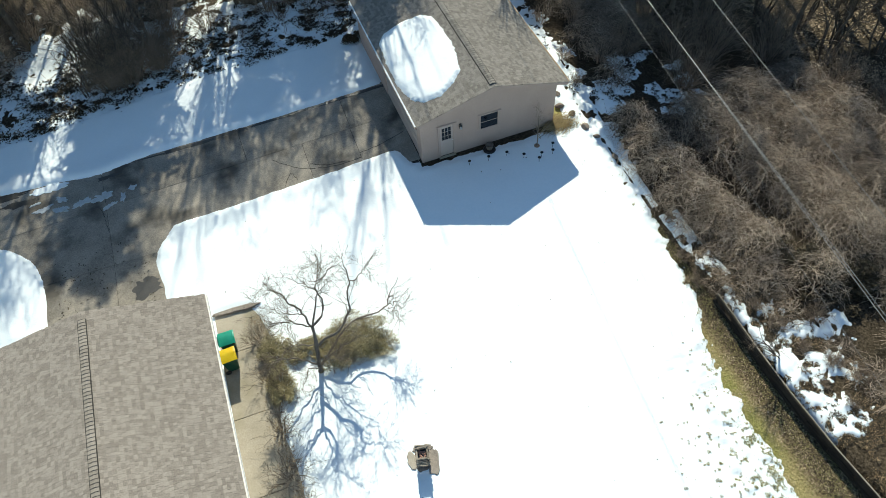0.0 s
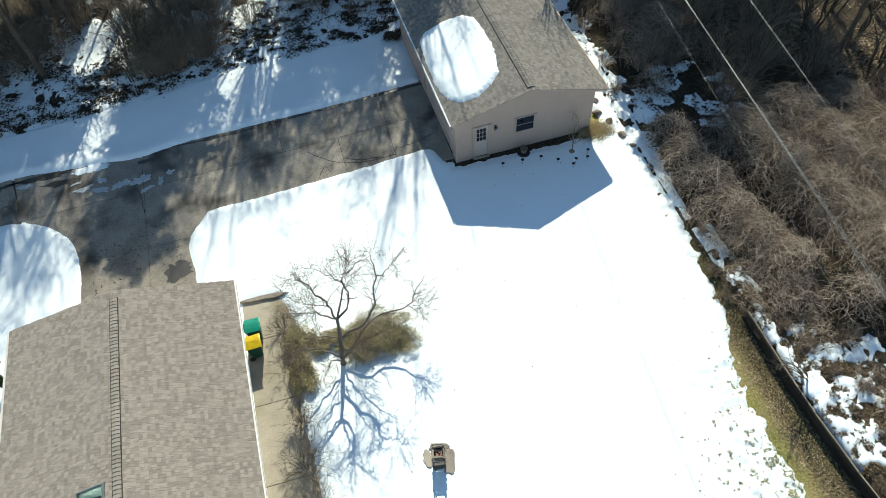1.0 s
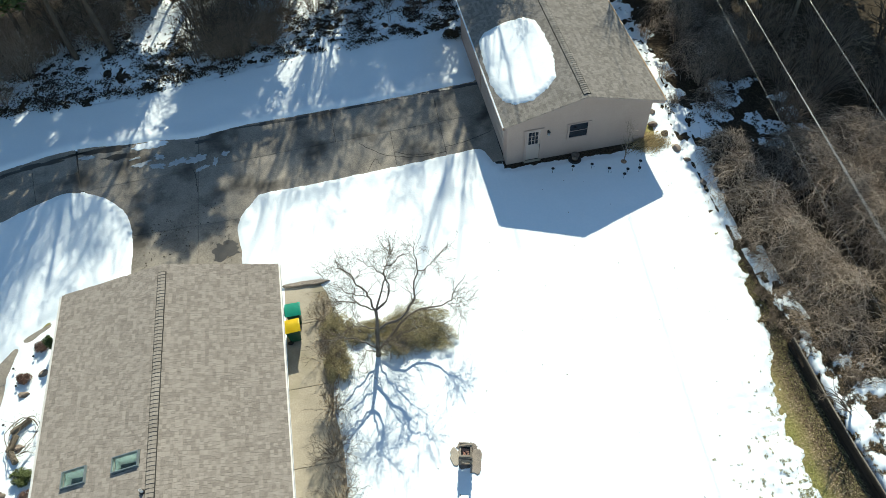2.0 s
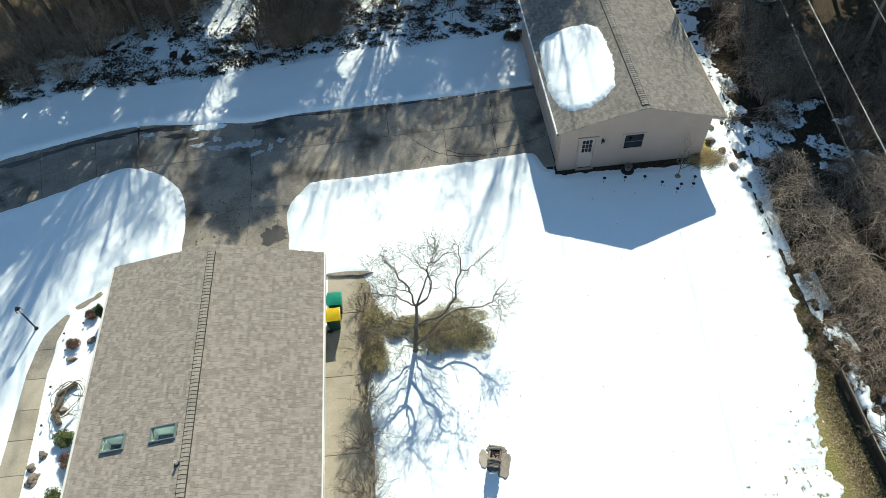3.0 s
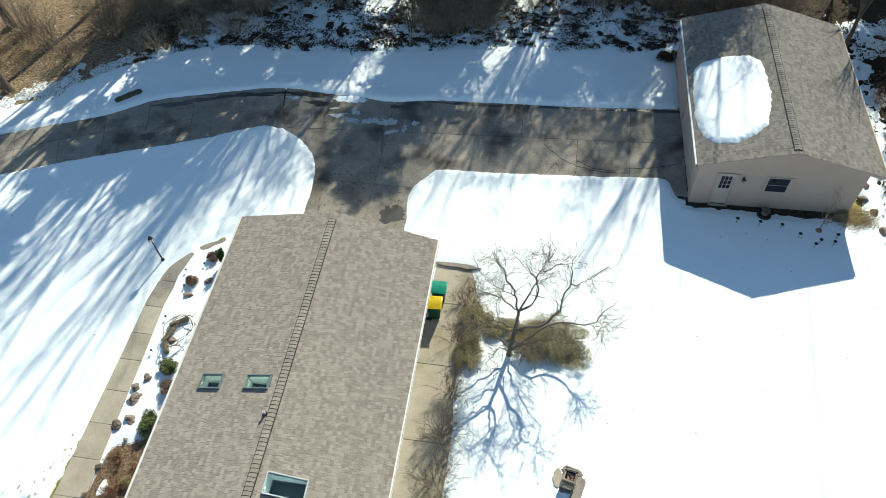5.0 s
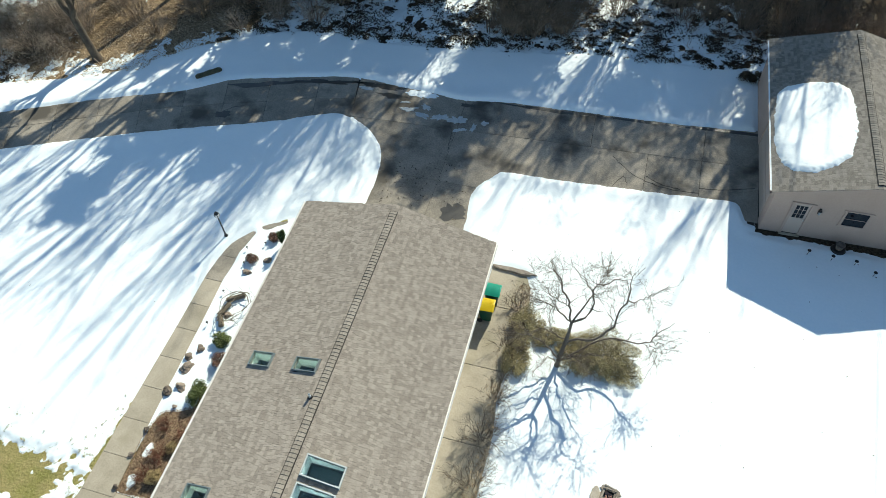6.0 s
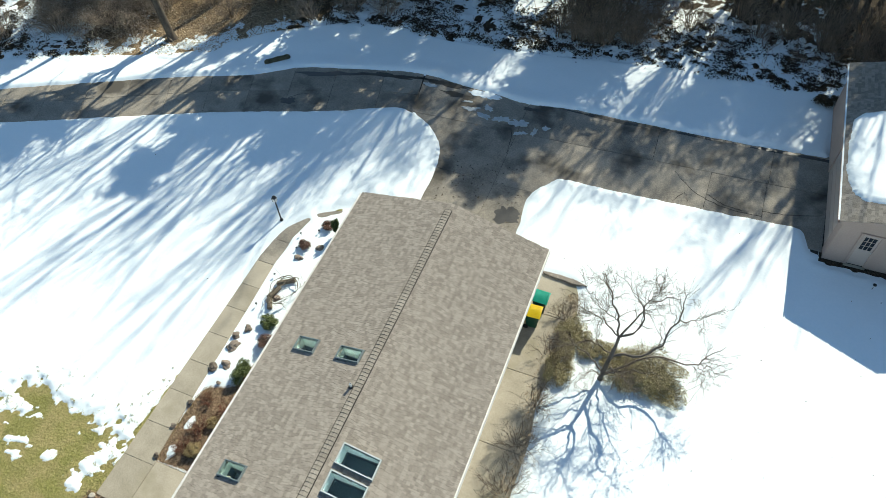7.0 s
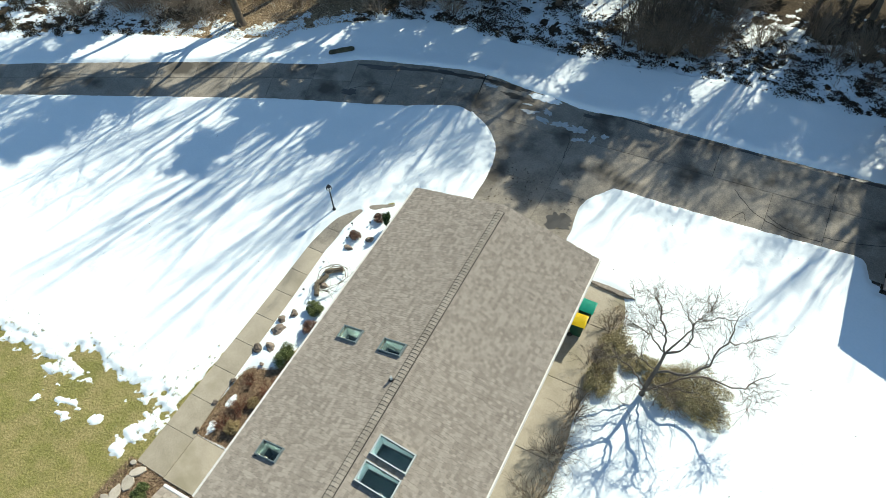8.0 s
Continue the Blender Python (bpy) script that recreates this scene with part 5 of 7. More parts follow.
def bare_shrub(name, cx, cy, r, h, n, label, seed, mat="twig", thick=0.008, lean=(0, 0), group=""):
    """Many stems that fan out from one foot and fork."""
    rng = np.random.default_rng(seed)
    sh = base(name, cx, cy, float(ground_z(np.array([cx]), np.array([cy]))[0]), label, "shrub", group)
    a = rng.uniform(0, 2 * np.pi, n)
    rr = np.sqrt(rng.uniform(0.0, 1, n))
    k = 5
    foot = np.stack([0.3 * r * rr * np.cos(a), 0.3 * r * rr * np.sin(a), np.full(n, -0.05)], 1)
    end = np.stack([r * rr * np.cos(a) + lean[0], r * rr * np.sin(a) + lean[1], h * rng.uniform(0.55, 1.05, n) * (1.05 - 0.4 * rr)], 1)
    t = np.linspace(0, 1, k)[None, :, None]
    P = foot[:, None] * (1 - t) + end[:, None] * t
    P[..., 2] += (np.sin(t[..., 0] * np.pi) * 0.12 * h)
    P[:, 1:] += rng.normal(size=(n, k - 1, 3)) * 0.05 * r
    R = np.linspace(thick * 1.6, thick * 0.6, k)[None].repeat(n, 0)
    P2, R2 = sprout(rng, P, R, n * 5, 0.4 * h, 3, 0.7, 0.2, 0.3, 0.75, 0.3, 1.0, 0.5)
    P3, R3 = sprout(rng, P2, R2, n * 6, 0.2 * h, 3, 0.9, 0.1, 0.45, 0.8, 0.3, 1.0, 0.7)
    part("framework", tube_mesh("framework", [(P, R, 4)], M[mat]), None, sh)
    part("twig_crown", tube_mesh("twig_crown", [(P2, np.maximum(R2, 0.0045), 3), (P3, np.maximum(R3, 0.004), 3)], M[mat]), None, sh)
    return sh


def forest_tree(name, seed, height, spread, mat, label, lean=0.0, fork=0.35, density=1.0, upright=False):
    """A tall bare broadleaf: trunk, limbs, crown of twigs; built once at the origin."""
    rng = np.random.default_rng(seed)
    tree = base(name, 0, 0, 0, label, "tree", "trees of the bare wood")
    k = 9
    z = np.linspace(-0.1, height * 0.8, k)
    tr = np.stack([lean * z + 0.12 * np.sin(z * 0.7 + seed), 0.10 * np.cos(z * 0.5 + seed), z], 1)[None]
    r0 = 0.0115 * height
    R = (np.linspace(1.0, 0.25, k) * r0 + np.array([0.35 * r0] + [0] * (k - 1)))[None]
    if upright:
        P1, R1 = sprout(rng, tr, R, 15, spread * 2.1, 7, 0.3, 0.5, 0.05, 0.7, fork, 0.75, 0.3)
        P2, R2 = sprout(rng, P1, R1, 60, spread * 0.9, 5, 0.35, 0.4, 0.09, 0.6, 0.25, 0.9, 0.3)
    else:
        P1, R1 = sprout(rng, tr, R, int(17 * density), spread * 1.1, 6, 0.6, 0.7, 0.10, 0.6, fork, 1.0, 0.3)
        P2, R2 = sprout(rng, P1, R1, int(95 * density), spread * 0.55, 5, 0.7, 0.4, 0.2, 0.6, 0.25, 1.0, 0.3)
    P3, R3 = sprout(rng, P2, R2, int(560 * density), spread * 0.25, 3, 0.9, 0.15, 0.25, 0.6, 0.2, 1.0, 0.4)
    P4, R4 = sprout(rng, P3, R3, int(1400 * density), spread * 0.14, 2, 0.9, 0.1, 0.25, 0.6, 0.2, 1.0, 0.5)
    part("trunk", tube_mesh("trunk", [(tr, R, 10)], M[mat]), None, tree)
    part("limb_work", tube_mesh("limb_work", [(P1, R1, 6), (P2, R2, 4)], M[mat]), None, tree)
    part("crown", tube_mesh("crown", [(P3, np.maximum(R3, 0.012), 3), (P4, np.full_like(R4, 0.008), 3)], M["twig"]), None, tree)
    return tree


def roadside_tree(x, y):
    """A stout tree that forks low into spreading limbs."""
    rng = np.random.default_rng(450)
    tree = base("forked_lane_tree", x, y, -0.02, "stout leafless tree forking low beside the lane", "tree")
    P0, R0 = lines([((0, 0, -0.1), (0.02, 0.03, 0.8), (0.08, 0.06, 1.8), (0.15, 0.1, 2.9))], [(0.26, 0.2)], 8)
    R0[0, 0] = 0.36
    limbs = [((0.15, 0.1, 2.8), (-0.4, 0.3, 4.8), (-1.4, 0.3, 7.2), (-2.2, 0.8, 10.8), (-2.6, 1.0, 14.0)), ((0.15, 0.1, 2.8), (0.6, 0.3, 5.0), (1.3, 0.2, 8.0), (1.7, 0.8, 11.5), (2.2, 0.6, 15.0)),
             ((0.13, 0.1, 2.5), (1.2, -0.3, 4.2), (2.7, -0.5, 6.4), (4.0, -0.4, 9.0), (4.8, -0.2, 11.5)), ((-0.2, 0.2, 4.0), (-1.8, -0.5, 5.4), (-3.4, -0.8, 7.2), (-4.6, -0.6, 9.6)), ((0.4, 0.2, 4.2), (-0.1, 1.6, 6.5), (-0.4, 2.6, 9.0), (-0.2, 3.2, 12.0)), ((-0.9, 0.3, 6.1), (-0.8, -0.8, 8.6), (-1.0, -1.2, 11.5), (-0.6, -1.6, 13.8))]
    P1, R1 = lines(limbs, [(0.16, 0.045), (0.165, 0.045), (0.12, 0.04), (0.11, 0.035), (0.12, 0.035), (0.1, 0.035)], 12)
    P1[:, 1:] += rng.normal(size=P1[:, 1:].shape) * 0.09
    P0[..., 0] -= 0.16 * np.clip(P0[..., 2], 0, 9)
    P1[..., 0] -= 0.16 * P1[..., 2]
    P2, R2 = sprout(rng, P1, R1, 80, 3.2, 7, 0.8, 0.3, 0.16, 0.5, 0.25, 1.0)
    P3, R3 = sprout(rng, P2, R2, 480, 1.5, 5, 0.8, 0.2, 0.22, 0.6, 0.2, 1.0)
    P4, R4 = sprout(rng, P3, R3, 1700, 0.7, 4, 0.8, 0.1, 0.25, 0.6, 0.2, 1.0)
    part("trunk", tube_mesh("trunk", [(P0, R0, 12)], M["bark"]), None, tree)
    for a in range(len(P1)):
        part("limb", tube_mesh("limb", [(P1[a:a + 1], R1[a:a + 1], 8)], M["bark"]), None, tree)
    part("crown", tube_mesh("crown", [(P2, R2, 5), (P3, np.maximum(R3, 0.009), 4), (P4, np.full_like(R4, 0.007), 3)], M["twig"]), None, tree)


def conifer(seed, height, radius, lo):
    """A pine: straight trunk, whorled boughs and drooping needle sprays."""
    rng = np.random.default_rng(seed)
    tree = base("pine_tree", 0, 0, 0, "tall dark green pine at the back of the wood", "tree", "pines behind the drive")
    z = np.linspace(-0.1, height, 8)
    part("trunk", tube_mesh("trunk", [(np.stack([0.05 * np.sin(z), 0 * z, z], 1)[None], np.linspace(0.2, 0.03, 8)[None], 8)], M["bark"]), None, tree)
    n = 90
    zz = rng.uniform(lo, 1, n) * height
    ln = radius * np.clip((1.04 - zz / height) / (1.04 - lo), 0.05, 1) ** 0.38 * rng.uniform(0.3, 1.3, n)
    a = rng.uniform(0, 2 * np.pi, n)
    t = np.linspace(0, 1, 5)[None, :]
    P = np.stack([np.cos(a)[:, None] * ln[:, None] * t, np.sin(a)[:, None] * ln[:, None] * t, zz[:, None] + 0.18 * ln[:, None] * np.sin(t * 2.4)], 2)
    part("bough_whorl", tube_mesh("bough_whorl", [(P, np.linspace(0.035, 0.01, 5)[None].repeat(n, 0), 4)], M["bark"]), None, tree)
    m = 8200
    w, u = rng.integers(0, n, m), rng.uniform(0.0, 1.0, m) ** 0.55
    i = np.minimum((u * 4).astype(int), 3)
    f = (u * 4 - i)[:, None]
    c = P[w, i] * (1 - f) + P[w, i + 1] * f + rng.normal(size=(m, 3)) * np.array([0.24, 0.24, 0.14])
    part("crown", leaf_mesh("crown", rng, c, 0.2, M["needle"], 0.3), None, tree)
    return tree


def vine_mound(cx, cy, r, h, n, seed, mat="vine"):
    """A heap of arching bare vines and canes."""
    rng = np.random.default_rng(seed)
    gz = float(ground_z(np.array([cx]), np.array([cy]))[0])
    sh = base("vine_thicket", cx, cy, gz, "tangled heap of bare tan vines and canes", "thicket", "vine thickets")
    k = 6
    a, rr = rng.uniform(0, 2 * np.pi, n), np.sqrt(rng.uniform(0, 1, n)) * r
    top = np.stack([rr * np.cos(a), rr * np.sin(a), h * (1 - 0.75 * (rr / r) ** 2) * rng.uniform(0.65, 1.15, n)], 1)
    heading = np.where(rng.uniform(size=n) < 0.7, a + 0.5 + rng.normal(size=n) * 0.45, rng.uniform(0, 2 * np.pi, n))
    ln = rng.uniform(0.35, 1.0, n) * r
    t = np.linspace(-0.5, 0.5, k)[None]
    P = np.stack([top[:, :1] + np.cos(heading)[:, None] * ln[:, None] * t, top[:, 1:2] + np.sin(heading)[:, None] * ln[:, None] * t, top[:, 2:] - (ln[:, None] * (t - rng.uniform(-0.2, 0.1, (n, 1))) ** 2) * rng.uniform(0.3, 1.6, (n, 1))], 2)
    curl = rng.normal(size=(n, 1)) * 0.6
    side = np.stack([-np.sin(heading), np.cos(heading)], 1)
    P[..., :2] += side[:, None] * (curl * t ** 2 * ln[:, None])[..., None]
    P += rng.normal(size=P.shape) * 0.025
    P[..., 2] = np.maximum(P[..., 2], -0.02)
    rad = rng.uniform(0.0035, 0.009, (n, 1)) * np.linspace(1.1, 0.6, k)[None]
    thick = np.arange(n) % 6 == 0
    rad[thick] = rng.uniform(0.0055, 0.0095, (thick.sum(), 1)) * np.linspace(1.1, 0.7, k)[None]
    part("cane_tangle", tube_mesh("cane_tangle", [(P[~thick], rad[~thick], 3)], M[mat]), None, sh)
    part("thatch", tube_mesh("thatch", [(P[thick], rad[thick], 3)], M["pale_vine"]), None, sh, "sun-bleached thicker canes")
    # upright dead stems inside the heap
    m = n // 5
    a, rr = rng.uniform(0, 2 * np.pi, m), np.sqrt(rng.uniform(0, 1, m)) * r * 0.9
    p = np.stack([rr * np.cos(a), rr * np.sin(a), np.full(m, -0.05)], 1)
    q = p + rng.normal(size=(m, 3)) * np.array([0.35, 0.35, 0]) + np.stack([0 * a, 0 * a, h * (1.05 - 0.6 * (rr / r) ** 2)], 1)
    S = np.stack([p, (p + q) / 2 + rng.normal(size=(m, 3)) * 0.08, q], 1)
    part("framework", tube_mesh("framework", [(S, np.tile([0.011, 0.008, 0.004], (m, 1)), 3)], M["brush"]), None, sh)


def scatter_leaves(name, rng, n, keep, box, size, mat, label, up=0.03, flat=0.35):
    x = rng.uniform(box[0], box[1], n)
    y = rng.uniform(box[2], box[3], n)
    ok = keep(x, y)
    x, y = x[ok], y[ok]
    top, sd = snow_top(x, y)
    z = np.where(sd > 0, np.maximum(top, ground_z(x, y)), ground_z(x, y)) + up + rng.uniform(0, 0.04, len(x))
    thing(name, leaf_mesh(name, rng, np.stack([x, y, z], 1), size, M[mat], flat), label, "leaves", kind="stuff")


def build_woods():
    rng = np.random.default_rng(77)
    # vine heaps on the bank in the east
    k = 0
    for cx, cy, r, h in ((17.3, 21.8, 1.3, 1.7), (17.2, 20.0, 1.4, 1.8), (17.4, 18.2, 1.4, 1.9), (17.5, 16.4, 1.5, 1.9), (17.9, 14.6, 1.5, 1.9), (18.4, 12.9, 1.5, 1.7), (17.9, 11.3, 1.1, 1.0),
                         (20.6, 20.4, 1.9, 2.1), (21.2, 18.2, 1.8, 2.2), (21.8, 16.0, 1.9, 2.2), (22.4, 14.0, 1.9, 2.1), (21.9, 11.8, 1.7, 2.5), (23.4, 21.0, 2.0, 2.2), (24.0, 18.6, 2.1, 2.2), (25.0, 16.2, 2.1, 2.2), (25.4, 13.4, 2.1, 2.0),
                         (26.6, 18.2, 2.2, 2.2), (27.8, 15.4, 2.2, 2.0), (26.4, 20.8, 1.9, 1.9), (24.6, 10.8, 1.9, 1.6), (28.8, 12.8, 2.0, 1.8), (18.2, 25.6, 1.0, 1.3), (18.6, 29.0, 1.4, 1.9), (20.2, 29.6, 1.8, 2.2), (19.0, 33.0, 1.7, 2.1),
                         (21.4, 6.0, 1.4, 0.9), (23.2, 8.4, 1.9, 1.3), (24.8, 5.4, 1.8, 1.2), (19.6, 4.6, 1.3, 0.7), (16.5, 13.2, 0.8, 0.7), (16.5, 15.0, 0.8, 0.8), (16.2, 17.0, 0.7, 0.8), (16.2, 19.0, 0.7, 0.8), (19.6, 10.4, 1.2, 2.0), (16.9, 11.7, 0.9, 0.7), (16.0, 12.0, 0.6, 0.5), (17.7, 9.7, 0.9, 0.6), (16.1, 11.0, 0.5, 0.35), (18.5, 7.5, 0.7, 0.4), (18.9, 6.0, 0.9, 0.5), (16.95, 9.2, 0.45, 0.35), (17.3, 8.1, 0.4, 0.3), (-18.1, 42.2, 1.9, 2.4), (-15.9, 39.9, 1.8, 2.2), (-19.8, 39.6, 1.8, 2.2), (-21.8, 38.0, 1.7, 2.0), (-14.0, 40.4, 1.5, 2.0), (-25.0, 36.6, 1.6, 1.9), (-28.2, 37.2, 1.7, 2.0), (-40.4, 28.2, 1.8, 2.2), (-37.8, 28.9, 1.9, 2.4), (-35.6, 29.6, 1.7, 2.2), (-37.2, 26.6, 1.3, 1.6), (-34.6, 27.6, 1.1, 1.5)):
        k += 1
        vine_mound(cx, cy, r, h, int(215 * r * r), 200 + k)
    # thickets along the north edge
    for i, (cx, cy, r, h, n) in enumerate(((-7.9, 36.0, 1.6, 2.8, 150), (-6.8, 36.2, 2.0, 3.0, 180), (-5.0, 36.8, 1.7, 2.4, 130), (-7.4, 38.8, 2.2, 3.2, 160), (-19.5, 37.0, 2.3, 3.0, 150), (-22.6, 36.8, 2.1, 2.8, 140), 
                                       (-36.5, 27.8, 1.6, 2.2, 90), (-39.5, 26.2, 1.7, 2.4, 90), (-34.4, 30.4, 1.8, 2.6, 90), (-42.5, 24.4, 1.6, 2.2, 80), (-25.6, 35.4, 1.6, 2.4, 70), (-2.0, 39.2, 1.3, 1.9, 50), (1.8, 39.6, 1.4, 2.0, 50),
                                       (18.4, 27.4, 1.1, 1.8, 60), (18.6, 31.2, 1.2, 2.2, 60), (18.4, 35.4, 1.3, 2.4, 60), (20.4, 32.4, 1.6, 2.6, 70), (22.6, 26.6, 1.6, 2.4, 70), (-29.0, 34.6, 1.6, 2.4, 60), (21.5, 23.6, 1.5, 2.2, 80), (24.2, 25.4, 1.7, 2.6, 90), (26.6, 23.6, 1.7, 2.4, 80), (20.0, 27.4, 1.5, 2.4, 80), (22.4, 29.6, 1.8, 2.8, 90), (25.6, 28.0, 1.9, 2.8, 90), (28.6, 20.6, 1.7, 2.2, 70), (30.0, 18.0, 1.6, 2.0, 60), (18.6, 35.8, 1.6, 2.6, 70), (21.8, 36.4, 1.8, 2.8, 80), (27.4, 32.0, 1.9, 2.8, 80), (28.4, 25.6, 1.6, 2.4, 70), (3.4, 40.0, 1.4, 2.2, 70), (5.6, 39.8, 1.5, 2.4, 90), (7.6, 41.0, 1.6, 2.6, 90), (0.8, 41.4, 1.5, 2.2, 80), (10.2, 41.6, 1.6, 2.6, 90), (13.2, 40.6, 1.6, 2.6, 90), (-18.2, 38.6, 1.8, 2.8, 110), (-21.0, 39.4, 1.9, 3.0, 120), (-24.0, 39.4, 1.8, 2.8, 110), (-15.2, 39.6, 1.7, 2.6, 100), (4.4, 37.8, 1.1, 1.4, 14), (6.2, 38.6, 1.1, 1.6, 20), (2.4, 38.4, 1.0, 1.2, 12), (-0.6, 38.0, 1.0, 1.2, 12), (-27.6, 33.4, 1.3, 2.0, 50), (-31.5, 32.2, 1.4, 2.2, 50), (-29.6, 31.2, 1.0, 1.6, 36), (-33.6, 33.4, 1.5, 2.4, 50), (8.5, 38.0, 1.5, 2.6, 110), (10.6, 38.4, 1.5, 2.6, 110), (12.6, 38.2, 1.4, 2.4, 100), (9.6, 40.0, 1.6, 2.6, 100), (7.4, 38.4, 1.1, 2.0, 60), (-38.2, 29.0, 1.6, 2.6, 70), (-35.4, 30.0, 1.6, 2.6, 70), (-40.6, 28.0, 1.6, 2.6, 70), (-37.0, 32.0, 1.7, 2.8, 70), (-24.6, 32.8, 1.1, 1.4, 40), (-22.4, 34.2, 1.2, 1.6, 50), (-20.2, 34.6, 1.2, 1.6, 50), (-12.2, 42.4, 1.8, 2.8, 80), (-9.4, 42.8, 1.8, 2.8, 80), (-7.0, 42.4, 1.8, 2.8, 80), (-4.4, 41.6, 1.7, 2.6, 80), (-4.0, 39.2, 1.4, 2.2, 60), (-14.6, 42.2, 1.8, 2.8, 70), (16.6, 28.4, 0.6, 0.9, 24), (16.4, 26.2, 0.5, 0.7, 24), (16.8, 31.8, 0.7, 1.0, 24))):
        bare_shrub("bare_thicket", cx, cy, r, h, n, "dense brown leafless thicket at the wood's edge", 300 + i, "vine" if (15 < cx < 19) or (-10 < cx < -4 and cy > 38) or (-25 < cx < -15 and cy < 38) or cx < -33.5 else "brush", 0.010, group="thickets along the wood")
    for i, (cx, cy, r, h, n) in enumerate(((-9.2, 35.9, 0.9, 4.0, 5), (-8.1, 36.4, 0.8, 4.6, 6), (-7.2, 36.0, 0.9, 4.2, 6), (-6.3, 36.6, 0.8, 4.4, 5), (-8.8, 38.2, 1.0, 5.0, 5), (-6.6, 38.6, 1.0, 5.0, 6), (-5.2, 37.4, 0.8, 3.8, 5), (-15.6, 39.6, 0.9, 4.4, 5), (-17.2, 39.2, 0.9, 4.4, 5))):
        bare_shrub("forked_tree", cx, cy, r, h, n, "small dark leafless tree with several steep stems in the brush", 880 + i, "bark", 0.032, group="forked trees in the brush by the drive")
    # dead tufts and a thin tree on the snowy bank
    for i, (cx, cy, r, h, n) in enumerate(((17.35, 8.1, 0.3, 0.3, 40), (18.0, 7.0, 0.45, 0.4, 60), (17.1, 6.4, 0.28, 0.25, 36), (16.75, 7.2, 0.2, 0.22, 26), (16.6, 10.3, 0.35, 0.5, 40), (17.5, 5.4, 0.35, 0.3, 40), (18.6, 9.1, 0.6, 0.7, 60), (17.0, 9.4, 0.3, 0.4, 36), (18.6, 6.2, 0.5, 0.4, 50), (15.5, 12.6, 0.45, 0.5, 36), (15.6, 13.9, 0.4, 0.5, 36), (15.8, 11.6, 0.35, 0.4, 30), (16.0, 16.0, 0.4, 0.5, 30))):
        bare_shrub("dead_tuft", cx, cy, r, h, n, "low tuft of dead brown stems in the snow", 800 + i, "brush", 0.006, group="dead tufts on the bank")
    bare_shrub("thin_tree", 16.21, 8.05, 0.45, 2.2, 5, "thin dark leafless tree above the timber wall", 830, "bark", 0.02, lean=(-1.2, 0.15))
    for i, (cx, cy, rx, ry, h) in enumerate(((19.9, 10.9, 1.1, 0.9, 1.9), (21.4, 9.9, 1.3, 0.9, 1.8), (20.3, 9.2, 0.9, 0.7, 1.0), (22.6, 8.6, 1.2, 0.9, 1.4), (19.4, 12.0, 0.8, 0.8, 1.6), (18.9, 9.8, 0.6, 0.5, 1.0))):
        leafy_shrub("ivy_mound", cx, cy, rx, ry, h, 3200, 0.065, "dark_leaf", "dark brown creeper mound on the bank", 860 + i, 40, fuzz=0.15)
    for i, (cx, cy, r, h, n) in enumerate(((29.6, 22.6, 1.3, 5.0, 6), (31.2, 23.6, 1.4, 5.5, 6), (30.2, 25.4, 1.3, 5.0, 5), (32.4, 21.8, 1.4, 5.0, 5), (33.2, 25.6, 1.5, 5.0, 5), (34.6, 23.0, 1.3, 4.5, 5), (28.6, 27.2, 1.3, 4.5, 6), (31.0, 28.4, 1.4, 4.5, 6))):
        bare_shrub("forked_tree", cx, cy, r, h, n, "dark many-stemmed leafless tree in the corner wood", 840 + i, "bark", 0.05, group="forked trees of the corner wood")
    # tall bare trees: trunks in view, crowns above it
    kinds = [forest_tree("bare_tree", 400 + i, h, s, m, "tall leafless tree with grey-brown bark", ln, fk) for i, (h, s, m, ln, fk) in enumerate(((18, 4.6, "pale_bark", 0.03, 0.5), (16, 4.0, "bark", -0.04, 0.42), (21, 5.0, "bark", 0.02, 0.48)))]
    kinds.append(forest_tree("bare_tree", 410, 20, 4.2, "bark", "tall slender leafless tree with steep limbs", 0.01, 0.2, 0.22, True))
    roadside_tree(-31.86, 27.94)
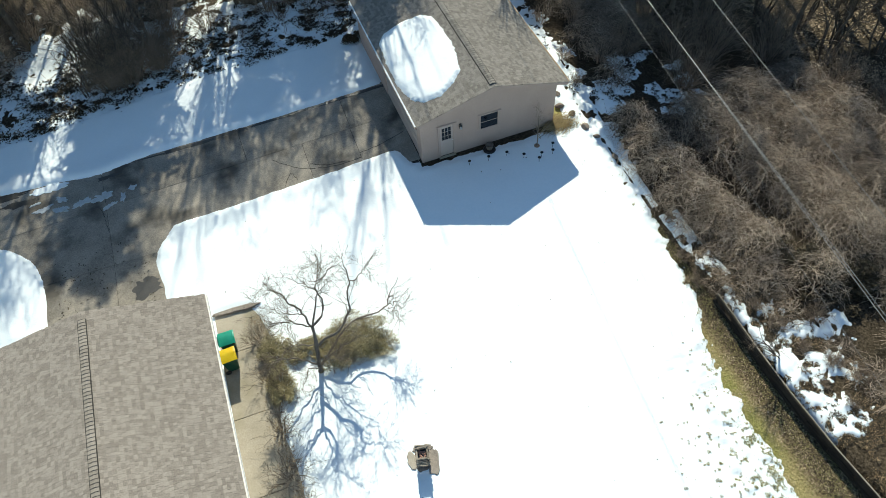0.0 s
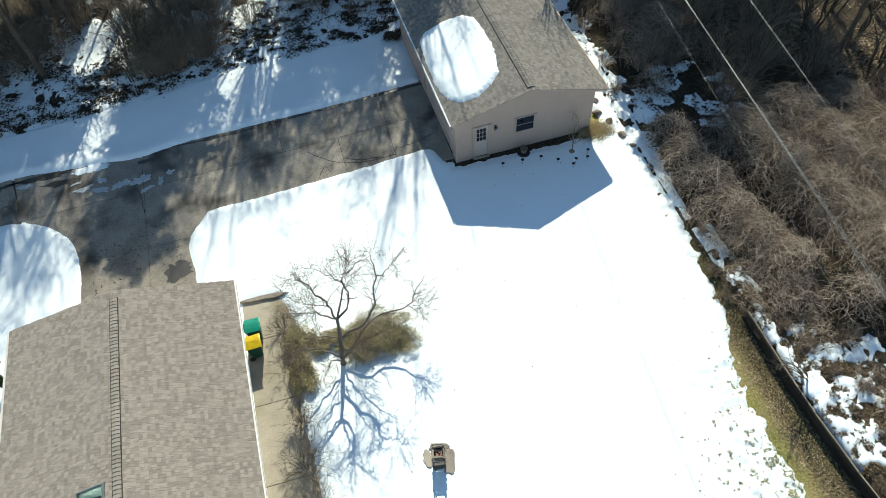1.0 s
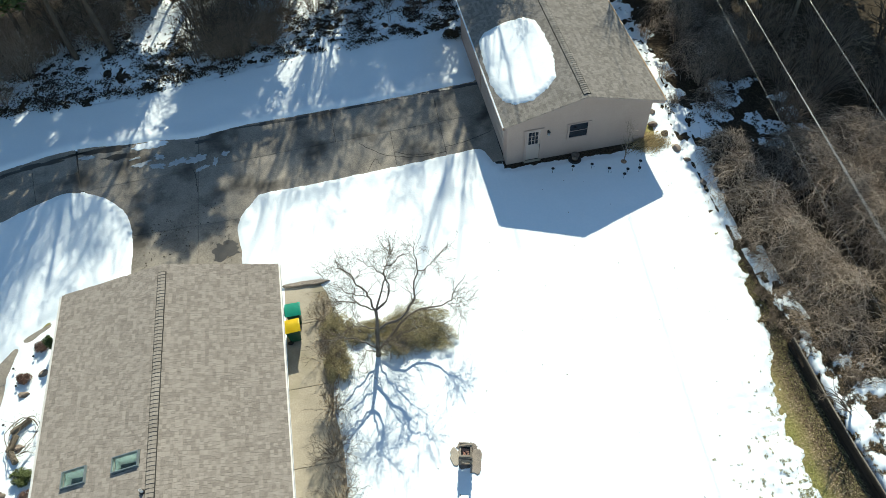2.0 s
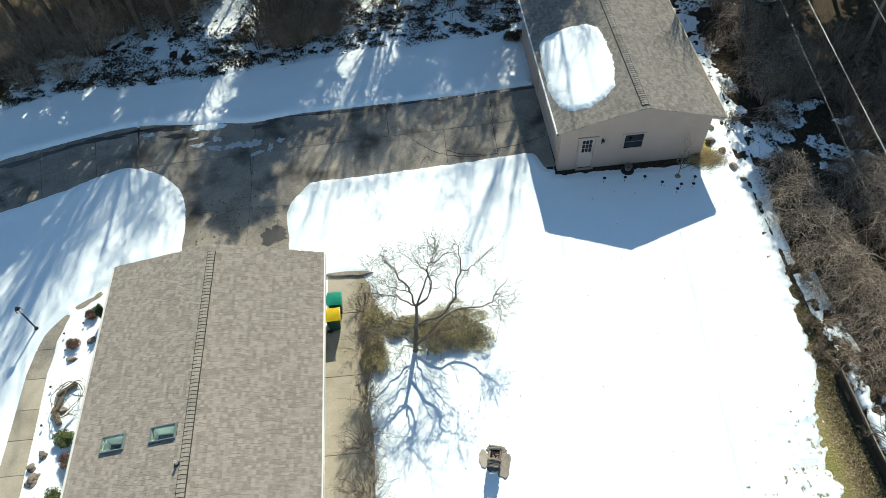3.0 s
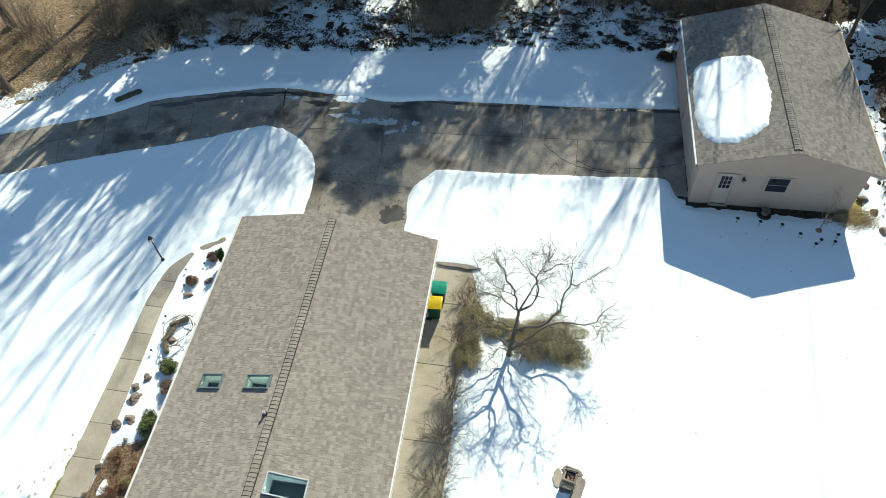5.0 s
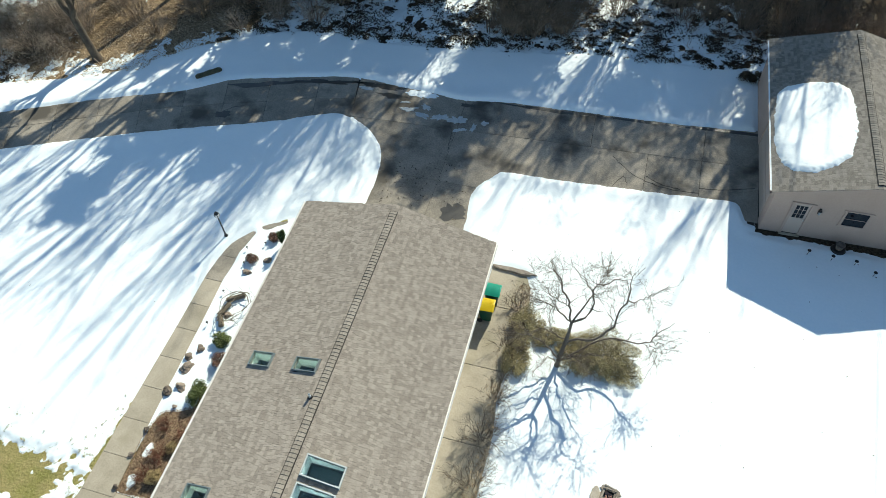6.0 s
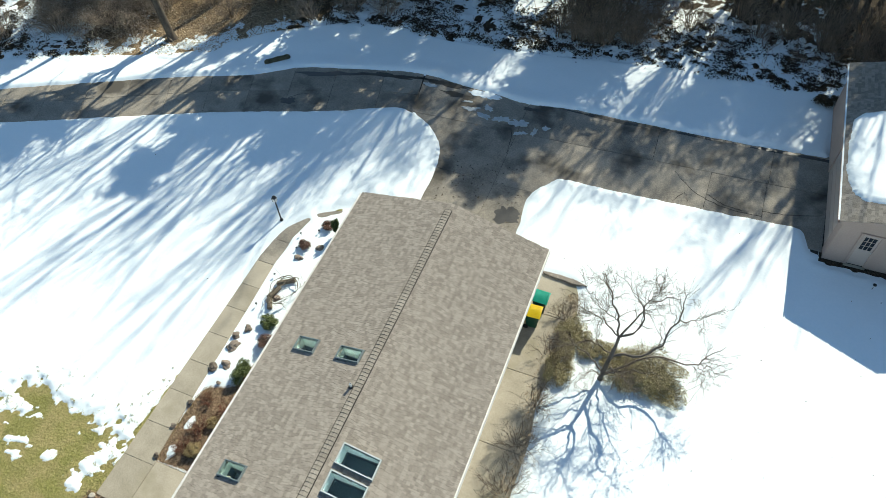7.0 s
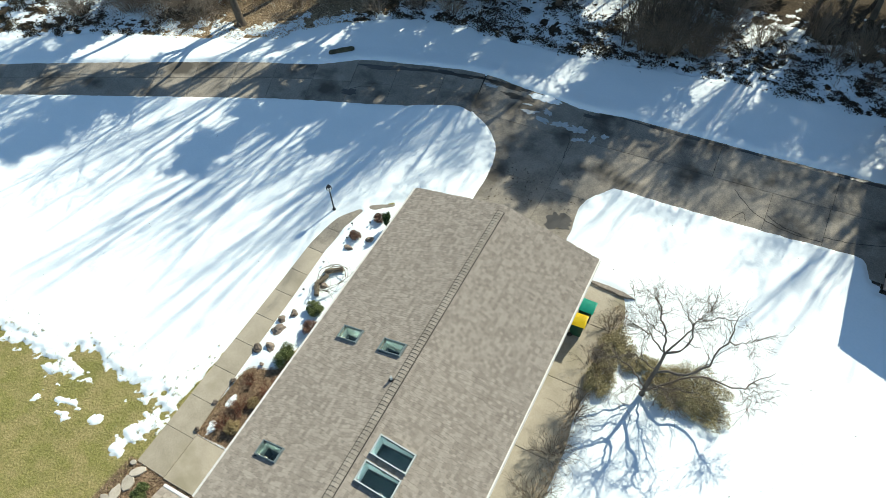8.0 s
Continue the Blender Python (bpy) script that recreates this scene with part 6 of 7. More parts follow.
    spots = [(-23.8, 38.6, 3, 40, 1.05), (-18.4, 39.2, 3, 100, 1.18), (-13.2, 41.4, 3, 200, 1.2), (-14.4, 38.05, 3, 10, 0.8), (-4.0, 46.5, 0, 70, 0.72), (1.0, 47.5, 2, 140, 0.62), (5.5, 47.0, 1, 260, 0.72), (10.6, 40.8, 0, 320, 0.62),
             (15.85, 36.7, 3, 30, 0.5), (21.5, 38.0, 1, 90, 0.6), (28.6, 24.5, 2, 15, 0.6), (24.5, 30.0, 0, 190, 0.6), (35.0, 25.0, 1, 250, 1.0), (6.6, 42.8, 0, 200, 0.72), (1.8, 42.4, 1, 280, 0.78), (-12.6, 41.6, 2, 310, 0.85), (-9.6, 42.6, 1, 125, 0.95), (8.6, 46.4, 0, 170, 0.8), (13.6, 46.2, 1, 66, 0.6), (17.4, 46.6, 0, 240, 0.5), (-35.0, 34.0, 2, 170, 1.0), (-41.0, 30.5, 1, 220, 0.9), (-43.5, 36.0, 0, 300, 1.0),
             (-47.0, 27.0, 0, 20, 1.0), (-38.5, 37.5, 2, 280, 1.0), (31.5, 16.0, 1, 60, 0.8), (-11.4, 44.6, 0, 110, 0.85), (-6.2, 43.6, 1, 210, 0.85), (-2.2, 44.2, 2, 285, 0.7), (3.4, 44.6, 0, 50, 0.78), (7.4, 44.0, 1, 155, 0.8), (-20.6, 38.2, 3, 75, 0.9), (-16.4, 40.4, 3, 145, 1.05), (-26.5, 39.4, 3, 335, 1.0), (-3.0, 48.6, 2, 160, 0.78), (6.0, 49.0, 2, 265, 0.76), (-5.8, 41.0, 2, 215, 0.6), (-7.4, 40.2, 1, 20, 0.7), (0.2, 41.4, 1, 110, 0.74), (10.4, 45.2, 3, 70, 1.0), (0.9, 47.2, 3, 160, 0.95), (-4.4, 46.8, 3, 250, 0.9), (-10.6, 47.0, 2, 300, 0.85), (22.0, 33.5, 1, 300, 0.8)]
    used = set()
    for x, y, w, turn, s in spots:
        m = pose(x, y, float(ground_z(np.array([x]), np.array([y]))[0]), 0, 0, turn) 
        if w in used:
            ob = copy_thing(kinds[w], m)
        else:
            ob = kinds[w]
            used.add(w)
            ob.matrix_world = m
        ob.scale = (s, s, s)
    # pines that shade the drive and the west lawn
    pines = [conifer(500, 16, 2.8, 0.3), conifer(501, 14, 2.2, 0.36), conifer(502, 19, 2.9, 0.66)]
    first = set()
    for x, y, w, turn, s in ((-21.2, 37.6, 0, 0, 1.0), (-16.4, 37.8, 1, 160, 0.9), (-11.2, 52.4, 1, 85, 0.95), (-18.9, 38.6, 0, 130, 0.78), (-22.8, 48.5, 1, 60, 1.1), (-30.0, 37.4, 2, 200, 0.95), (-3.6, 46.2, 0, 35, 1.12), (-5.2, 44.6, 1, 100, 1.1), (-8.95, 50.0, 2, 140, 0.75), (-11.2, 49.2, 2, 40, 0.7),
                               (-13.0, 51.0, 0, 15, 1.0), (-1.8, 53.4, 1, 225, 1.15), (4.4, 50.4, 0, 295, 0.95), (8.0, 52.4, 1, 5, 1.1), (12.2, 50.8, 0, 65, 1.0), (21.5, 53.0, 1, 135, 1.1), (-18.5, 49.0, 0, 205, 1.0),
                               (24.0, 46.5, 1, 20, 1.0), (30.5, 43.5, 0, 75, 1.0), (25.0, 48.0, 1, 145, 0.9), (23.0, 41.0, 0, 90, 0.9), (30.0, 33.0, 1, 30, 0.7), (26.0, 37.0, 0, 180, 0.75), (21.4, 39.8, 1, 0, 0.75), (23.4, 36.2, 0, 50, 0.85), (29.6, 37.4, 0, 120, 0.9), (33.5, 28.5, 0, 60, 0.9), (36.0, 22.5, 1, 10, 1.0), (28.5, 40.0, 1, 110, 1.0), (-37.5, 33.5, 1, 190, 0.9), (19.9, 34.4, 1, 260, 0.75), (9.4, 40.2, 1, 310, 0.72)):
        m = pose(x, y, 0, 0, 0, turn)
        if w in first:
            ob = copy_thing(pines[w], m)
        else:
            ob = pines[w]
            first.add(w)
            ob.matrix_world = m
        ob.scale = (s, s, s)
    # litter
    wood = lambda x, y: (woods_depth(x, y) > -0.7 + 1.4 * (fbm(x, y, 1.3, 95) - 0.5))
    clump = lambda x, y: wood(x, y) & ((x > -25.5) | (x < -36)) & (fbm(x, y, 0.8, 91, 4, 0.55) > 0.57 + 0.03 * step(1.5, -0.5, woods_depth(x, y)) + 0.03 * step(-9, -7, x) - 0.07 * step(-18.5, -17, x) * step(-9, -10, x))
    scatter_leaves("dark_litter", rng, 140000, clump, (-46, 24, 16, 44), 0.085, "dark_leaf", "clumps of dark wet leaves on the snow", 0.015)
    # heaped wet leaves at the foot of the brush
    n = 460
    cx, cy = rng.uniform(-48, 8, n * 12), rng.uniform(21, 40, n * 12)
    ok = (woods_depth(cx, cy) > -0.5) & (woods_depth(cx, cy) < 4.5) & (fbm(cx, cy, 2.0, 99) > 0.42) & ((cx > -25.5) | (cx < -36))
    cx, cy = cx[ok][:n], cy[ok][:n]
    w = rng.integers(0, len(cx), 28000)
    r_ = rng.uniform(0.08, 0.3, len(cx))[w]
    d = rng.normal(size=(len(w), 2))
    x, y = cx[w] + d[:, 0] * r_ * 1.2, cy[w] + d[:, 1] * r_ * 0.8
    z = np.maximum(snow_top(x, y)[0], ground_z(x, y)) + 0.02 + 0.5 * r_ * np.exp(-0.7 * (d ** 2).sum(1))
    thing("leaf_heaps", leaf_mesh("leaf_heaps", rng, np.stack([x, y, z], 1), 0.08, M["dark_leaf"], 0.6), "small heaps of dark wet leaves and dead stems on the snow", "leaves", kind="stuff")
    tan = lambda x, y: wood(x, y) & (x < -24.5) & (x > -37) & (fbm(x, y, 1.5, 92) > 0.4)
    scatter_leaves("dry_litter", rng, 45000, tan, (-46, -22, 22, 42), 0.06, "pale_leaf", "carpet of tan fallen leaves", 0.02)
    east = lambda x, y: (x > wall_x(y) - 1.6 + fbm(x, y, 1.0, 94)) & (fbm(x, y, 1.1, 93) > 0.4) & ((x < 18.3) | (y < 7))
    dry = lambda x, y: east(x, y) & (snow_field(x, y) < 0.0) & (x > wall_x(y))
    scatter_leaves("bank_litter", rng, 34000, dry, (15.5, 19.2, -1, 15), 0.03, "dry_leaf", "dry brown leaves on the bank", 0.03)
    fray = lambda x, y: east(x, y) & (snow_field(x, y) < 0.25 * (fbm(x, y, 0.4, 96, 4, 0.6) - 0.3)) & (x > wall_x(y) + 0.15)
    scatter_leaves("bank_leaf_mould", rng, 45000, fray, (15.6, 20.5, 2, 15), 0.04, "dark_leaf", "dark rotted leaves fraying the snow on the bank", 0.03)
    grove = lambda x, y: fbm(x, y, 0.45, 89, 4, 0.6) > 0.52
    scatter_leaves("grove_litter", rng, 12000, grove, (17.2, 23.0, 21.5, 28), 0.06, "dark_leaf", "dark wet leaves specking the shaded snow", 0.02)
    low = lambda x, y: (snow_field(x, y) < 0.0) & (x < wall_x(y) - 0.08) & (fbm(x, y, 0.9, 97) + 0.22 * (x - wall_x(y)) > 0.3)
    scatter_leaves("strip_litter", rng, 9000, low, (13.4, 16.2, -1, 13), 0.027, "pale_leaf", "pale dry leaves on the thawed strip of lawn", 0.025)
    corner = lambda x, y: fbm(x, y, 1.2, 98) > 0.4
    scatter_leaves("corner_litter", rng, 9000, corner, (28, 36, 18, 29), 0.06, "pale_leaf", "tan fallen leaves in the corner wood", 0.02)
    # fallen sticks at the wood's edge
    n = 500
    x, y = rng.uniform(-44, 16, n * 3), rng.uniform(20, 42, n * 3)
    ok = (woods_depth(x, y) > 0) & (woods_depth(x, y) < 5)
    x, y = x[ok][:n], y[ok][:n]
    a, ln = rng.uniform(0, np.pi, len(x)), rng.uniform(0.4, 1.6, len(x))
    t = np.linspace(-0.5, 0.5, 4)[None]
    P = np.stack([x[:, None] + np.cos(a)[:, None] * ln[:, None] * t, y[:, None] + np.sin(a)[:, None] * ln[:, None] * t, (ground_z(x, y) + 0.13)[:, None] + rng.uniform(0, 0.25, (len(x), 1)) * (t + 0.5)], 2)
    P[:, 1:3] += rng.normal(size=(len(x), 2, 3)) * 0.06
    thing("fallen_sticks", tube_mesh("fallen_sticks", [(P, np.tile([0.016, 0.014, 0.01, 0.006], (len(x), 1)), 4)], M["vine"]), "fallen sticks and brambles at the wood's edge", "sticks", kind="stuff")


# ---- things in the yard ----
def bin_thing(x, y, lid_mat, body_mat, label, turn=0.0):
    b = base("wheeled_bin", x, y, 0.03, label, "bin", "bins beside the house", turn)
    bm = bmesh.new()
    lo, hi = 0.22, 0.29
    vs = [bm.verts.new(p) for p in ((-lo, -lo, 0.05), (lo, -lo, 0.05), (lo, lo, 0.05), (-lo, lo, 0.05), (-hi, -hi, 0.98), (hi, -hi, 0.98), (hi, hi, 0.98), (-hi, hi, 0.98))]
    for q in ((0, 3, 2, 1), (4, 5, 6, 7), (0, 1, 5, 4), (1, 2, 6, 5), (2, 3, 7, 6), (3, 0, 4, 7)):
        bm.faces.new([vs[i] for i in q])
    bmesh.ops.bevel(bm, geom=list(bm.edges), offset=0.03, segments=2, affect="EDGES")
    part("body", bm, body_mat, b)
    lid = bmesh.new()
    n = 8
    rows = []
    for i in range(n + 1):
        u = -0.33 + 0.66 * i / n
        zz = 1.0 + 0.07 * (1 - (u / 0.36) ** 2)
        rows.append([lid.verts.new((v, u, zz - (0.02 if abs(v) > 0.3 else 0))) for v in (-0.33, -0.29, 0.29, 0.35)])
    for a, c in zip(rows, rows[1:]):
        for i in range(3):
            lid.faces.new((a[i], a[i + 1], c[i + 1], c[i]))
    bmesh.ops.solidify(lid, geom=list(lid.faces), thickness=0.025)
    part("lid", lid, lid_mat, b)
    part("handle", lathe_bm([(0.014, -0.22), (0.014, 0.22)], 8), M["black_plastic"], b, at=pose(-0.36, 0, 0.96, 90, 0, 0))
    for s in (-1, 1):
        wl = part("wheel", lathe_bm([(0.05, -0.03), (0.115, -0.028), (0.125, -0.012), (0.125, 0.012), (0.115, 0.028), (0.05, 0.03)], 16), M["black_plastic"], b, at=pose(-0.24, s * 0.27, 0.125, 90, 0, 0))


def lamp_post(x, y):
    lp = base("garden_lamp_post", x, y, 0.08, "slender dark lamp post with a lantern head in the snow", "lamp")
    part("post", lathe_bm([(0.09, -0.2), (0.09, 0.04), (0.045, 0.12), (0.036, 0.2), (0.032, 1.35), (0.045, 1.38)], 12), M["dark_metal"], lp)
    head = part("lantern", lathe_bm([(0.05, 1.381), (0.10, 1.42), (0.11, 1.62), (0.10, 1.64)], 8), M["lamp_glass"], lp, "frosted lantern glass")
    part("cap", lathe_bm([(0.12, 1.642), (0.11, 1.67), (0.05, 1.75), (0.015, 1.80), (0.0, 1.84)], 8), M["dark_metal"], head)
    for i in range(4):
        a = math.pi / 4 + i * math.pi / 2
        part("lantern_bar", box_bm(-0.008, 0.008, -0.008, 0.008, 1.42, 1.64), M["dark_metal"], head, at=pose(0.118 * math.cos(a), 0.118 * math.sin(a), 0))


M["lamp_glass"] = material("lamp_glass", (0.7, 0.7, 0.68), (0.82, 0.82, 0.8), 0.3, 0.03, 0.25, 0)


def solar_light(x, y, group="path lights by the garage", size=1.0):
    s = base("path_light", x, y, 0.06, "small dark stake light stuck in the snow", "path light", group)
    part("stake", lathe_bm([(0.012, -0.1), (0.012, 0.24)], 6), M["black_plastic"], s)
    part("globe", lathe_bm([(0.03, 0.24), (0.05, 0.27), (0.05, 0.32), (0.03, 0.34)], 10), M["lamp_glass"], s)
    part("cap", lathe_bm([(0.085, 0.341), (0.08, 0.36), (0.04, 0.385), (0.0, 0.39)], 12), M["black_plastic"], s)
    s.scale = (size, size, size)


def fire_pit_stack(x, y):
    """A chimney of crossed split logs on flat stones, with embers in its mouth."""
    f = base("fire_pit", x, y, 0.06, "tall square stack of crossed split logs on flat stones", "fire pit", turn=-12)
    rng = random.Random(4)
    for k, (cx, cy, rx, ry, turn, m) in enumerate(((-0.5, 0.05, 0.2, 0.42, 0.15, "pale_stone"), (0.46, -0.1, 0.26, 0.58, -0.1, "stone"), (0.0, 0.5, 0.46, 0.2, 0.05, "stone"))):
        part("flagstone", prism_mesh("flagstone", ragged_outline(cx, cy, rx, ry, turn, 20 + k, 0.25, 22), -0.04, 0.085, M[m], 0.02), None, f)
    part("hearth", prism_mesh("hearth", ragged_outline(0.0, 0.0, 0.42, 0.5, 0, 27, 0.2, 22), -0.04, 0.07, M["dark_stone"], 0.02), None, f, "sooty stone hearth")
    z = 0.075
    for lvl in range(13):
        hi = 0.062 + rng.uniform(0, 0.016)
        for s in (-1, 1):
            across = lvl % 2
            ln = rng.uniform(0.27, 0.33)
            a = box_bm(-ln, ln, -0.04, 0.04, 0, hi, 0.012) if across else box_bm(-0.04, 0.04, -ln, ln, 0, hi, 0.012)
            part("split_log", a, M["timber"] if rng.random() < 0.7 else M["dark_stone"], f, at=pose(0.0 if across else s * 0.24 + rng.uniform(-0.015, 0.015), s * 0.24 + rng.uniform(-0.015, 0.015) if across else 0, z, 0, 0, rng.uniform(-4, 4)))
        z += hi
    for i in range(2):
        part("split_log", box_bm(-0.3, 0.3, -0.03, 0.03, 0, 0.05, 0.01), M["timber"], f, at=pose(rng.uniform(-0.02, 0.02), 0.19 + 0.085 * i, z + 0.002 * i, 0, 0, rng.uniform(-6, 6)))
    part("grate", box_bm(-0.19, 0.19, -0.19, 0.19, 0.82, 0.85, 0.01), M["dark_metal"], f, "dark metal grate")
    for i in range(22):
        part("brand", rock_mesh("brand", 0.035, 0.06, 0.03, 40 + i, M["ash"], 0.4), None, f, "reddish charred wood" if i == 0 else "", at=pose(rng.uniform(-0.15, 0.15), -0.02 + rng.uniform(-0.15, 0.13), 0.88, rng.uniform(-30, 30), rng.uniform(-30, 30), rng.uniform(0, 180)))
    return f


def timber_wall():
    w = base("retaining_wall", 15.6, 9, 0, "weathered timber retaining wall holding back the bank", "wall")
    w.matrix_world = pose(0, 0, 0)
    rng = random.Random(8)
    y = 11.5
    while y > -2:
        ln = 2.4
        for c in range(3):
            off = 1.2 if c % 2 else 0
            ya, yb = y - off, y - off - ln + 0.012
            xa, xb = float(wall_x(np.float64(ya))), float(wall_x(np.float64(yb)))
            a = math.degrees(math.atan2(ya - yb, xa - xb)) - 90
            # courses coloured near black to paint the face's shade
            part("timber", box_bm(-0.05, 0.05, -ln / 2 + 0.006, ln / 2 - 0.006, 0, 0.198, 0.012), M["shaded_timber"], w, at=pose((xa + xb) / 2 + rng.uniform(-0.012, 0.012), (ya + yb) / 2, 0.0 + c * 0.202, 0, 0, a + rng.uniform(-0.4, 0.4)))
        xa, xb = float(wall_x(np.float64(y))), float(wall_x(np.float64(y - ln)))
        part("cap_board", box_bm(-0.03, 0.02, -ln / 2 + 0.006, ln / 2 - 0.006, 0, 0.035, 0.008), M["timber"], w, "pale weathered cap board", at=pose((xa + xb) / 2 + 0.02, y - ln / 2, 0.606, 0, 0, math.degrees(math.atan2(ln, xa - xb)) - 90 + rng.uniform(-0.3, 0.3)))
        y -= ln


def build_yard():
    build_crabapple()
    for x, y, rx, ry, h, n, s in ((0.75, 15.3, 1.35, 1.2, 0.7, 9000, 11), (-0.35, 15.0, 0.95, 1.0, 0.6, 6500, 12), (1.5, 14.6, 0.8, 0.7, 0.45, 2500, 16), (-2.75, 15.8, 0.75, 1.05, 0.6, 5200, 13), (-2.8, 14.1, 0.7, 1.0, 0.55, 5000, 14), (-1.45, 15.5, 0.95, 0.65, 0.45, 5200, 15)):
        leafy_shrub("bronze_shrub", x, y, rx, ry, h, int(n * 1.6), 0.029, "bronze_leaf", "low olive-bronze evergreen shrub by the tree", s, 110, flat=0.6, lumps=30, lobe=0.24, fuzz=0.3)
    for i, (x, y, r, h, n) in enumerate(((-3.25, 12.4, 0.9, 1.2, 30), (-3.35, 10.5, 1.0, 1.3, 34), (-3.3, 8.6, 1.0, 1.3, 30), (-3.2, 16.7, 0.85, 1.1, 24), (-3.3, 14.7, 0.85, 1.1, 24))):
        bare_shrub("bare_shrub", x, y, r, h, n, "dark leafless shrub at the edge of the concrete walk", 600 + i, "twig", 0.007, group="bare shrubs by the walk")
    bin_thing(-4.44, 16.75, M["green_plastic"], M["dark_green_plastic"], "green wheeled bin with a bright green lid")
    bin_thing(-4.52, 15.95, M["yellow_plastic"], M["dark_green_plastic"], "dark green wheeled bin with a yellow lid", 3)
    lamp_post(-17.75, 17.25)
    for x, y in ((8.71, 22.78), (9.72, 22.71), (10.68, 22.65), (11.42, 22.2), (12.03, 21.69), (12.29, 21.96), (12.88, 21.92), (13.08, 22.35)):
        solar_light(x, y)
    fire_pit_stack(1.56, 9.33).scale = (0.84, 0.9, 0.95)
    timber_wall()
    # pot and sapling before the garage
    pot = base("flower_pot", 10.05, 23.42, 0.0, "round dark pot standing on a tyre-like ring", "pot")
    part("ring", lathe_bm([(0.16, 0.0), (0.3, 0.02), (0.33, 0.09), (0.28, 0.16), (0.17, 0.17)], 20), M["black_plastic"], pot, "dark round base ring")
    part("pot", lathe_bm([(0.13, 0.1), (0.19, 0.42), (0.21, 0.43), (0.2, 0.45), (0.17, 0.44), (0.15, 0.38), (0.0, 0.37)], 18), M["dark_stone"], pot)
    rng = np.random.default_rng(31)
    sap = base("sapling", 12.4, 22.75, 0.05, "thin leafless young tree before the garage wall", "tree")
    tr = np.stack([0.03 * np.sin(np.linspace(0, 3, 6)), 0.12 * np.linspace(0, 1, 6), np.linspace(-0.1, 2.0, 6)], 1)[None]
    TR = np.linspace(0.03, 0.008, 6)[None]
    P1, R1 = sprout(rng, tr, TR, 16, 0.9, 5, 0.8, 0.35, 0.15, 0.6, 0.25, 1)
    P2, R2 = sprout(rng, P1, R1, 70, 0.4, 4, 0.8, 0.2, 0.25, 0.6, 0.2, 1)
    part("trunk", tube_mesh("trunk", [(tr, TR, 7)], M["pale_bark"]), None, sap)
    part("crown", tube_mesh("crown", [(P1, np.maximum(R1, 0.006), 4), (P2, np.maximum(R2, 0.005), 3)], M["vine"]), None, sap)
    part("collar", lathe_bm([(0.16, 0.0), (0.15, 0.05), (0.05, 0.07)], 12), M["mulch"], sap, "dark mulch ring")
    # brush pile and boulders at the garage corner
    rng = np.random.default_rng(33)
    n = 420
    c = np.stack([rng.normal(14.15, 0.5, n), rng.normal(23.75, 0.32, n), rng.uniform(0.02, 0.3, n)], 1)
    a = rng.normal(0.5, 0.5, n)
    t = np.linspace(-0.35, 0.35, 4)[None]
    P = np.stack([c[:, :1] + np.cos(a)[:, None] * t, c[:, 1:2] + np.sin(a)[:, None] * t, c[:, 2:] - t ** 2], 2)
    thing("dry_grass_pile", tube_mesh("dry_grass_pile", [(P, np.full((n, 4), 0.007), 3)], M["straw"]), "heap of straw-coloured dry grass at the garage corner", "grass", kind="stuff")
    for i, (x, y, s) in enumerate(((14.75, 25.0, 0.26), (15.1, 24.2, 0.24), (15.3, 23.1, 0.3), (15.0, 25.9, 0.24), (15.5, 22.2, 0.2), (15.2, 27.4, 0.25), (14.95, 29.0, 0.26), (15.0, 30.8, 0.25), (15.7, 20.6, 0.2))):
        thing("boulder", rock_mesh("boulder", s, s * 0.8, s * 0.5, 60 + i, M["dark_stone"]), "dark weathered boulder beside the garage", "boulder", "boulders by the garage", at=pose(x, y, 0.08, 0, 0, 37 * i))
    leafy_shrub("corner_bush", 5.9, 34.6, 0.55, 0.6, 0.6, 1800, 0.05, "dark_leaf", "low dark bush at the garage corner", 39, 40, fuzz=0.15)
    # log in the snow north of the lane
    lg = base("log", -24.3, 28.1, 0.12, "short dark mossy log lying in the snow", "log", turn=42)
    part("trunk", lathe_bm([(0.05, -0.8), (0.12, -0.76), (0.17, -0.62), (0.15, -0.3), (0.18, 0.05), (0.155, 0.35), (0.17, 0.6), (0.11, 0.74), (0.04, 0.78)], 14), M["yew_bark"], lg, at=pose(0, 0, 0.06, 90, 0, 90))
    # front bed
    for i, (x, y, sx, sy, sz) in enumerate(((-15.8, 15.5, 0.26, 0.18, 0.2), (-15.15, 16.35, 0.26, 0.2, 0.2), (-15.98, 11.3, 0.26, 0.2, 0.22), (-16.1, 10.3, 0.28, 0.36, 0.28), (-16.3, 10.85, 0.2, 0.22, 0.2), (-15.95, 9.45, 0.22, 0.28, 0.24), (-16.35, 9.15, 0.25, 0.24, 0.22), (-15.75, 8.6, 0.1, 0.1, 0.1), (-16.4, 6.35, 0.12, 0.12, 0.1), (-16.35, 7.45, 0.12, 0.12, 0.1), (-16.3, 5.05, 0.13, 0.12, 0.1), (-15.6, 13.15, 0.24, 0.17, 0.15))):
        thing("boulder", rock_mesh("boulder", sx * 0.88, sy * 0.88, sz * 0.6, 80 + i, M["dark_stone"], 0.6), "rounded dark brown field stone in the front bed", "boulder", "stones of the front bed", at=pose(x, y, 0.1, 0, 0, 50 * i))
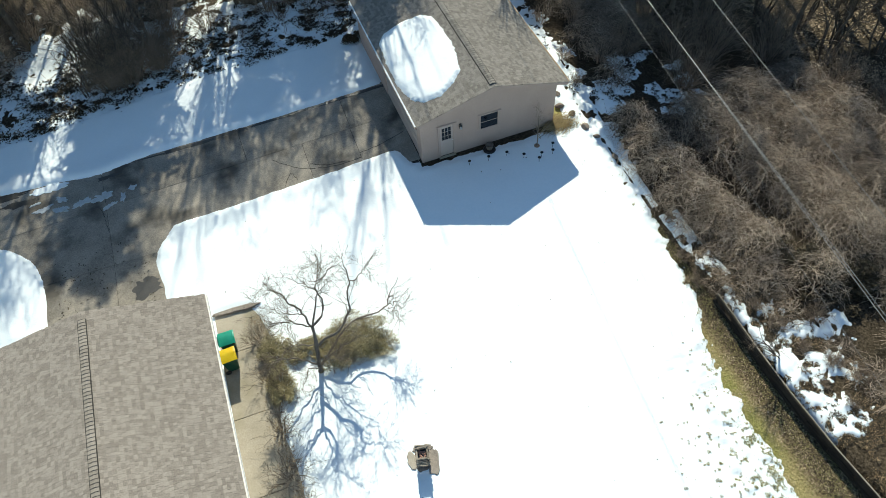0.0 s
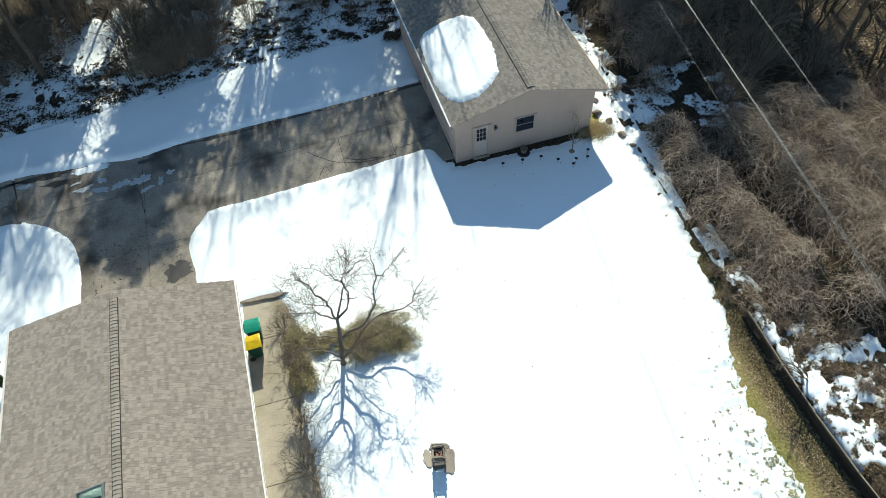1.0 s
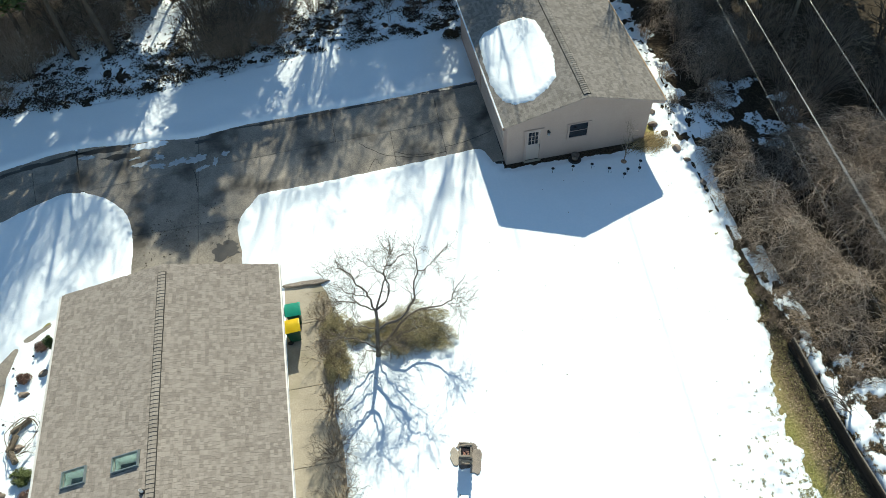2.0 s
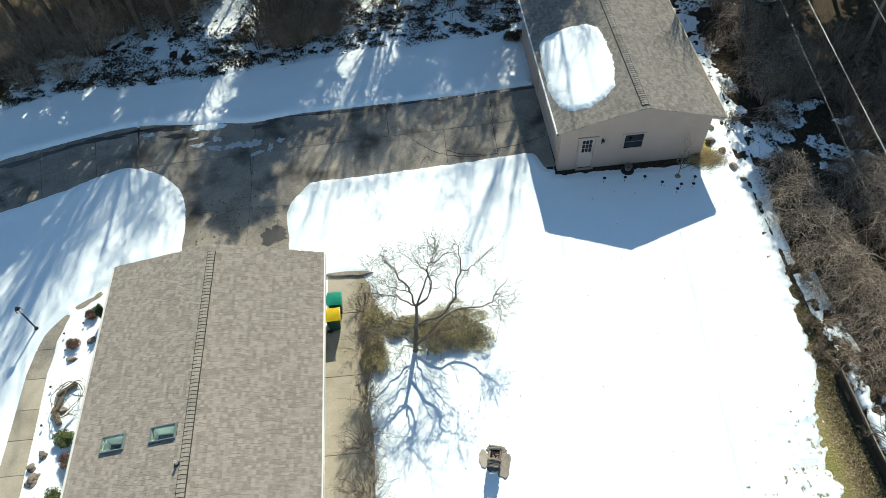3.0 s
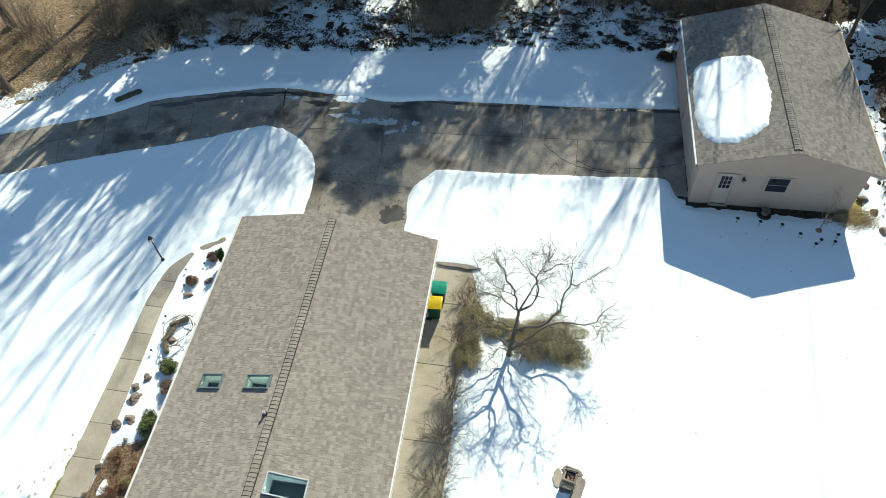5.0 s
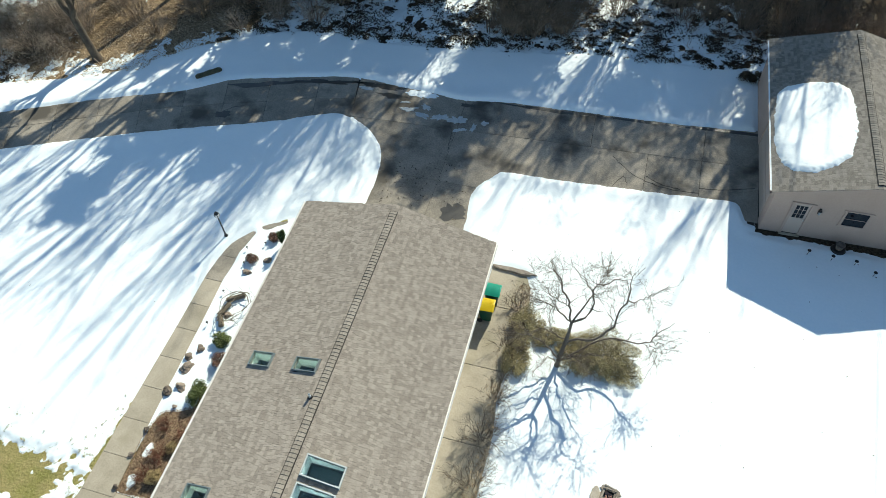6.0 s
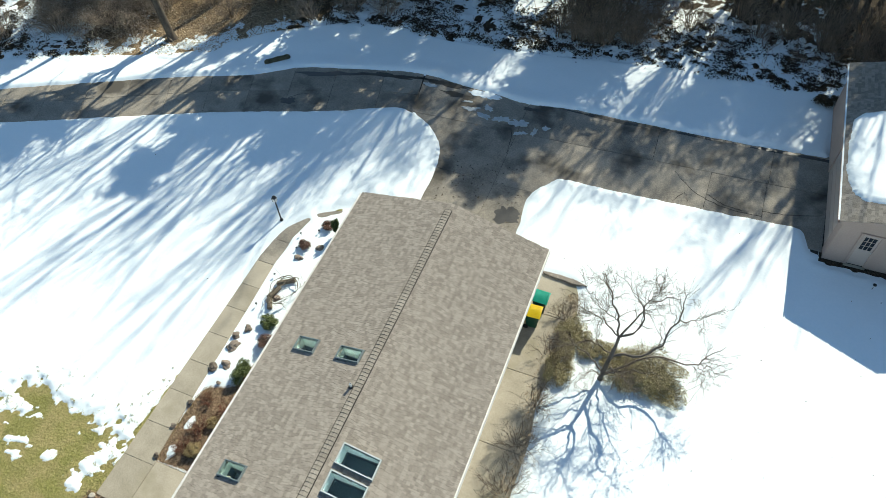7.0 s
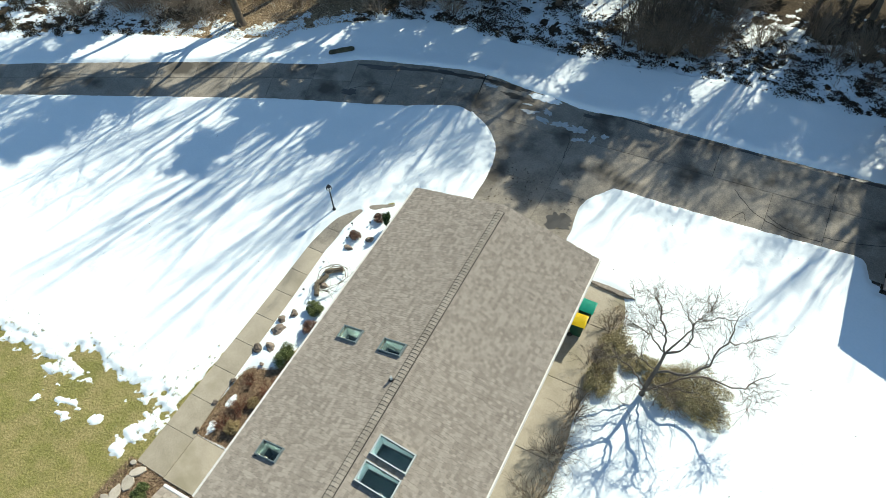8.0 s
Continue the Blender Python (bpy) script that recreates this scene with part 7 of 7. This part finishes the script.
    for i, (x, y, k) in enumerate(((-17.25, 2.7, 1.0), (-17.32, 2.17, 1.1), (-17.46, 1.66, 1.0), (-17.58, 1.28, 1.05), (-17.67, 2.88, 0.45))):
        rim = [(0.31 * k * e * math.cos(a), 0.21 * k * e * math.sin(a)) for a, e in ((0.3 + 0.7 * q + 0.15 * math.sin(7 * q + i), 1 + 0.2 * math.sin(5.1 * q + 2.3 * i)) for q in range(9))]
        thing("edging_stone", prism_mesh("edging_stone", rim, -0.05, 0.075, M["pale_stone"], 0.025), "pale flat edging stone beside the walk", "stone", "edging stones", at=pose(x, y, 0.0, 3 * (i % 3 - 1), 2, 50 + 35 * i))
    leafy_shrub("yew_shrub", -15.2, 11.85, 0.36, 0.36, 0.55, 4200, 0.03, "yew_leaf", "small round dark green yew in the snow", 21, 30, lumps=26, lobe=0.4, fuzz=0.02)
    leafy_shrub("yew_shrub", -15.0, 9.3, 0.42, 0.52, 0.6, 4600, 0.03, "yew_leaf", "low dark green yew by the mulch bed", 22, 30, lumps=26, lobe=0.4, fuzz=0.03)
    leafy_shrub("upright_evergreen", -14.7, 17.35, 0.17, 0.17, 1.25, 3600, 0.028, "needle", "narrow upright evergreen at the house corner", 23, 20, lumps=16, lobe=0.4, fuzz=0.04)
    leafy_shrub("yew_shrub", -16.46, 2.13, 0.5, 0.42, 0.5, 4200, 0.03, "yew_leaf", "low green yew beside the entrance", 24, 20)
    for i, (x, y, r, h) in enumerate(((-15.85, 16.2, 0.32, 0.4), (-15.35, 17.6, 0.32, 0.45), (-14.8, 10.95, 0.4, 0.5), (-15.0, 5.75, 0.36, 0.35), (-14.9, 7.0, 0.3, 0.3))):
        leafy_shrub("dormant_shrub", x, y, r * 0.85, r * 0.85, h, 4200, 0.02, "russet_leaf" if i < 3 else "straw", "small round dormant shrub, reddish brown" if i < 3 else "round tuft of dry russet grass in the mulch", 700 + i, 40, flat=0.9, lumps=26, lobe=0.42, fuzz=0.05)
    for i, (x, y, r, h) in enumerate(((-15.3, 6.6, 0.55, 0.5), (-14.6, 7.7, 0.5, 0.55), (-15.5, 5.7, 0.4, 0.4), (-14.3, 10.2, 0.35, 0.5), (-15.75, 7.8, 0.35, 0.3))):
        bare_shrub("bed_shrub", x, y, r, h, 34, "low dark leafless shrub in the mulch bed", 740 + i, "red_twig", 0.006, group="bare shrubs of the front bed")
    ring = base("vine_wreath", -15.35, 13.5, 0.12, "twisted bare vine trained in an open ring", "vine")
    rng = np.random.default_rng(41)
    t = np.linspace(0, 1, 24)
    for i in range(3):
        a = 0.6 + i * 0.5 + t * 5.0
        P = np.stack([0.5 * np.cos(a) * (1 + 0.25 * np.sin(4 * t + 2 * i)), (0.75 + 0.1 * i) * np.sin(a + 0.3 * i), 0.15 + 0.3 * np.sin(np.pi * t) + 0.04 * rng.normal(size=24)], 1)[None]
        part("stem", tube_mesh("stem", [(P, np.linspace(0.022, 0.009, 24)[None], 6)], M["pale_bark"]), None, ring)
        S, SR = sprout(rng, P, np.full((1, 24), 0.018), 22, 0.5, 4, 0.9, 0.2, 0.25, 0.5, 0, 1)
        part("twig_crown", tube_mesh("twig_crown", [(S, np.maximum(SR, 0.005), 3)], M["twig"]), None, ring)
    for i, (x, y, a, ln) in enumerate(((-15.62, 14.05, 35, 0.42), (-15.85, 13.35, 75, 0.36), (-15.72, 12.75, 120, 0.28))):
        lg = base("garden_log", x, y, 0.1, "short weathered log beside the trained vine", "log", "logs of the front bed", a)
        part("trunk", lathe_bm([(0.10, -ln), (0.125, -ln * 0.9), (0.115, 0), (0.12, ln * 0.9), (0.09, ln)], 12), M["pale_bark"], lg, at=pose(0, 0, 0.08, 90, 0, 90))
    for i, (x, y) in enumerate(((-16.35, 16.75), (-16.3, 14.2), (-16.25, 12.5), (-15.1, 18.1), (-15.6, 17.2), (-16.1, 15.9))):
        solar_light(x, y, "path lights in the front bed", 0.62)
    # grey slab added in place of a bluish-grey shadow on the snow
    thing("edging_stone", prism_mesh("edging_stone", ragged_outline(-4.0, 18.66, 0.95, 0.12, -0.06, 77, 0.3), -0.02, 0.14, M["stone"], 0.03), "long grey slab standing in for a shadow at the end of the patio walk", "stone", "edging stones")
    rng = np.random.default_rng(57)
    n = 4500
    x, y = rng.normal(-3.1, 0.3, n), rng.uniform(6.5, 18.2, n)
    ok = (x < -2.85 + 0.5 * (fbm(x, y, 1.2, 58) - 0.5)) & (x > -4.6) & (fbm(x, y, 0.7, 59) > 0.4)
    v = np.stack([x[ok], y[ok], np.full(ok.sum(), 0.045)], 1)
    thing("walk_litter", leaf_mesh("walk_litter", rng, v, 0.03, M["dry_leaf"], 0.25), "brown leaf crumbs under the shrubs on the concrete walk", "leaves", kind="stuff")
    # mulch chips
    rng = np.random.default_rng(51)
    chips = lambda x, y: ((outside(x, y, MULCH) < 0.05) | (outside(x, y, ENTRY_BED) < 0.0)) & (snow_field(x, y) < 0.0)
    scatter_leaves("mulch_chips", rng, 70000, chips, (-18.2, -13.2, 0.5, 9.8), 0.024, "mulch", "brown wood mulch and dead leaves in the bed", 0.02)
    # turf
    rng = np.random.default_rng(52)
    n = 90000
    x, y = rng.uniform(-34, -17.6, n), rng.uniform(-1, 7.5, n)
    x2, y2 = rng.uniform(12.6, 16, n // 2), rng.uniform(-1, 17, n // 2)
    x, y = np.concatenate([x, x2]), np.concatenate([y, y2])
    ok = (snow_field(x, y) < 0.08) & (x < wall_x(y))
    x, y = x[ok], y[ok]
    m = len(x)
    a, h = rng.uniform(0, 2 * np.pi, m), rng.uniform(0.03, 0.07, m)
    z = ground_z(x, y) - 0.01
    lean = rng.normal(size=(m, 2)) * 0.045
    v = np.stack([np.stack([x - 0.012 * np.cos(a), y - 0.012 * np.sin(a), z], 1), np.stack([x + 0.012 * np.cos(a), y + 0.012 * np.sin(a), z], 1), np.stack([x + lean[:, 0], y + lean[:, 1], z + h], 1)], 1).reshape(-1, 3)
    thing("turf", mesh_of("turf", v, np.arange(3 * m).reshape(m, 3), M["grass_blade"]), "short yellow-green winter turf showing through the snow", "grass", kind="stuff")
    # crumbs of turf and stray leaves lying on the snow
    rng = np.random.default_rng(53)
    n = 260000
    x, y = rng.uniform(9.5, 15.6, n), rng.uniform(-1, 21, n)
    z, sd = snow_top(x, y)
    ok = (sd > 0.01) & (sd < 2.6) & (fbm(x, y, 0.17, 44, 2, 0.5) > 0.84 + 0.05 * np.clip(13.8 - x, 0, 5) - 0.22 * step(10, 5, y) - 0.14 * step(0.45, 0.0, sd) + 0.1 * step(10, 13, y))
    v = np.stack([x[ok], y[ok], z[ok] + 0.015], 1)
    thing("turf_crumbs", leaf_mesh("turf_crumbs", rng, v, 0.024, M["grass_blade"], 0.3), "crumbs of turf showing through the thinning snow", "grass", kind="stuff")
    n = 90000
    x, y = rng.uniform(-30, -17.6, n), rng.uniform(3.5, 9, n)
    z, sd = snow_top(x, y)
    ok = (sd > 0.01) & (fbm(x, y, 0.17, 46, 2, 0.5) > 0.68 + 0.16 * np.clip(sd, 0, 3))
    v = np.stack([x[ok], y[ok], z[ok] + 0.015], 1)
    thing("west_turf_crumbs", leaf_mesh("west_turf_crumbs", rng, v, 0.022, M["grass_blade"], 0.3), "crumbs of turf at the thawing edge of the west lawn", "grass", kind="stuff")
    n = 520
    x, y = rng.uniform(-30, 15, n), rng.uniform(3, 26, n)
    z, sd = snow_top(x, y)
    ok = (sd > 0.15) & (rng.uniform(size=n) < np.where(x > -4, 0.35, 0.12))
    v = np.stack([x[ok], y[ok], z[ok] + 0.012], 1)
    thing("stray_leaves", leaf_mesh("stray_leaves", rng, v, 0.04, M["dark_leaf"], 0.3), "single dead leaves scattered on the snow", "leaves", kind="stuff")
    n = 260
    x, y = rng.uniform(-11.6, -7.2, n), rng.uniform(19.5, 24.5, n)
    ok = (fbm(x, y, 0.9, 96) > 0.5)
    v = np.stack([x[ok], y[ok], np.full(ok.sum(), 0.045)], 1)
    thing("drive_leaves", leaf_mesh("drive_leaves", rng, v, 0.055, M["dark_leaf"], 0.3), "small dark wet leaves on the driveway", "leaves", kind="stuff")
    # cables over the bank
    for i, (xa, ya, xb, yb, z, r) in enumerate(((13.91, 18.44, 12.65, 4.69, 11.0, 0.0085), (13.96, 18.44, 12.81, 4.69, 10.92, 0.007), (16.0, 17.5, 14.83, 7.2, 11.0, 0.0075), (13.4, 19.7, 11.92, 5.05, 10.5, 0.003))):
        d = (xb - xa) / (yb - ya)
        ys = np.linspace(-45, 95, 41)
        P = np.stack([xa + d * (ys - ya), ys, z + ((ys - 15) / 60) ** 2 * 0.9], 1)[None]
        thing("overhead_cable", tube_mesh("overhead_cable", [(P, np.full((1, 41), r), 6)], M["wire"]), "thin overhead utility cable above the thicket", "cable", "overhead cables")


M["yew_bark"] = material("yew_bark", (0.03, 0.032, 0.018), (0.13, 0.12, 0.075), 0.25, 0.04, 0.95, 0.7, depth=0.03)
M["pale_stone"] = material("pale_stone", (0.30, 0.27, 0.22), (0.52, 0.47, 0.40), 0.25, 0.03, 0.9, 0.4, pieces="object", spread=0.12)
M["straw"] = material("straw", (0.22, 0.16, 0.08), (0.48, 0.38, 0.20), 0.5, 0.05, 0.9, 0, pieces="island", spread=0.25)

build_yard()
build_woods()
